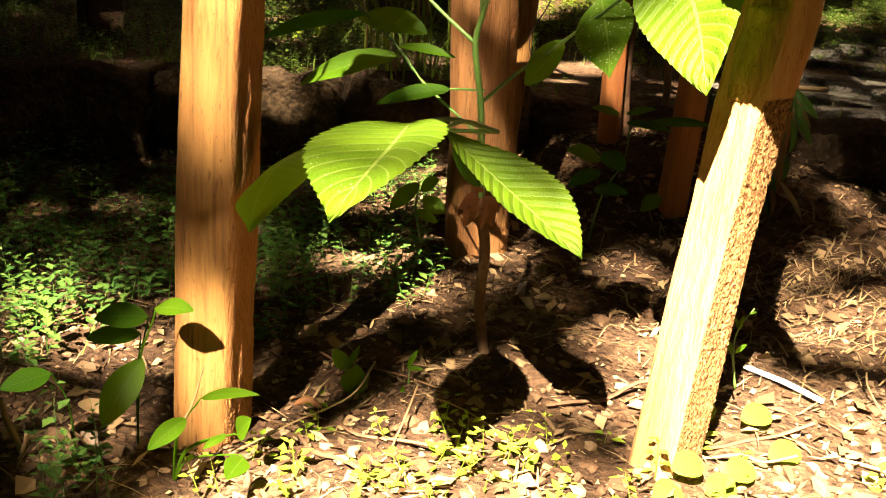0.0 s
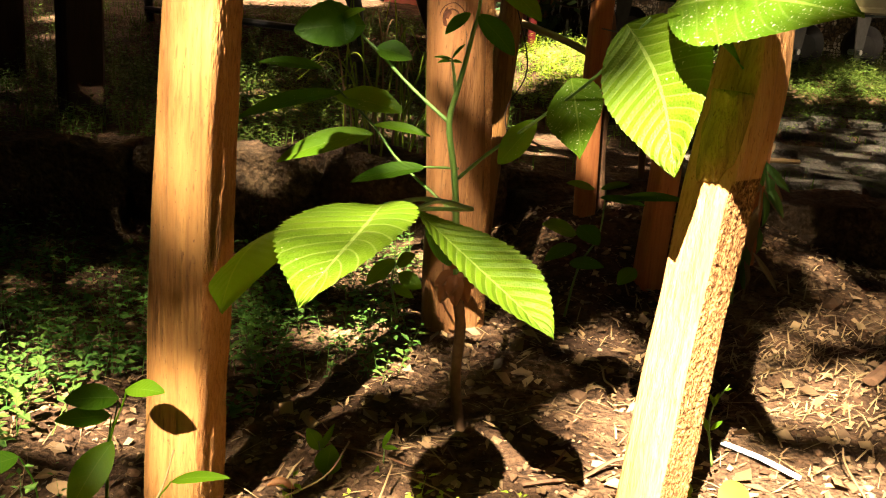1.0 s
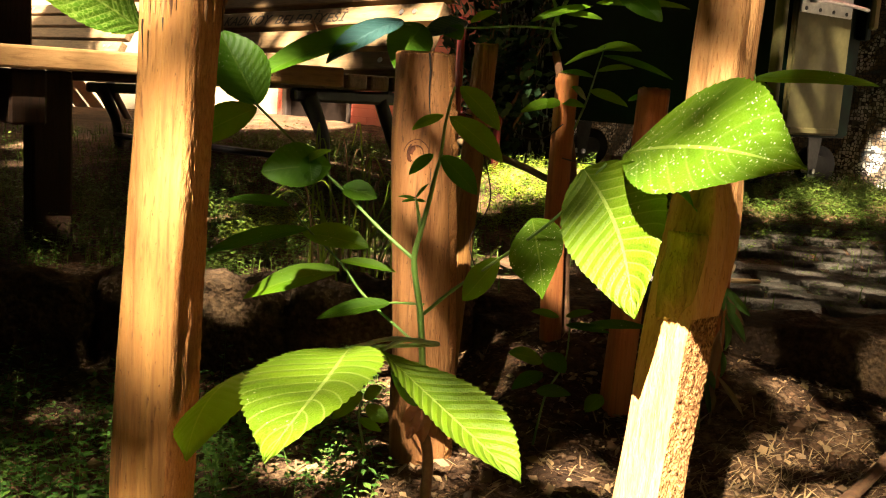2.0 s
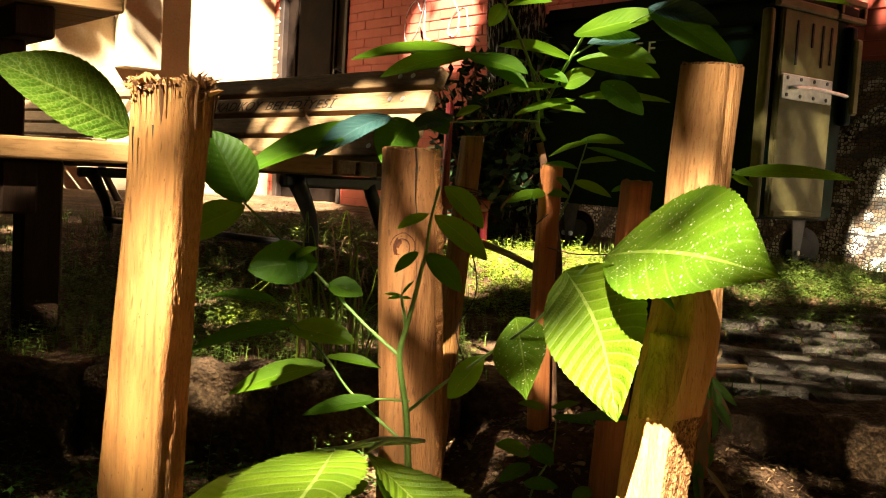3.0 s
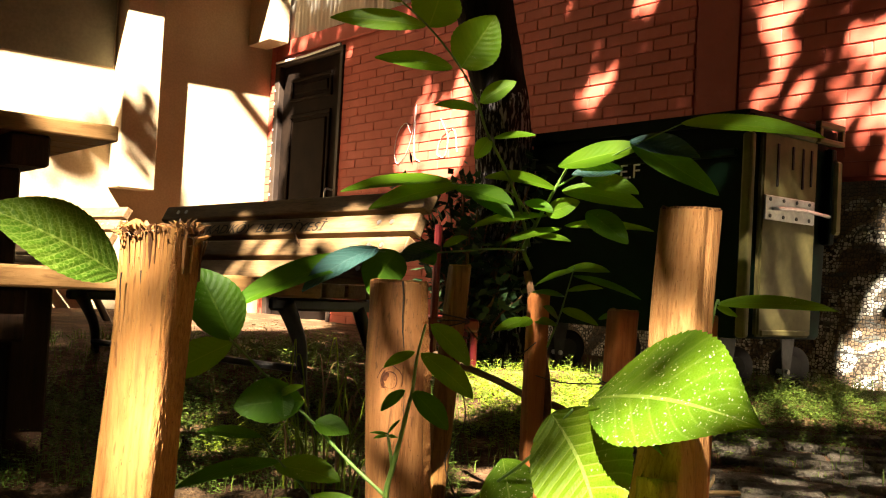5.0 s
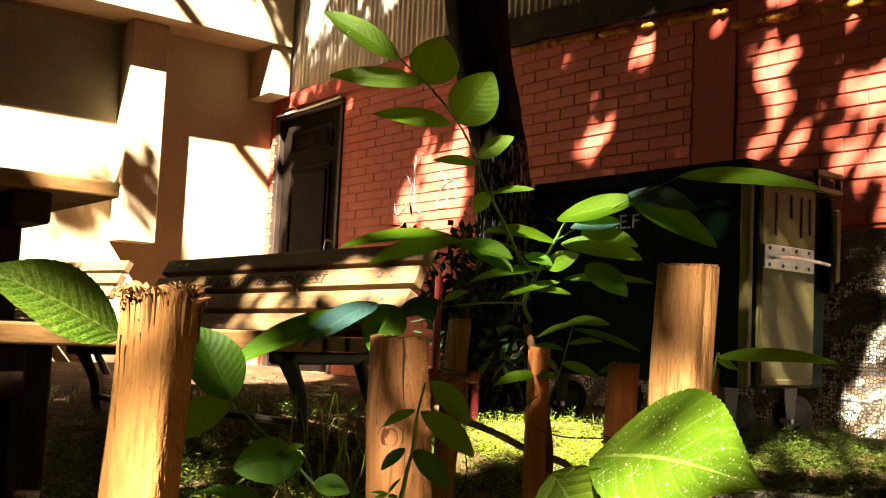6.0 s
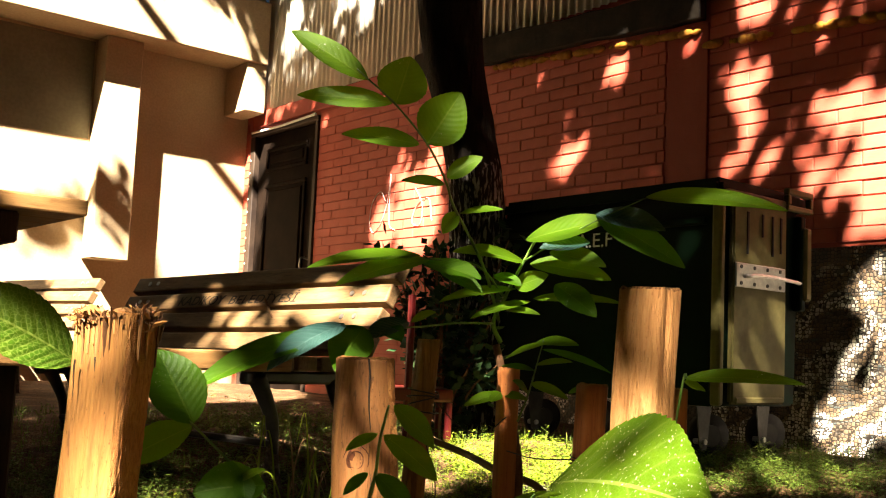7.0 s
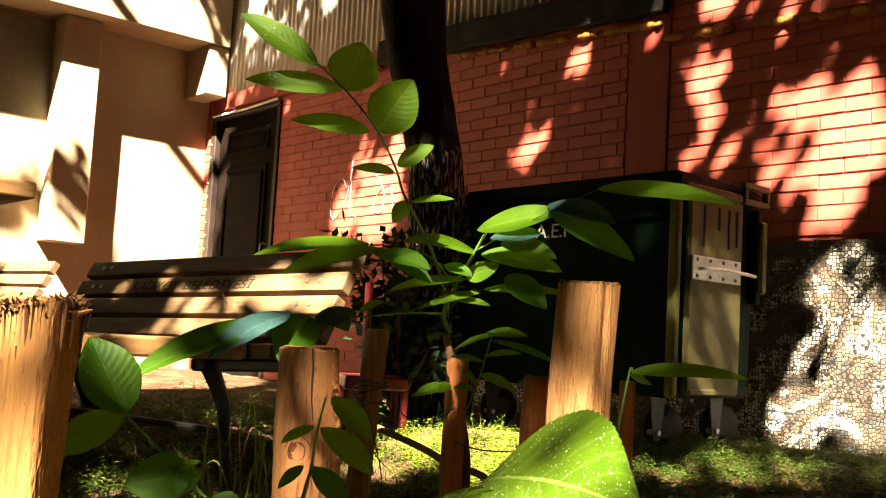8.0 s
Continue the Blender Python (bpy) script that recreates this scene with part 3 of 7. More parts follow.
def build_kerb():
    rng = random.Random(21)
    x = -2.6
    while x < 3.2:
        ln = rng.uniform(0.34, 0.52)
        y = kerb_line(x + ln / 2) + 0.055
        slant = math.degrees(math.atan2(kerb_line(x + ln) - kerb_line(x), ln))
        low = -0.045 if 0.12 < x + ln / 2 < 0.62 else 0.0
        k = thing("kerb_stone", pose(x + ln / 2, y, 0.045 + low + rng.uniform(-0.01, 0.008), rng.uniform(-3, 3), rng.uniform(-2, 2), slant + rng.uniform(-3, 3)),
                  "weathered mossy kerb stone edging the bed", "kerb stone", "kerb stones round the bed")
        part("stone", rough_block(ln - 0.004, 0.16, 0.19, x * 7 + 30, 11, 0.02), M_STONE, k, smooth=True)
        x += ln


build_kerb()


def build_paving():
    pav = thing("pavement", pose(1.45, 2.75, 0, 0, 0, -14), "worn grey paving stones with grass in the joints", "pavement", kind="structure")
    rng = random.Random(5)
    shapes = []
    for k in range(6):
        bm = rough_block(0.195, 0.095, 0.05, k * 3 + 50, 2, 0.004)
        shapes.append(finish(bm, "paving_stone", M_PAVER, True))
    for j in range(-8, 9):
        for i in range(-4, 9):
            x, y = i * 0.207 + (0.1 if j % 2 else 0), j * 0.106
            w = pav.matrix_basis @ Vector((x, y, 0))
            if w.y < kerb_line(w.x) + 0.15 or w.x < 0.62 or w.y > 3.35 - 0.2 * w.x or (rng.random() < 0.05):
                continue
            ob = new("paving_stone", shapes[rng.randrange(6)])
            ob.parent = pav
            ob.location = (x, y, ground_z(w.x, w.y) - 0.014 + rng.uniform(-0.005, 0.005))
            ob.rotation_euler = (rng.uniform(-0.05, 0.05), rng.uniform(-0.04, 0.04), rng.uniform(-0.06, 0.06))


# ---- wooden stakes ----
def section(a, sx, sy, power):
    """A rounded box outline, angle to point."""
    c, s = math.cos(a), math.sin(a)
    r = (abs(c / sx) ** power + abs(s / sy) ** power) ** (-1 / power)
    return Vector((c * r, s * r, 0))


def grit(x, y, z, seed):
    return noise.noise((x + seed, y, z)) + 0.6 * noise.noise((x * 2.1, y * 2.1 + seed, z * 2.1)) - 0.4 * abs(noise.noise((x * 0.8, y * 0.8, z * 0.5 + seed)))


def stake_mesh(axis, size, turn, power=6, rings=70, sides=40, rough=0.0012, seed=0, coarse=None, rise=0.0035, swell=None, uneven=0.004, grain=330.0, long=0.36, coarse_top=9.0):
    """A split stake along a bent axis of (x, y, z); coarse: the middle angle and half range of the torn face."""
    pts = curve_points(axis, max(2, rings // (len(axis) - 1)))
    n = len(pts)
    bm = bmesh.new()
    ring = []
    torn = set()
    for i, p in enumerate(pts):
        t = i / (n - 1)
        k = swell(t) if swell else 1.0
        row = []
        for j in range(sides):
            a = j * math.tau / sides
            v = section(a, size[0] / 2 * k, size[1] / 2 * k, power)
            deg = math.degrees(a)
            d = rough * noise.noise((math.cos(a) * 3 + seed, math.sin(a) * 3, p.z * 9)) * 2
            if coarse and abs((deg - coarse[0] + 180) % 360 - 180) <= coarse[1]:
                d += rise * (1.0 if p.z < coarse_top else 0.22) * grit(v.x * grain, v.y * grain, p.z * grain * long, seed)
            v += v.normalized() * d
            ca, sa = math.cos(radians(turn)), math.sin(radians(turn))
            z = p.z + (uneven * noise.noise((v.x * 60 + seed, v.y * 60, 2)) if i == n - 1 else 0)
            row.append(bm.verts.new((p.x + v.x * ca - v.y * sa, p.y + v.x * sa + v.y * ca, z)))
        ring.append(row)
    for r0, r1 in zip(ring, ring[1:]):
        for j in range(sides):
            f = bm.faces.new((r0[j], r0[(j + 1) % sides], r1[(j + 1) % sides], r1[j]))
            deg = math.degrees((j + 0.5) * math.tau / sides)
            ripped = bool(coarse) and abs((deg - coarse[0] + 180) % 360 - 180) <= coarse[1]
            f.smooth = not ripped
            if ripped and f.calc_center_median().z < coarse_top:
                f.material_index = 1
    cap = bm.faces.new(ring[-1])
    cap.material_index = 1
    return bm


def stake(axis, size, turn, label, mats=None, **kw):
    st = thing("wooden_stake", pose(*axis[0]), label, "stake", "stakes in the planting bed")
    base = Vector(axis[0])
    bm = stake_mesh([Vector(p) - base for p in axis], size, turn, **kw)
    mats = mats or (M_STAKE, M_SPLIT)
    ring = [v.co.copy() for v in bm.verts][-kw.get("sides", 40):]
    ob = part("post", bm, mats[0], st)
    if kw.get("uneven", 0.004) < 0.01:
        mid = sum(ring, Vector()) / len(ring)
        end = bmesh.new()
        low = [end.verts.new(mid + (v - mid) * 0.985 - Vector((0, 0, 0.001))) for v in ring]
        top = [end.verts.new(mid + (v - mid) * 0.94 + Vector((0, 0, 0.0022))) for v in ring]
        for k in range(len(ring)):
            end.faces.new((low[k - 1], low[k], top[k], top[k - 1]))
        end.faces.new(top)
        part("sawn_end", end, mats[1], st, "rough sawn end of the stake")
    ob.data.materials.append(mats[1])
    return st


def shards(parent, centre, size, turn, n, seed, up=0.03, wide=1.0, label="splintered torn fibres"):
    """Torn fibres round the broken top of a stake."""
    rng = random.Random(seed)
    bm = bmesh.new()
    ca, sa = math.cos(radians(turn)), math.sin(radians(turn))
    for _ in range(n):
        a = rng.uniform(0, math.tau)
        e = section(a, size[0] / 2, size[1] / 2, 6) * rng.uniform(0.35, 1.02)
        p = Vector((centre[0] + e.x * ca - e.y * sa, centre[1] + e.x * sa + e.y * ca, centre[2] - rng.uniform(0, 0.008)))
        d = Vector((rng.gauss(0, 0.8), rng.gauss(0, 0.8), rng.uniform(0.0, 0.9))).normalized()
        ln = rng.uniform(0.25, 1.0) ** 1.5 * up
        side = d.cross(Vector((rng.gauss(0, 1), rng.gauss(0, 1), rng.gauss(0, 1)))).normalized() * rng.uniform(0.0005, 0.0026) * wide
        th = d.cross(side).normalized() * rng.uniform(0.0003, 0.0009)
        bend = Vector((rng.gauss(0, 0.3), rng.gauss(0, 0.3), 0)) * ln
        q = [p - side - th, p + side - th, p + side + th, p - side + th]
        m = p + d * ln * 0.6 + bend * 0.4
        r = [m - side * 0.8 - th, m + side * 0.8 - th, m + side * 0.8 + th, m - side * 0.8 + th]
        tip = bm.verts.new(p + d * ln + bend)
        q = [bm.verts.new(v) for v in q]
        r = [bm.verts.new(v) for v in r]
        for k in range(4):
            bm.faces.new((q[k], q[(k + 1) % 4], r[(k + 1) % 4], r[k]))
            bm.faces.new((r[k], r[(k + 1) % 4], tip))
    return tagged(part("torn_top", bm, M_SPLINTER, parent, label), label, kind="stuff")


def splinters(parent, centre, size, turn, n, seed):
    """Upright slivers that stand off the faces below the torn end."""
    rng = random.Random(seed)
    bm = bmesh.new()
    turned = Matrix.Rotation(radians(turn), 3, "Z")
    for _ in range(n):
        a = rng.uniform(-2.7, 0.9)
        e = turned @ section(a, size[0] / 2, size[1] / 2, 6)
        out = e.normalized()
        side = Vector((-out.y, out.x, 0)) * rng.uniform(0.0004, 0.0018)
        low, high = rng.uniform(0.005, 0.042) ** 1.0, rng.uniform(-0.010, 0.009)
        c = Vector(centre) + e * rng.uniform(0.96, 1.0)
        lean = rng.uniform(0.0, 0.004)
        rows = []
        for t in (0.0, 0.5, 1.0):
            p = c + Vector((0, 0, -low + (low + high) * t)) + out * (0.0006 + lean * t * t)
            w = side * (0.35 + 0.65 * math.sin(math.pi * (0.25 + 0.55 * t)))
            rows.append([bm.verts.new(p - w), bm.verts.new(p + out * 0.0009), bm.verts.new(p + w), bm.verts.new(p - out * 0.001)])
        for r0, r1 in zip(rows, rows[1:]):
            for k in range(4):
                bm.faces.new((r0[k], r0[(k + 1) % 4], r1[(k + 1) % 4], r1[k]))
        bm.faces.new(rows[-1])
    return tagged(part("splinter_fringe", bm, M_SPLINTER, parent, "pale slivers split from the torn end"), kind="stuff")


def build_stakes():
    # the broad split stake with the torn top
    a = stake([(-0.196, 0.875, -0.06), (-0.190, 0.878, 0.15), (-0.184, 0.880, 0.35), (-0.178, 0.884, 0.50), (-0.172, 0.888, 0.622)], (0.060, 0.054), -20,
              "pale split wooden stake with a torn, splintered top", seed=3, coarse=(0, 43), rise=0.0009, uneven=0.012, long=0.10, grain=720.0, rings=420, sides=150,
              swell=lambda t: 1.0 + 0.06 * math.sin(t * 5 + 1))
    shards(a, (0.020, 0.010, 0.680), (0.056, 0.050), -20, 420, 2, 0.010)
    shards(a, (0.046, 0.0, 0.684), (0.022, 0.026), 0, 120, 8, 0.015)
    shards(a, (0.004, 0.0, 0.680), (0.034, 0.03), 0, 160, 9, 0.009)
    shards(a, (0.018, 0.006, 0.682), (0.050, 0.040), -20, 70, 12, 0.012, 1.9)
    shards(a, (0.050, -0.004, 0.678), (0.020, 0.020), 0, 26, 13, 0.018, 2.4)
    for k, (x, z0, z1, w) in enumerate(((-0.004, 0.606, 0.640, 0.0012), (0.012, 0.622, 0.655, 0.0015), (0.030, 0.628, 0.660, 0.0010))):
        part("crack", tube([(x + 0.0004 * math.sin(i + k), -0.0275 + 0.006 * (x + 0.004) / 0.03 + 0.013 * (z0 + (z1 - z0) * i / 6) / 0.66, z0 + (z1 - z0) * i / 6) for i in range(7)], [0.0002 + 0.6 * w * (i / 6) for i in range(7)], 5), M_INK, a, "short crack below the torn end")
    splinters(a, (0.024, 0.013, 0.676), (0.060, 0.054), -20, 34, 5)
    bm = tube([(0.003 + 0.005 * math.sin(k * 0.5) + 0.0009 * math.sin(k * 2.1), -0.0275 + 0.0012 * k - 0.0018 * math.sin(k * 0.29), 0.09 + 0.020 * k) for k in range(12)], [0.0003 + 0.0005 * math.sin(k * 0.28) for k in range(12)], 5)
    part("crack", bm, M_INK, a, "fine drying crack")
    # the leaning stake with a stub of bark at half its height
    b = stake([(0.231, 0.800, -0.04), (0.248, 0.812, 0.15), (0.266, 0.824, 0.33), (0.284, 0.842, 0.42), (0.292, 0.856, 0.52), (0.300, 0.868, 0.664)], (0.047, 0.047), -50,
              "leaning sawn wooden stake with a mossy stub of bark", (M_PALESTAKE, M_SAWN), seed=11, power=8, coarse=(0, 43), rise=0.0015, grain=640.0, rings=420, sides=150, uneven=0.003, coarse_top=0.40,
              swell=lambda t: 1.02 + 0.12 * math.exp(-((t - 0.58) / 0.12) ** 2) - 0.10 * t)
    base = Vector((0.231, 0.800, -0.04))
    stub = curve_points([Vector(p) - base for p in ((0.258, 0.816, 0.345), (0.260, 0.815, 0.365), (0.264, 0.818, 0.40), (0.268, 0.822, 0.43))], 10)
    bm = tube(stub, [0.003 + 0.0150 * math.sin(min(1, k / 18) * 1.5) for k in range(len(stub))], 18)
    for v in bm.verts:
        v.co += v.normal * 0 + Vector((1, 1, 0.6)) * 0.006 * noise.noise(Vector((v.co.x * 70, v.co.y * 70, v.co.z * 40))) + Vector((0, 0, 0.02)) * noise.noise(Vector((v.co.x * 110, v.co.y * 110, 3)))
    part("bark_stub", bm, M_MOSS, b, "yellow-green mossy bark stub", True)
    # the thick stake in the middle
    c = stake([(0.080, 1.380, -0.03), (0.075, 1.385, 0.20), (0.062, 1.392, 0.42), (0.056, 1.405, 0.584)], (0.088, 0.07), 8,
              "thick split stake with a long crack and a knot", (M_MIDSTAKE, M_SPLIT), seed=21, power=2.6, coarse=(330, 14), rise=0.003, rings=110, sides=56, uneven=0.003,
              swell=lambda t: 1.03 - 0.10 * smooth(0.72, 1.0, t))
    bm = tube([(-0.010 - 0.010 * k / 8 + 0.001 * math.sin(k * 2.0), -0.0245 + 0.014 * k / 8, 0.43 + 0.185 * k / 8) for k in range(9)], [0.0004 + 0.00012 * k for k in range(9)], 5)
    part("crack", bm, M_INK, c, "dark drying crack")
    bm = bmesh.new()
    for r, z in ((0.021, 0.0), (0.013, 0.001)):
        ring = [Vector((-0.032 + r * math.cos(k * math.tau / 20) * 0.8, -0.0225 - z + 0.10 * r * (1 - math.cos(k * math.tau / 20)), 0.478 + r * math.sin(k * math.tau / 20))) for k in range(21)]
        tube([q + Vector((0.003 * noise.noise(q * 90), 0, 0.004 * noise.noise(q * 70))) for q in ring], 0.0008, 5, bm, False)
    part("knot", bm, M_KNOT, c, "dark ringed knot", True)
    bm = bmesh.new()
    bmesh.ops.create_uvsphere(bm, u_segments=18, v_segments=10, radius=1.0)
    for v in bm.verts:
        v.co = Vector((v.co.x * 0.0125 - 0.032, v.co.y * 0.0012 - 0.0205, v.co.z * 0.0165 + 0.478)) + Vector((0, 0.0016, 0)) * noise.noise(v.co * 3)
    part("knot_core", bm, M_KNOT, c, "reddish core of the knot", True)
    # thinner stakes behind
    stake([(0.128, 1.71, -0.02), (0.150, 1.73, 0.3), (0.172, 1.75, 0.617)], (0.034, 0.034), 20, "slim square stake bound with wire", seed=31, power=7, sides=28, rings=40, rough=0.0005)
    stake([(0.326, 1.76, 0.06), (0.317, 1.76, 0.3), (0.318, 1.76, 0.575)], (0.034, 0.032), 12, "slim reddish stake tied to a sapling", (M_REDSTAKE, M_SPLIT), seed=41, power=7, sides=28, rings=40, rough=0.0005)
    stake([(0.392, 1.53, -0.02), (0.405, 1.535, 0.25), (0.416, 1.54, 0.556)], (0.040, 0.038), 18, "slim reddish brown square stake", (M_REDSTAKE, M_SPLIT), seed=51, power=7, sides=28, rings=40, rough=0.0005)
    stake([(0.575, 1.60, 0.02), (0.576, 1.60, 0.28), (0.578, 1.60, 0.553)], (0.022, 0.022), 10, "thin reddish stake behind the leaning one", (M_REDSTAKE, M_SPLIT), seed=61, power=7, rough=0.0004, sides=20, rings=24)


build_stakes()


# ---- municipal bench ----
def text_mesh(words, size, depth, shear=0.0):
    cu = bpy.data.curves.new("letters", "FONT")
    cu.body, cu.size, cu.extrude, cu.shear = words, size, depth, shear
    tmp = bpy.data.objects.new("letters", cu)
    scene.collection.objects.link(tmp)
    me = bpy.data.meshes.new_from_object(tmp.evaluated_get(bpy.context.evaluated_depsgraph_get()))
    bpy.data.objects.remove(tmp)
    return me


def letters(words, at, right, up, width, height, mat, parent, shear=0.0, label=""):
    """Words as a thin raised mesh; at: the lower left corner."""
    me = text_mesh(words, 1.0, 0.01, shear)
    xs = [v.co.x for v in me.vertices]
    ys = [v.co.y for v in me.vertices]
    right, up = Vector(right).normalized(), Vector(up).normalized()
    out = right.cross(up)
    for v in me.vertices:
        x = (v.co.x - min(xs)) / (max(xs) - min(xs)) * width
        y = (v.co.y - min(ys)) / (max(ys) - min(ys)) * height
        v.co = Vector(at) + right * x + up * y + out * (0.0006 + v.co.z * 0.05)
    me.materials.append(mat)
    ob = new("lettering", me)
    ob.parent = parent
    return tagged(ob, label)


def build_bench(m, label, words=True):
    b = thing("park_bench", m, label, "bench", "park benches")
    L, lean, top = 1.548, radians(29), 0.728
    turned = Matrix.Translation((0, 0, top)) @ Matrix.Rotation(lean, 4, "X")

    def leaned(bm):
        bmesh.ops.transform(bm, matrix=turned, verts=bm.verts)
        return bm

    for k in range(4):
        z = -0.089 * k
        s = part("back_slat", leaned(box(0, L, -0.046, 0, z - 0.070, z, 0.006, 2)), M_BENCHWOOD, b)
        for x in (0.11, 0.17, L - 0.17, L - 0.11):
            part("bolt", leaned(cylinder((x, -0.002, z - 0.034), (0, 1, 0), 0.009, 0.006, 12)), M_BOLT, s, "round steel bolt head")
    for k in range(4):
        y = 0.165 + 0.087 * k
        part("seat_slat", box(0.01, L - 0.01, y, y + 0.074, 0.366, 0.410, 0.007, 2), M_BENCHWOOD, b)
    for x in (0.15, L - 0.15):
        leg = part("leg_frame", tube(curve_points([(x, 0.455, 0.350), (x, 0.425, 0.30), (x, 0.388, 0.22), (x, 0.378, 0.12)], 6), [0.040 - 0.0011 * i for i in range(19)], 10, squash=0.6), M_IRON, b, "black cast iron side frame", True)
        part("foot", tube(curve_points([(x, 0.380, 0.15), (x, 0.395, 0.08), (x, 0.420, -0.02)], 5), 0.013, 8), M_PAVER, leg, "worn pale foot", True)
        part("foot", tube(curve_points([(x, 0.374, 0.15), (x, 0.366, 0.08), (x, 0.348, -0.02)], 5), 0.013, 8), M_PAVER, leg, "worn pale foot", True)
        part("rail", box(x - 0.018, x + 0.018, 0.10, 0.505, 0.325, 0.364, 0.008), M_IRON, leg)
        part("rear_leg", tube(curve_points([(x, 0.16, 0.34), (x, 0.08, 0.18), (x, -0.04, -0.02)], 6), 0.022, 10), M_IRON, leg, "", True)
        part("back_support", leaned(box(x - 0.016, x + 0.016, -0.075, -0.047, -0.40, -0.02, 0.008)), M_IRON, leg)
    part("stretcher", tube([(0.15, 0.39, 0.150), (L - 0.15, 0.39, 0.165)], 0.012, 8), M_IRON, b, "black steel rod")
    if words:
        up = (0, -math.sin(lean), math.cos(lean))
        for text, x, width in (("KADIKÖY", 1.150, 0.290), ("BELEDİYESİ", 0.826, 0.388)):
            at = turned @ Vector((x, 0.0, -0.148))
            letters(text, at, (-1, 0, 0), up, width, 0.050, M_INK, b, 0.12, "burnt black lettering")
    return b


build_bench(pose(0.206, 3.178, 0.155, 0, 1.42, 133), "slatted wooden municipal bench on black cast iron legs, lettered backrest")
build_bench(pose(-1.42, 5.95, 0.20, 0, 0, 133), "farther slatted wooden bench in bright sun", False)


# ---- rubbish container ----
def frustum(x0, x1, y0, y1, z0, z1, taper, bevel=0.01):
    bm = box(x0, x1, y0, y1, z0, z1, 0)
    cx, cy = (x0 + x1) / 2, (y0 + y1) / 2
    for v in bm.verts:
        if v.co.z < (z0 + z1) / 2:
            v.co.x, v.co.y = cx + (v.co.x - cx) * taper, cy + (v.co.y - cy) * taper
    bmesh.ops.bevel(bm, geom=bm.edges[:], offset=bevel, segments=2, affect="EDGES")
    return bm


def build_container():
    L = 1.12
    c = thing("rubbish_container", pose(1.335, 3.40, 0.285, 0, 0, 34), "large dark green steel wheeled rubbish container, lid closed", "container")
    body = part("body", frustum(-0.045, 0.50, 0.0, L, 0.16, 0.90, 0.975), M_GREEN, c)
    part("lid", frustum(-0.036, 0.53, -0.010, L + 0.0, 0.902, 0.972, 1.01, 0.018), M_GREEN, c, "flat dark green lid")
    # the lighter end: upright ribs, pressed panel with slots, hinge plate
    part("rib", box(-0.050, -0.018, -0.026, 0.014, 0.165, 0.885, 0.010, 2), M_PANEL, body, "rounded olive upright rib")
    part("rib", box(0.455, 0.495, -0.030, 0.012, 0.52, 0.885, 0.010, 2), M_GREEN, body)
    panel = part("end_panel", frustum(0.033, 0.375, -0.022, 0.004, 0.170, 0.90, 0.985, 0.008), M_PANEL, body, "lighter olive metal end panel")
    part("panel_foot", box(0.05, 0.35, -0.030, -0.018, 0.172, 0.196, 0.005), M_PANEL, panel)
    for x, h in ((0.112, 0.155), (0.205, 0.085), (0.270, 0.150), (0.325, 0.135)):
        part("slot", box(x, x + 0.013, -0.0255, -0.020, 0.862 - h, 0.862, 0.002), M_INK, panel, "dark slot")
    plate = part("hinge_plate", box(0.038, 0.350, -0.032, -0.023, 0.585, 0.672, 0.003), M_STEEL, panel, "pale riveted hinge plate")
    for k in range(4):
        for z in (0.599, 0.658):
            part("rivet", cylinder((0.066 + k * 0.082, -0.031, z), (0, -1, 0), 0.007, 0.004, 10), M_IRON, plate)
    part("lever", tube(curve_points([(0.08, -0.038, 0.625), (0.20, -0.046, 0.632), (0.36, -0.052, 0.626), (0.41, -0.052, 0.622)], 4), 0.011, 8, squash=0.6), M_BOLT, panel, "steel lifting lever", True)
    part("bent_rim", box(-0.020, 0.345, -0.038, -0.012, 0.895, 0.928, 0.006), M_PANEL, body, "bent metal rim")
    bm = bmesh.new()
    for a, b, z0, z1 in ((0.346, 0.520, 0.955, 0.978), (0.346, 0.520, 0.895, 0.915), (0.346, 0.368, 0.916, 0.954), (0.498, 0.520, 0.916, 0.954)):
        box(a, b, -0.045, -0.020, z0, z1, 0.004, 1, bm)
    part("rim_frame", bm, M_PANEL, body, "open metal lifting eye")
    part("bracket", box(0.470, 0.512, -0.045, -0.008, 0.56, 0.84, 0.008), M_PANEL, body)
    for x, y in ((0.03, 0.10), (0.40, 0.10), (0.03, 0.95), (0.40, 0.95)):
        wheel = part("wheel", cylinder((x + 0.075, y + 0.012, 0.048), (0.35, 1, 0), 0.078, 0.042, 28), M_RUBBER, c, "black rubber castor", True)
        part("rim", cylinder((x + 0.073, y + 0.007, 0.048), (0.35, 1, 0), 0.040, 0.050, 18), M_IRON, wheel)
        part("fork", frustum(x - 0.045, x + 0.050, y - 0.010, y - 0.004, 0.00, 0.158, 0.42, 0.003), M_FORK, wheel, "tapered steel castor fork")
        part("axle", cylinder((x + 0.004, y - 0.018, 0.030), (0, 1, 0), 0.010, 0.05, 8), M_BOLT, wheel)
    letters("A.E.F", (-0.0465, 0.66, 0.745), (0, -1, 0), (0, 0, 1), 0.185, 0.056, M_WHITE, body, 0, "white stencilled letters")
    part("long_rail", box(-0.062, -0.040, 0.03, L - 0.03, 0.80, 0.83, 0.006), M_GREEN, body)
    return c


build_container()


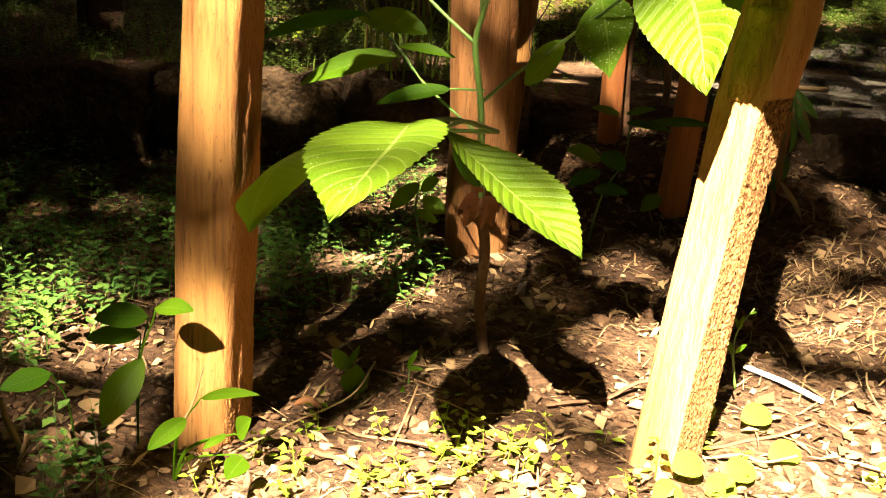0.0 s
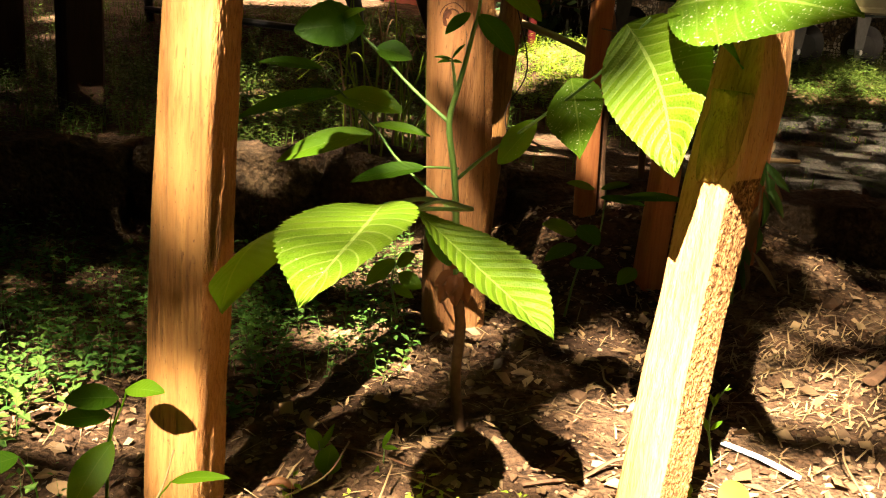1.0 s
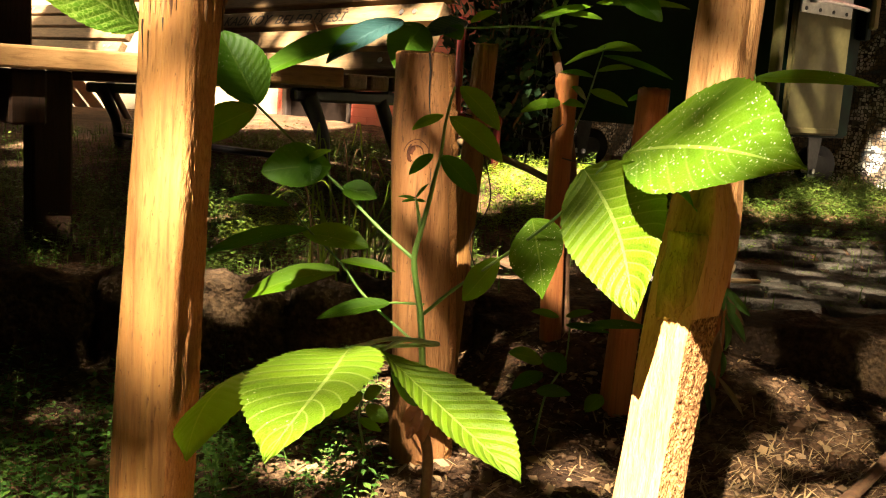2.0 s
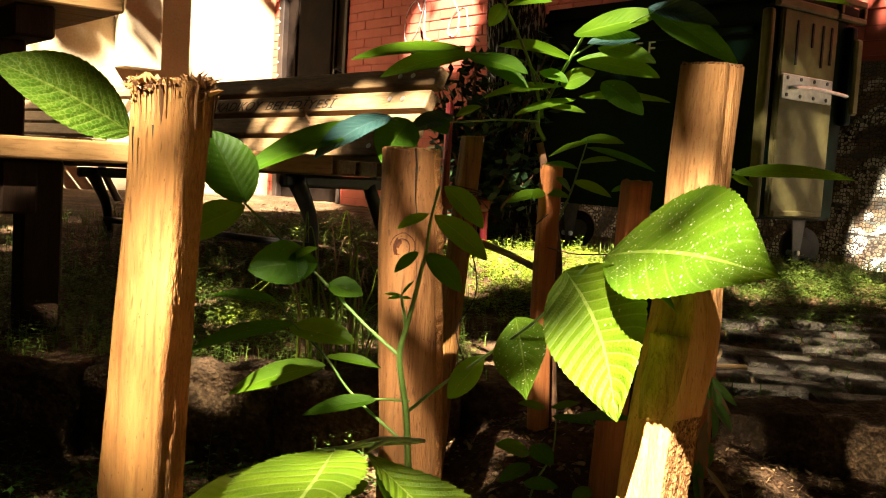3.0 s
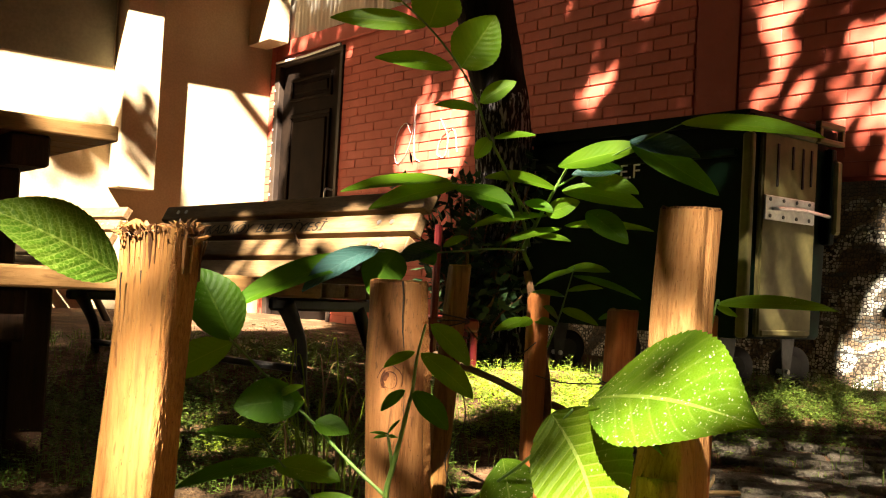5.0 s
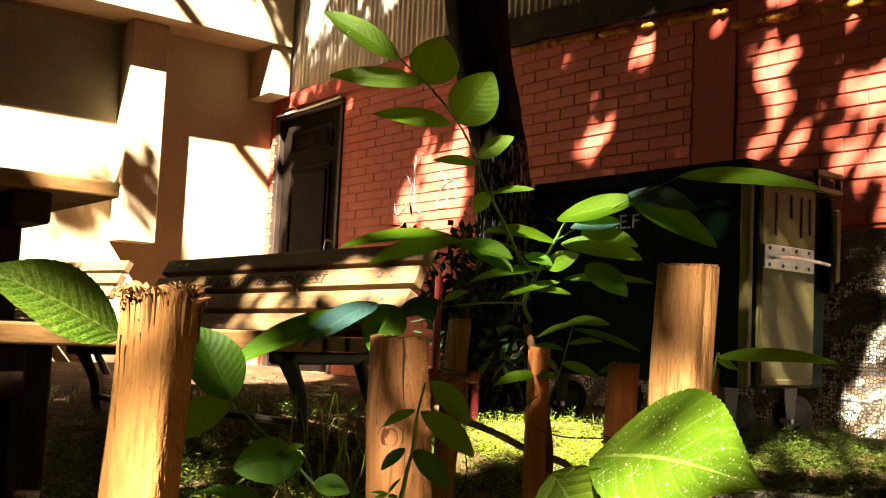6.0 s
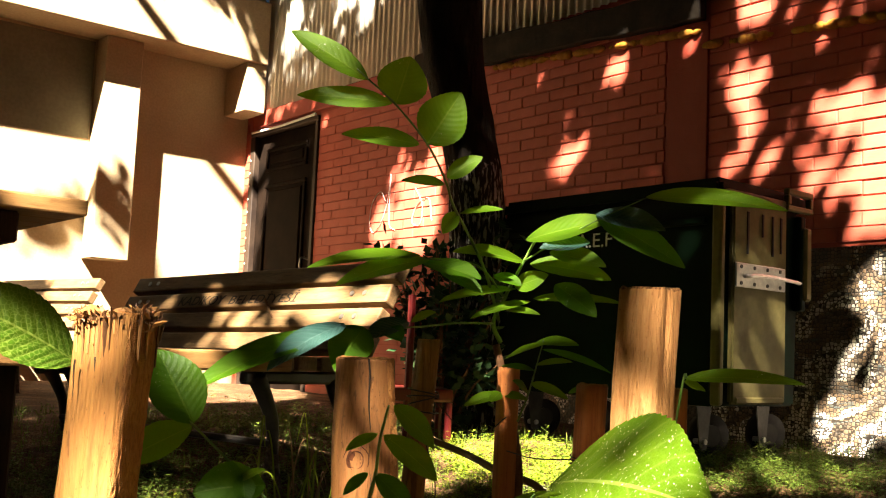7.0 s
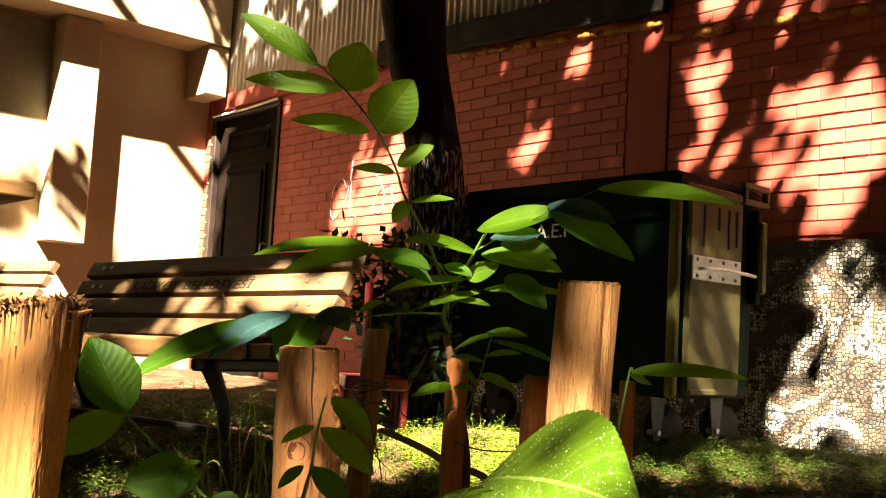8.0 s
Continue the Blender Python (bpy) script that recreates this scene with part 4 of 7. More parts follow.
# ---- picnic table ----
def build_table():
    t = thing("picnic_table", pose(-0.655, 2.62, 0.12, 0, 0, 214), "heavy wooden picnic table with fixed bench", "table")
    for k in range(5):
        y = -0.14 * k
        part("top_plank", box(0.0, 1.8, y - 0.135, y, 0.782, 0.825, 0.006, 2), M_TABLEWOOD, t)
    # Everything below the planks takes the timber with the shade coloured in.
    part("top_batten", box(0.16, 0.26, -0.66, -0.03, 0.70, 0.780, 0.006), M_UNDERSHADE, t)
    part("top_batten", box(1.4, 1.5, -0.66, -0.03, 0.70, 0.780, 0.006), M_UNDERSHADE, t)
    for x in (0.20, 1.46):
        part("leg", box(x, x + 0.09, -0.25, -0.13, 0.44, 0.699, 0.006), M_UNDERSHADE, t)
        part("leg", box(x, x + 0.09, 0.12, 0.20, -0.02, 0.405, 0.006), M_UNDERSHADE, t)
        part("leg", box(x, x + 0.09, -0.62, -0.54, -0.02, 0.405, 0.006), M_UNDERSHADE, t)
        part("cross_beam", box(x + 0.093, x + 0.17, -1.0, 0.33, 0.29, 0.405, 0.006), M_UNDERSHADE, t)
    for y in (0.10, -0.98):
        part("seat_plank", box(-0.42, 1.9, y, y + 0.26, 0.407, 0.455, 0.006, 2), M_TABLEWOOD, t)
    return t


build_table()


# ---- red metal stool behind the bench ----
def build_stool():
    s = thing("metal_stool", pose(0.30, 3.80, 0.16, 0, 0, 4), "small red enamelled metal chair frame behind the bench", "chair")
    part("seat", box(-0.115, 0.125, -0.10, 0.16, 0.245, 0.295, 0.010, 2), M_RED, s)
    for x, y, top in ((-0.105, -0.085, 0.245), (0.110, -0.085, 0.245), (-0.105, 0.145, 0.245), (0.110, 0.145, 0.245), (-0.045, -0.085, 0.64)):
        part("leg", tube([(x, y, -0.02), (x, y, top)], 0.015, 8), M_RED, s)


build_stool()


# ---- tree over the yard ----
SHIFT = Vector((-SUN_FROM.x / SUN_FROM.z, -SUN_FROM.y / SUN_FROM.z))


fleck_rng = random.Random(40)
CELL, X0, Y0 = 0.02, -3.7, -0.7
OPEN = np.zeros((610, 430))


def along_sun(p):
    return Vector((p[0], p[1])) + SHIFT * p[2]


def thin(m, across, deep, *gaps):
    """Thin the crown where the sun reaches a plane: across and deep name two axes of the pose m.
    Each gap: middle, half-axes, how open (1 quite open; below 0 it closes again)."""
    o = along_sun(m.translation)
    axes = {"x": m.col[0], "y": m.col[1], "z": m.col[2]}
    u, v = along_sun(axes[across]), along_sun(axes[deep])
    det = u.x * v.y - u.y * v.x
    for a, b, ra, rb, how in gaps:
        c = o + u * a + v * b
        reach = (abs(u.x) * ra + abs(v.x) * rb, abs(u.y) * ra + abs(v.y) * rb)
        i0, i1 = max(0, int((c.y - reach[1] * 1.2 - Y0) / CELL)), min(610, int((c.y + reach[1] * 1.2 - Y0) / CELL) + 2)
        j0, j1 = max(0, int((c.x - reach[0] * 1.2 - X0) / CELL)), min(430, int((c.x + reach[0] * 1.2 - X0) / CELL) + 2)
        if i0 >= i1 or j0 >= j1:
            continue
        yy, xx = np.mgrid[i0:i1, j0:j1]
        dx, dy = xx * CELL + X0 - c.x, yy * CELL + Y0 - c.y
        d = np.hypot((dx * v.y - dy * v.x) / det / ra, (u.x * dy - u.y * dx) / det / rb)
        t = np.clip((d - 0.82) / 0.3, 0, 1)
        w = 1 - t * t * (3 - 2 * t)
        part_of = OPEN[i0:i1, j0:j1]
        part_of[:] = np.maximum(part_of, how * w) if how > 0 else part_of * (1 + how * w)


def flecks(m, across, deep, a, b, sa, sb, count, r0, r1, long=1.4, how=1.0):
    """Small gaps scattered about a place on a plane."""
    for _ in range(count):
        r = fleck_rng.uniform(r0, r1)
        thin(m, across, deep, (fleck_rng.gauss(a, sa), fleck_rng.gauss(b, sb), r, r * long * fleck_rng.uniform(0.7, 1.3), how))


BED, YARD = pose(0, 0, 0.01), pose(0, 0, 0.16)
NEAR, LOW_LEAVES, MIDDLE, FAR = pose(0, 0.87, 0), pose(0, 0.72, 0), pose(0, 1.38, 0), pose(0, 1.70, 0)
BENCH, END = pose(0.206, 3.178, 0.155, 0, 1.42, 133) @ pose(0, 0.10, 0), pose(1.335, 3.40, 0.285, 0, 0, 34)
FRONT = HOUSE @ pose(0, 0.2, 0)
# bed and yard
for _ in range(90):
    fx, fy = fleck_rng.uniform(-3.4, 4.4), fleck_rng.uniform(0.9, 10.8)
    thin(BED, "x", "y", (fx, fy, fleck_rng.uniform(0.015, 0.04), fleck_rng.uniform(0.02, 0.06), 0.9))
flecks(BED, "x", "y", 0.12, 1.36, 0.28, 0.12, 16, 0.006, 0.014)
flecks(BED, "x", "y", -0.40, 1.10, 0.14, 0.18, 34, 0.006, 0.016)
flecks(BED, "x", "y", 0.62, 1.27, 0.13, 0.13, 30, 0.006, 0.014)
flecks(BED, "x", "y", -0.33, 0.84, 0.09, 0.09, 18, 0.006, 0.016)
flecks(BED, "x", "y", -0.02, 1.70, 0.14, 0.08, 24, 0.008, 0.018)
flecks(YARD, "x", "y", -0.20, 2.15, 0.26, 0.16, 26, 0.008, 0.020)
flecks(YARD, "x", "y", 1.15, 2.75, 0.38, 0.36, 40, 0.006, 0.012, 1.4, 0.85)
flecks(YARD, "x", "y", -0.20, 2.62, 0.20, 0.16, 24, 0.008, 0.022)
flecks(YARD, "x", "y", -0.75, 3.5, 0.35, 0.4, 24, 0.015, 0.04)
flecks(YARD, "x", "y", 0.64, 3.60, 0.25, 0.30, 40, 0.03, 0.08)
flecks(YARD, "x", "y", 1.45, 3.25, 0.40, 0.16, 36, 0.010, 0.024)
thin(BED, "x", "y", (0.42, 0.50, 0.74, 0.32, 1.0), (0.03, 0.80, 0.11, 0.08, 1.0), (0.235, 1.06, 0.035, 0.06, 1.0), (0.48, 0.86, 0.27, 0.11, 1.0), (-0.15, 0.76, 0.09, 0.05, 0.95), (0.62, 1.28, 0.26, 0.20, 0.68), (0.17, 1.32, 0.20, 0.10, 0.54), (0.05, 1.70, 0.20, 0.08, 0.70), (0.75, 1.62, 0.2, 0.12, 0.66), (-0.46, 1.30, 0.24, 0.34, 0.60), (-0.42, 0.96, 0.16, 0.08, 0.60), (-0.50, 1.15, 0.14, 0.15, 0.70), (1.02, 1.55, 0.10, 0.10, 0.88))
thin(YARD, "x", "y", (0.64, 3.50, 0.28, 0.30, 0.9), (-0.9, 6.9, 0.75, 1.5, 1.0), (-0.30, 3.9, 0.22, 0.25, 0.8), (1.15, 2.3, 0.6, 0.70, 0.56), (-0.40, 2.00, 0.45, 0.14, 0.66), (1.0, 1.90, 0.24, 0.08, 0.60), (1.6, 3.25, 0.5, 0.15, 0.66), (-0.92, 2.55, 0.36, 0.38, -0.96))
# the near stakes, the broad leaves between them, the plants behind
thin(NEAR, "x", "z", (-0.180, 0.10, 0.045, 0.11, 0.86), (-0.172, 0.27, 0.034, 0.11, 0.87), (-0.168, 0.45, 0.045, 0.12, 0.82), (-0.15, 0.60, 0.07, 0.06, 0.88), (-0.27, 0.61, 0.08, 0.055, 0.92), (0.250, 0.13, 0.055, 0.19, 1.0), (0.295, 0.58, 0.06, 0.12, 0.80))
thin(LOW_LEAVES, "x", "z", (-0.03, 0.315, 0.070, 0.034, 0.98), (0.065, 0.285, 0.060, 0.040, 0.98), (0.255, 0.500, 0.140, 0.110, 0.965), (0.20, 0.375, 0.034, 0.036, 1.0), (0.165, 0.43, 0.055, 0.05, 0.95))
thin(MIDDLE, "x", "z", (0.055, 0.28, 0.040, 0.15, 0.88), (0.06, 0.50, 0.05, 0.07, 0.76), (-0.12, 0.36, 0.12, 0.10, 0.82))
flecks(MIDDLE, "x", "z", -0.08, 0.34, 0.09, 0.08, 14, 0.010, 0.022)
thin(pose(0, 1.53, 0), "x", "z", (0.408, 0.36, 0.030, 0.12, 0.80), (0.577, 0.36, 0.03, 0.12, 0.78))
thin(FAR, "x", "z", (0.315, 0.34, 0.030, 0.14, 0.72), (0.05, 1.00, 0.14, 0.12, 0.95), (0.30, 0.76, 0.26, 0.08, 0.70), (0.05, 0.60, 0.14, 0.04, 0.70))
flecks(FAR, "x", "z", 0.30, 0.75, 0.14, 0.06, 20, 0.010, 0.022)
# bench and table
thin(BENCH, "x", "z", (0.20, 0.62, 0.28, 0.13, 0.95), (0.55, 0.69, 0.05, 0.05, 0.8), (0.95, 0.71, 0.05, 0.03, 0.8), (0.45, 0.36, 0.18, 0.07, 0.95))
flecks(BENCH, "x", "z", 0.8, 0.60, 0.4, 0.06, 10, 0.015, 0.03)
thin(pose(0.30, 3.72, 0), "x", "z", (0.0, 0.42, 0.16, 0.26, -0.93))
thin(pose(-0.60, 2.24, 0, 0, 0, 34), "x", "z", (0.0, 0.55, 0.42, 0.05, 0.93))
thin(pose(-0.80, 2.60, 0), "x", "z", (0.0, 0.90, 0.18, 0.07, 0.75), (-0.3, 0.92, 0.2, 0.05, 0.6))
# brick wall, corrugated sheet, stone mosaic, end of the container
thin(WALL, "x", "z", (2.50, 1.60, 0.08, 0.05, 1.0), (2.86, 2.06, 0.07, 0.08, 1.0), (2.235, 1.94, 0.016, 0.11, 1.0), (2.05, 2.12, 0.05, 0.07, 0.9), (3.335, 2.10, 0.035, 0.05, 1.0), (3.68, 2.18, 0.10, 0.06, 1.0),
     (4.32, 1.52, 0.14, 0.20, 1.0), (4.28, 1.24, 0.10, 0.10, 1.0))
flecks(WALL, "x", "z", 2.62, 1.66, 0.09, 0.07, 18, 0.006, 0.014, 2.0)
flecks(WALL, "x", "z", 3.64, 1.72, 0.06, 0.22, 56, 0.008, 0.020, 2.0)
flecks(WALL, "x", "z", 4.20, 1.45, 0.17, 0.22, 80, 0.010, 0.024, 2.0)
flecks(WALL, "x", "z", 4.15, 2.02, 0.35, 0.12, 34, 0.006, 0.018, 1.8)
thin(WALL, "x", "z", (1.22, 1.44, 0.26, 0.30, 1.0), (0.98, 1.36, 0.26, 0.18, 0.97), (1.40, 1.72, 0.07, 0.20, 1.0), (1.05, 1.66, 0.12, 0.20, 0.9))
flecks(WALL, "x", "z", 1.02, 1.50, 0.20, 0.16, 26, 0.010, 0.026, 2.2, -0.7)
flecks(WALL, "x", "z", 1.05, 1.42, 0.20, 0.14, 34, 0.006, 0.016, 2.4)
flecks(WALL, "x", "z", -0.10, 2.85, 0.42, 0.26, 90, 0.010, 0.028, 1.8)
thin(WALL, "x", "z", (0.55, 3.0, 0.10, 0.35, 1.0), (-0.45, 3.0, 0.12, 0.25, 1.0))
flecks(WALL, "x", "z", -0.40, 2.35, 0.30, 0.06, 22, 0.015, 0.035, 1.8)
flecks(WALL, "x", "z", 1.6, 2.9, 0.7, 0.30, 40, 0.015, 0.035, 2.0)
thin(WALL, "x", "z", (4.46, 0.50, 0.24, 0.32, 1.0), (4.12, 0.30, 0.12, 0.14, 1.0), (4.90, 0.65, 0.40, 0.40, 1.0), (-1.22, 1.8, 0.07, 0.6, 1.0))
flecks(WALL, "x", "z", 4.26, 0.72, 0.07, 0.12, 22, 0.012, 0.030, 1.4)
thin(END, "x", "z", (0.20, 0.05, 0.36, 0.10, -0.85))
thin(END, "x", "z", (0.20, 0.45, 0.24, 0.34, 0.56), (0.20, 0.63, 0.15, 0.03, 0.82), (0.20, 0.22, 0.13, 0.06, 0.80))
thin(WALL, "x", "z", (-0.53, 1.6, 0.58, 0.70, -0.97))
# the rendered house, with leaf shade across its beam and bay
thin(FRONT, "x", "z", (0.75, 1.85, 1.10, 1.30, 1.0), (2.2, 1.85, 1.4, 1.5, 1.0), (1.6, 2.9, 1.2, 0.5, 1.0), (0.25, 3.02, 0.24, 0.26, -0.9), (0.10, 2.50, 0.05, 0.10, -0.6))
for _ in range(70):
    thin(FRONT, "x", "z", (fleck_rng.gauss(0.72, 0.26), fleck_rng.gauss(3.06, 0.14), 0.05, 0.10, -0.7), (fleck_rng.gauss(1.14, 0.09), fleck_rng.gauss(1.50, 0.17), 0.024, 0.08, -0.8), (fleck_rng.gauss(1.80, 0.20), fleck_rng.gauss(1.78, 0.13), 0.03, 0.09, -0.8))


def build_tree():
    base = Vector((0.60, 4.47, 0.18))
    tree = thing("tree", pose(*base), "leaning dark-barked tree, trunk lime-washed below", "tree")
    line = curve_points([Vector((0.66, 4.52, 0.1)) - base, Vector((0.60, 4.47, 1.0)) - base, Vector((0.555, 4.45, 1.45)) - base, Vector((0.435, 4.43, 2.0)) - base, Vector((0.36, 4.35, 2.9)) - base, Vector((0.3, 4.2, 3.8)) - base, Vector((0.2, 3.9, 5.2)) - base], 14)
    n = len(line)
    bm = tube(line, [0.125 + 0.05 * math.exp(-i / 8) + 0.03 * smooth(0.4, 0.6, i / n) for i in range(n)], 36)
    for v in bm.verts:
        r = noise.noise(Vector((v.co.x * 22, v.co.y * 22, v.co.z * 4)))
        v.co += Vector((v.co.x, v.co.y, 0)).normalized() * 0.012 * r
    part("trunk", bm, M_BARK, tree, "dark furrowed trunk with lime wash remains", True)
    rng = random.Random(12)
    tip = line[-1]
    for a, rise, ln in ((163, 0.8, 4.2), (250, 0.7, 5.0), (300, 0.7, 4.6), (20, 0.9, 3.6), (75, 0.8, 4.0), (120, 0.7, 4.2)):
        d = Vector((math.cos(radians(a)), math.sin(radians(a)), 0))
        pts = curve_points([tip - Vector((0, 0, 0.3)), tip + d * ln * 0.35 + Vector((0, 0, rise)), tip + d * ln * 0.7 + Vector((0, 0, rise * 1.2)), tip + d * ln + Vector((0, 0, rise * 1.6))], 6)
        part("limb", tube(pts, [0.085 * (1 - 0.8 * i / (len(pts) - 1)) for i in range(len(pts))], 8), M_BARK, tree, "", True)
    # The crown is out of view and masks the sun: OPEN decides which leaves stay.
    verts, faces = [], []
    for _ in range(210000):
        gx, gy = rng.uniform(-3.6, 4.6), rng.uniform(-0.6, 11.2)
        z = rng.uniform(5.2, 7.0)
        p = Vector((gx - SHIFT.x * z, gy - SHIFT.y * z, z)) - base
        d = Vector((rng.gauss(0, 1), rng.gauss(0, 1), rng.gauss(-0.2, 0.5))).normalized()
        s = d.cross(Vector((rng.gauss(0, 0.5), rng.gauss(0, 0.5), 1))).normalized()
        ln, w = rng.uniform(0.075, 0.13), rng.uniform(0.034, 0.050)
        p -= d * ln * 0.5
        rim = [p, p + d * ln * 0.45 + s * w, p + d * ln, p + d * ln * 0.45 - s * w]
        light = OPEN[int((gy - Y0) / CELL), int((gx - X0) / CELL)]
        for q in rim:
            g = along_sun(q.lerp(p + d * ln * 0.5, 0.4) + base)
            light = max(light, OPEN[min(609, max(0, int((g.y - Y0) / CELL))), min(429, max(0, int((g.x - X0) / CELL)))] ** 1.5)
        if rng.random() < light:
            continue
        k = len(verts)
        verts += rim
        faces.append((k, k + 1, k + 2, k + 3))
    # the outer crown, added unseen to block sun: larger leaf sprays, ragged edge
    for _ in range(60000):
        gx, gy = rng.uniform(-9.5, 10.5), rng.uniform(-7.5, 17.5)
        edge = ((gx - 0.5) / 9.5) ** 2 + ((gy - 5.0) / 12.0) ** 2 + 0.25 * noise.noise((gx * 0.5, gy * 0.5, 2))
        if edge > 1 or (-3.65 < gx < 4.65 and -0.65 < gy < 11.25):
            continue
        z = rng.uniform(5.4, 7.8)
        p = Vector((gx - SHIFT.x * z, gy - SHIFT.y * z, z)) - base
        d = Vector((rng.gauss(0, 1), rng.gauss(0, 1), rng.gauss(-0.2, 0.4))).normalized()
        s = d.cross(Vector((rng.gauss(0, 0.4), rng.gauss(0, 0.4), 1))).normalized()
        ln, w = rng.uniform(0.26, 0.42), rng.uniform(0.10, 0.16)
        k = len(verts)
        p -= d * ln * 0.5
        verts += [p, p + d * ln * 0.45 + s * w, p + d * ln, p + d * ln * 0.45 - s * w]
        faces.append((k, k + 1, k + 2, k + 3))
    me = bpy.data.meshes.new("crown")
    me.from_pydata(verts, [], faces)
    me.materials.append(M_CROWN)
    ob = new("crown", me)
    ob.parent = tree
    tagged(ob, "unseen airy crown of small leaves, thinned where sun should land", kind="stuff")


build_tree()


def build_shrub():
    at = Vector((0.42, 4.12, 0.2))
    s = thing("shrub", pose(*at), "dark leafy evergreen shrub at the foot of the tree", "shrub")
    rng = random.Random(3)
    bm = bmesh.new()
    tips = []
    for k in range(44):
        a = rng.uniform(0, math.tau)
        top = Vector((math.cos(a) * rng.uniform(0.05, 0.34), math.sin(a) * rng.uniform(0.05, 0.26), rng.uniform(0.25, 0.86)))
        pts = curve_points([(0, 0, -0.05), top * 0.5 + Vector((0, 0, 0.05)), top], 4)
        tube(pts, [0.008 * (1 - 0.7 * i / 8) for i in range(9)], 5, bm)
        tips.append(pts)
    part("branchwork", bm, M_TWIG, s)
    verts, faces = [], []
    for pts in tips:
        for _ in range(46):
            p = pts[rng.randrange(2, 9)] + Vector((rng.gauss(0, 0.03), rng.gauss(0, 0.03), rng.gauss(0, 0.04)))
            d = Vector((rng.gauss(0, 1), rng.gauss(0, 1), rng.gauss(0.2, 0.6))).normalized()
            w = d.cross(Vector((rng.gauss(0, 0.6), rng.gauss(0, 0.6), 1))).normalized() * 0.016
            k = len(verts)
            ln = rng.uniform(0.045, 0.075)
            verts += [p, p + d * ln * 0.5 + w, p + d * ln, p + d * ln * 0.5 - w]
            faces.append((k, k + 1, k + 2, k + 3))
    me = bpy.data.meshes.new("foliage")
    me.from_pydata(verts, [], faces)
    me.materials.append(M_SHRUB)
    ob = new("foliage", me)
    ob.parent = s
    tagged(ob, kind="stuff")


M_SHRUB = herb("dark shrub leaves", (0.012, 0.035, 0.012), (0.025, 0.055, 0.018), 0.2)
build_shrub()
build_paving()


# ---- saplings and weeds ----
def blade(base, tip, width, normal, bulge, fold, seed, shape=None, power=0.72, curl=0.0, droop=0.0, bend=None, veins=11.0, quilt=0.00012, jag=0.03):
    """A toothed leaf blade from base to tip, bulged along its length and folded at the midrib; width: whole, or both halves."""
    halves = width if isinstance(width, tuple) else (width / 2, width / 2)
    width = halves[0] + halves[1]
    base, tip, normal = Vector(base), Vector(tip), Vector(normal).normalized()
    ax = tip - base
    ln = ax.length
    ax.normalize()
    side = normal.cross(ax).normalized()
    big = ln > 0.075
    teeth = max(10, int(ln / 0.0072)) if big else 10
    quilt = quilt if big else 0.0
    rows, cols = (teeth * 6, 16) if big else (20, 6)
    rng = random.Random(seed)
    skew, wob = rng.uniform(-0.06, 0.06), rng.uniform(0, 9)
    bend = skew * 0.3 if bend is None else bend
    shape = shape or rng.uniform(0.78, 0.95)
    bm = bmesh.new()
    uvl = bm.loops.layers.uv.new("UVMap")
    grid = []
    for i in range(rows + 1):
        t = i / rows
        w = math.sin(math.pi * min(1, t ** shape)) ** power * (1 - 0.22 * t) if 0 < t < 1 else 0.0
        w = max(w, 0.02 if t < 1 else 0.004)
        tooth = 1 - (jag * (1 + 0.75 * noise.noise((t * 9, seed, 0))) if big else 0.04) * (1 - (t * teeth) % 1.0 if big else (t * teeth) % 1.0) * (0 if t < 0.1 else 1)
        line = []
        for j in range(cols + 1):
            u = j / cols * 2 - 1
            e = abs(u)
            half = halves[u > 0] * w * (tooth if e > 0.99 else 1)
            p = base + ax * (t * ln + 0.10 * ln * w * e * e * 0.4) + side * (u * half + bend * ln * math.sin(math.pi * t))
            lift = bulge * ln * 4 * t * (1 - t) * 0.5 + fold * half * (e - 0.5) - curl * half * e * e - droop * ln * t ** 3 + 0.035 * width * noise.noise((u * 1.6 + wob, t * 3.2, seed * 0.7)) * e
            lift += quilt * math.cos((t * veins - e * 2.1) * math.tau) * min(1.0, e * 5) * (1.0 - 0.5 * e)
            line.append((bm.verts.new(p + normal * lift), (j / cols, t)))
        grid.append(line)
    for r0, r1 in zip(grid, grid[1:]):
        for j in range(cols):
            q = (r0[j], r0[j + 1], r1[j + 1], r1[j])
            f = bm.faces.new([v for v, _ in q])
            f.smooth = True
            for loop, (_, uv) in zip(f.loops, q):
                loop[uvl].uv = uv
    return bm


made_leaves = [0]


def leaf(plant, base, tip, width, normal, mat, bulge, fold, name, shape=None, **more):
    made_leaves[0] += 1
    more.setdefault("jag", 0.08 if mat is M_LEAFBIG and Vector(base).z < 0.4 else 0.035)
    more.setdefault("quilt", 0.0006 if mat is M_LEAFBIG and Vector(base).z < 0.4 else 0.00016)
    more.setdefault("veins", {"broad sunlit leaf": 14.0, "dusty dark green leaf": 9.0, "strongly veined leaf": 12.0}.get(mat.name, 11.0))
    o = plant.matrix_basis.translation
    return part(name, blade(Vector(base) - o, Vector(tip) - o, width, normal, bulge, fold, made_leaves[0], shape, **more), mat, plant)


def stem(plant, points, r0, r1, mat, name):
    o = plant.matrix_basis.translation
    pts = curve_points([Vector(p) - o for p in points], 6)
    n = len(pts)
    return part(name, tube(pts, [r0 + (r1 - r0) * i / (n - 1) + 0.0002 * math.sin(i * 2.3) for i in range(n)], 8), mat, plant, "", True)


